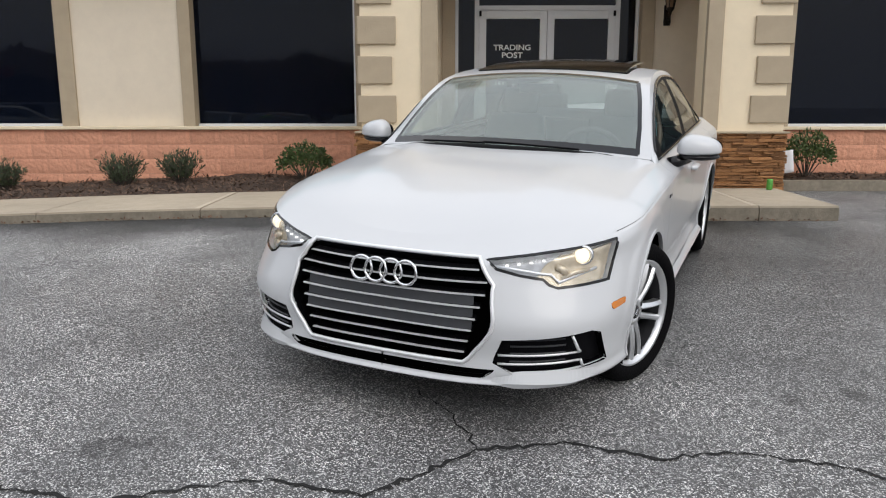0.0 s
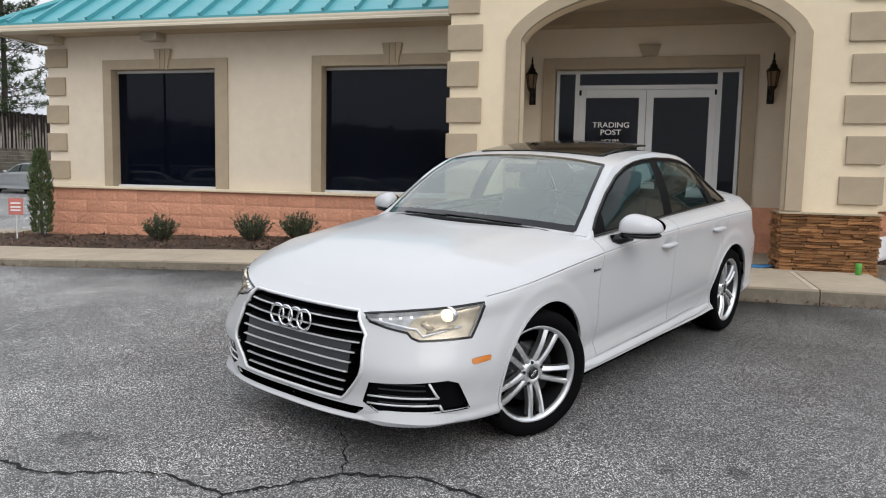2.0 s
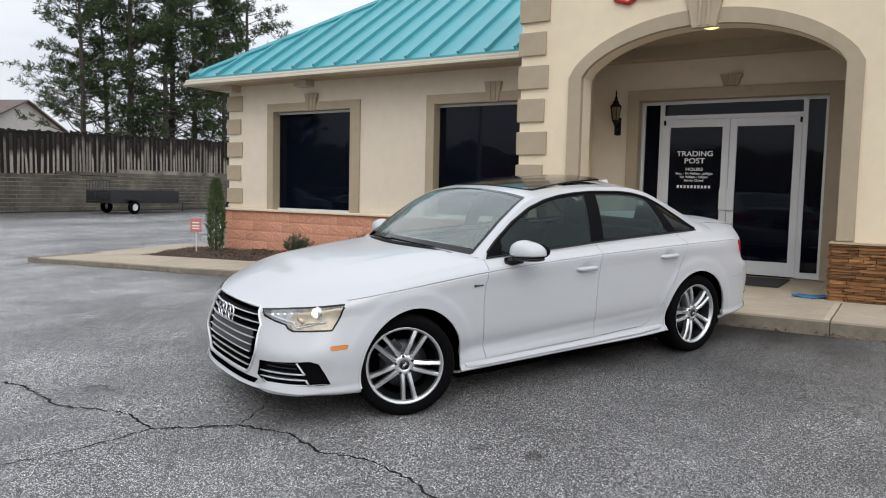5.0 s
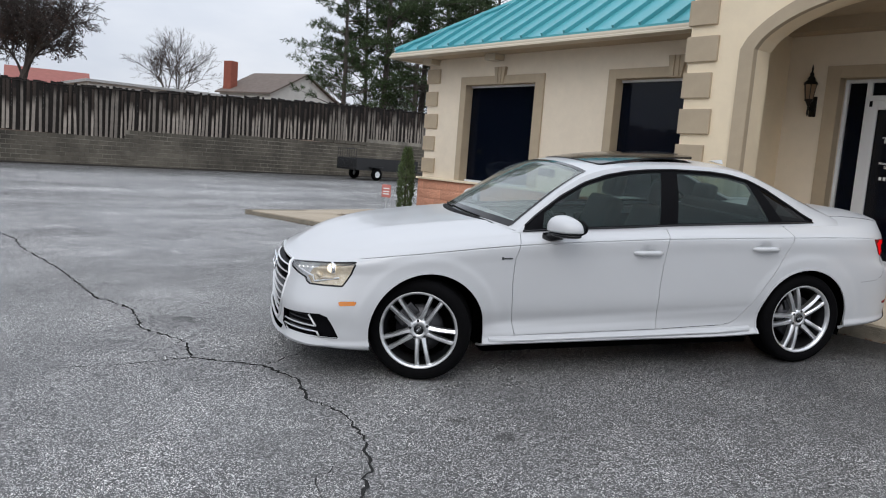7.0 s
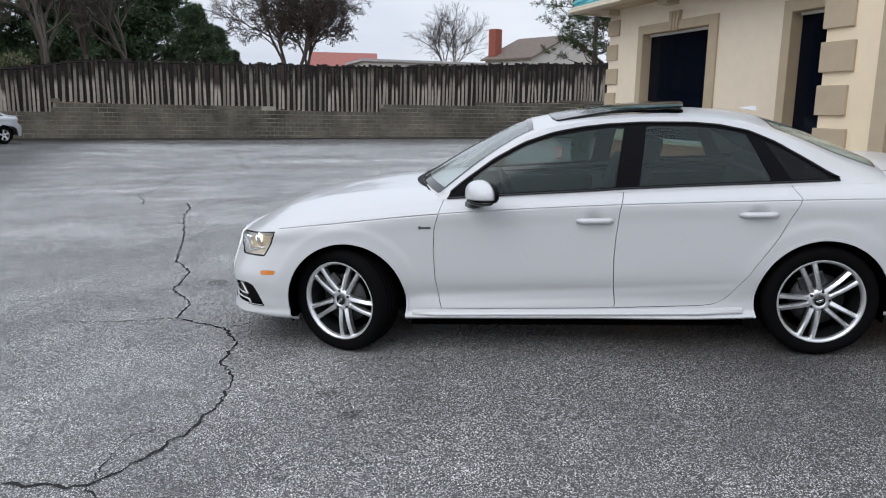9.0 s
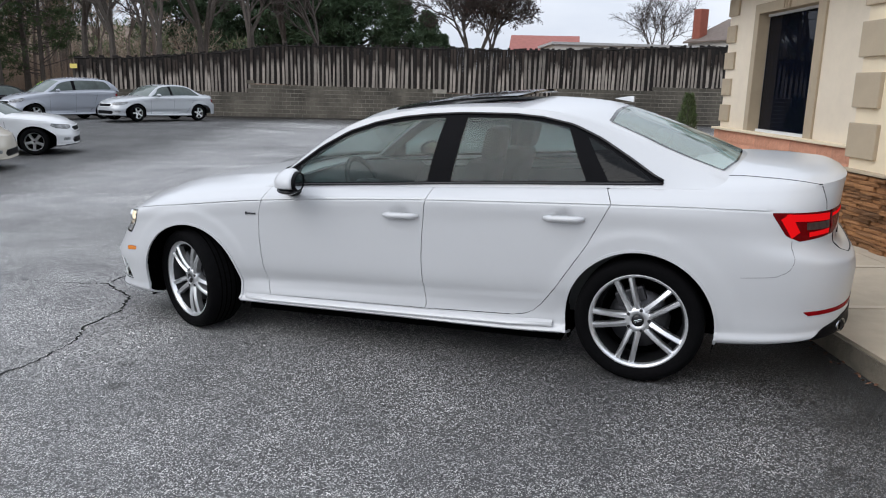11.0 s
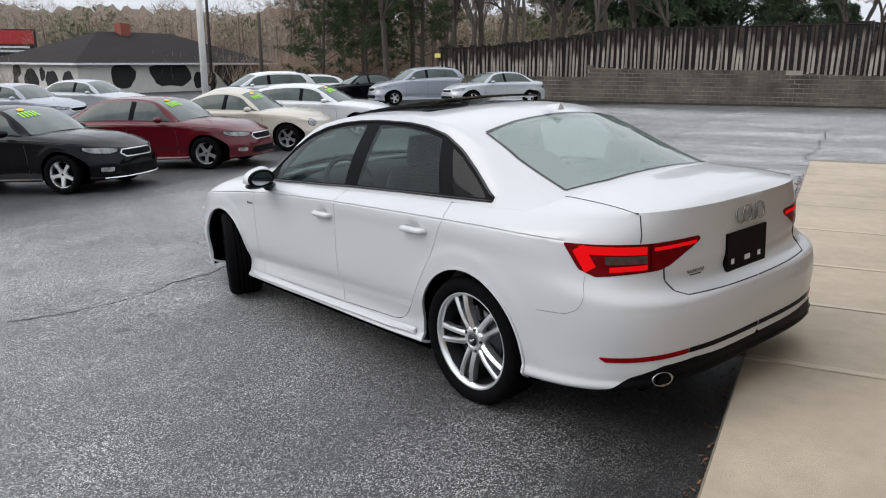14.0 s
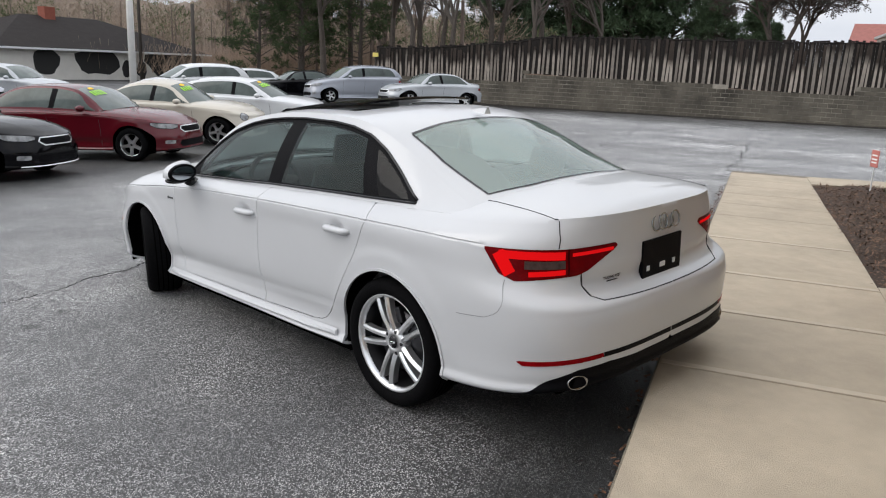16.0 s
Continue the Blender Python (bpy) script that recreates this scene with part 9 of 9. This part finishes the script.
# doormat, blue cloth, can, paper, small sign
part("doormat", boxed(.45, 1.55, 4.35, 5.35, pave_z(1, 4.8) + .002, pave_z(1, 4.8) + .016, .004), mat("dark_mat", (.035, .035, .037), .95, var=.3, vscale=30), None)
tagged(bpy.data.objects["doormat"], "dark grey doormat lying before the entrance", "doormat")
vs, fs = [], []
for i in range(13):
    for j in range(7):
        x, y = 1.78 + .035 * i + .02 * math.sin(j), 3.62 + .045 * j + .02 * math.sin(i * .9)
        vs.append((x, y, pave_z(x, y) + .008 + .035 * abs(noise.noise(Vector((x * 7, y * 7, 0))))))
for i in range(12):
    for j in range(6):
        fs.append((i * 7 + j, i * 7 + j + 7, i * 7 + j + 8, i * 7 + j + 1))
o = link_mesh("blue_cloth", vs, fs, mat("blue_cloth", (.04, .20, .42), .85, var=.2, vscale=20), True)
o.modifiers.new("cloth", "SOLIDIFY").thickness = .004
tagged(o, "crumpled blue cloth lying on the walkway", "cloth")
bm = lathe(bmesh.new(), [(.0, .0), (.028, .0), (.033, .008), (.033, .11), (.027, .122), (.0, .122)], 16, "z")
o = part("drink_can", bm, mat("green_can", (.12, .42, .08), .3, .3, var=.3, vscale=40), None, "", True)
o.matrix_world = pose(2.92, 3.42, pave_z(2.92, 3.4) + .001)
tagged(o, "bright green drink can on the kerb by the pillar", "can")
vs, fs = [], []
for i in range(7):
    for j in range(7):
        vs.append((3.30 + .045 * i, 4.32 + .05 * math.sin(i * .6) + .012 * j, .30 + .045 * j + .012 * i))
for i in range(6):
    for j in range(6):
        fs.append((i * 7 + j, i * 7 + j + 7, i * 7 + j + 8, i * 7 + j + 1))
o = link_mesh("paper_sheet", vs, fs, mat("white_paper", (.75, .75, .78), .8, var=.08), True)
o.modifiers.new("sheet", "SOLIDIFY").thickness = .003
tagged(o, "loose white paper sheet caught by the shrub", "paper")
sn = empty("yard_sign", pose(-8.78, 4.22, bed_z(-8.78, 4.22) - .01, 0, 0, 20), "small red and white sign on a thin stake", "sign")
part("stake", boxed(-.008, .008, -.008, .008, 0, .55), M_WHITEFRAME, sn)
part("panel", boxed(-.11, .11, -.02, -.008, .38, .64, .01), mat("faded_red_panel", (.60, .20, .17), .7, var=.2), sn)
for z in (.56, .50, .45):
    part("white_bar", boxed(-.075, .075, -.023, -.0195, z - .012, z + .012), M_LETTER, sn)
# yellow notice at the end of the fence
o = part("fence_sign", boxed(-33.94, -33.9, -17.76, -17.42, 1.86, 2.08), mat("yellow_notice", (.75, .62, .16), .7), None)
tagged(o, "small yellow notice board at the fence end", "sign")
part("post", boxed(-33.99, -33.945, -17.65, -17.55, -.4, 1.9), M_POLEWOOD, o)

# ---- bark chips, fallen leaves, scuffs and stains ----
r = random.Random(101)
M_CHIP = mat("bark_chips", (.16, .10, .068), .95, island=.55, var=.4, vscale=30)
for x0, x1, y0, y1, zf, n in ((-9.9, -1.72, 3.47, 5.28, bed_z, 9000), (3.2, 7.5, 4.40, 5.28, bed_r, 2600)):
    sp = Soup()
    for _ in range(n):
        x, y = r.uniform(x0, x1), r.uniform(y0, y1)
        if x < -9.42 - .34 * (y - 3.44) + .05:
            continue
        d = Vector((r.uniform(-1, 1), r.uniform(-1, 1), r.uniform(-.25, .45))).normalized()
        sp.blade(Vector((x, y, zf(x, y) + r.uniform(.002, .016))), d * r.uniform(.025, .085), Vector((-d.y, d.x, r.uniform(-.4, .4))).normalized(), r.uniform(.005, .013))
    tagged(new("bark_mulch", as_mesh("bark_mulch", sp, M_CHIP)), "loose brown bark chips covering the planting bed", "mulch", kind="stuff")
sp = Soup()
for _ in range(420):
    x = r.uniform(-9, 3.0)
    y = 2.12 - abs(r.gauss(0, .035)) - (.02 if x < 1.5 else .0)
    d = Vector((r.uniform(-1, 1), r.uniform(-1, 1), r.uniform(0, .6))).normalized()
    sp.blade(Vector((x, y, ground_z(x, y) + r.uniform(.006, .02))), d * r.uniform(.015, .045), Vector((-d.y, d.x, .3)).normalized(), r.uniform(.006, .014))
for _ in range(160):
    x, y = r.uniform(-9, 3.0), 3.46 + abs(r.gauss(0, .03)) - .05
    d = Vector((r.uniform(-1, 1), r.uniform(-1, 1), .1)).normalized()
    if x < -1.7:
        sp.blade(Vector((x, y, pave_z(x, y) + .006)), d * r.uniform(.02, .06), Vector((-d.y, d.x, .2)).normalized(), .008)
tagged(new("fallen_leaves", as_mesh("fallen_leaves", sp, mat("dry_brown_leaves", (.13, .062, .035), .9, island=.5))), "dry brown leaves caught along the kerb", "leaf litter", kind="stuff")
sc = crack([(-.80, -2.68), (-.93, -2.33), (-1.06, -1.93)], .010, 21, "scuff_mark")
sc.data.materials[0] = mat("pale_scuff", (.26, .26, .26), .9, var=.4, vscale=20)
tagged(sc, "thin pale scuff across the asphalt", "scuff", kind="structure")
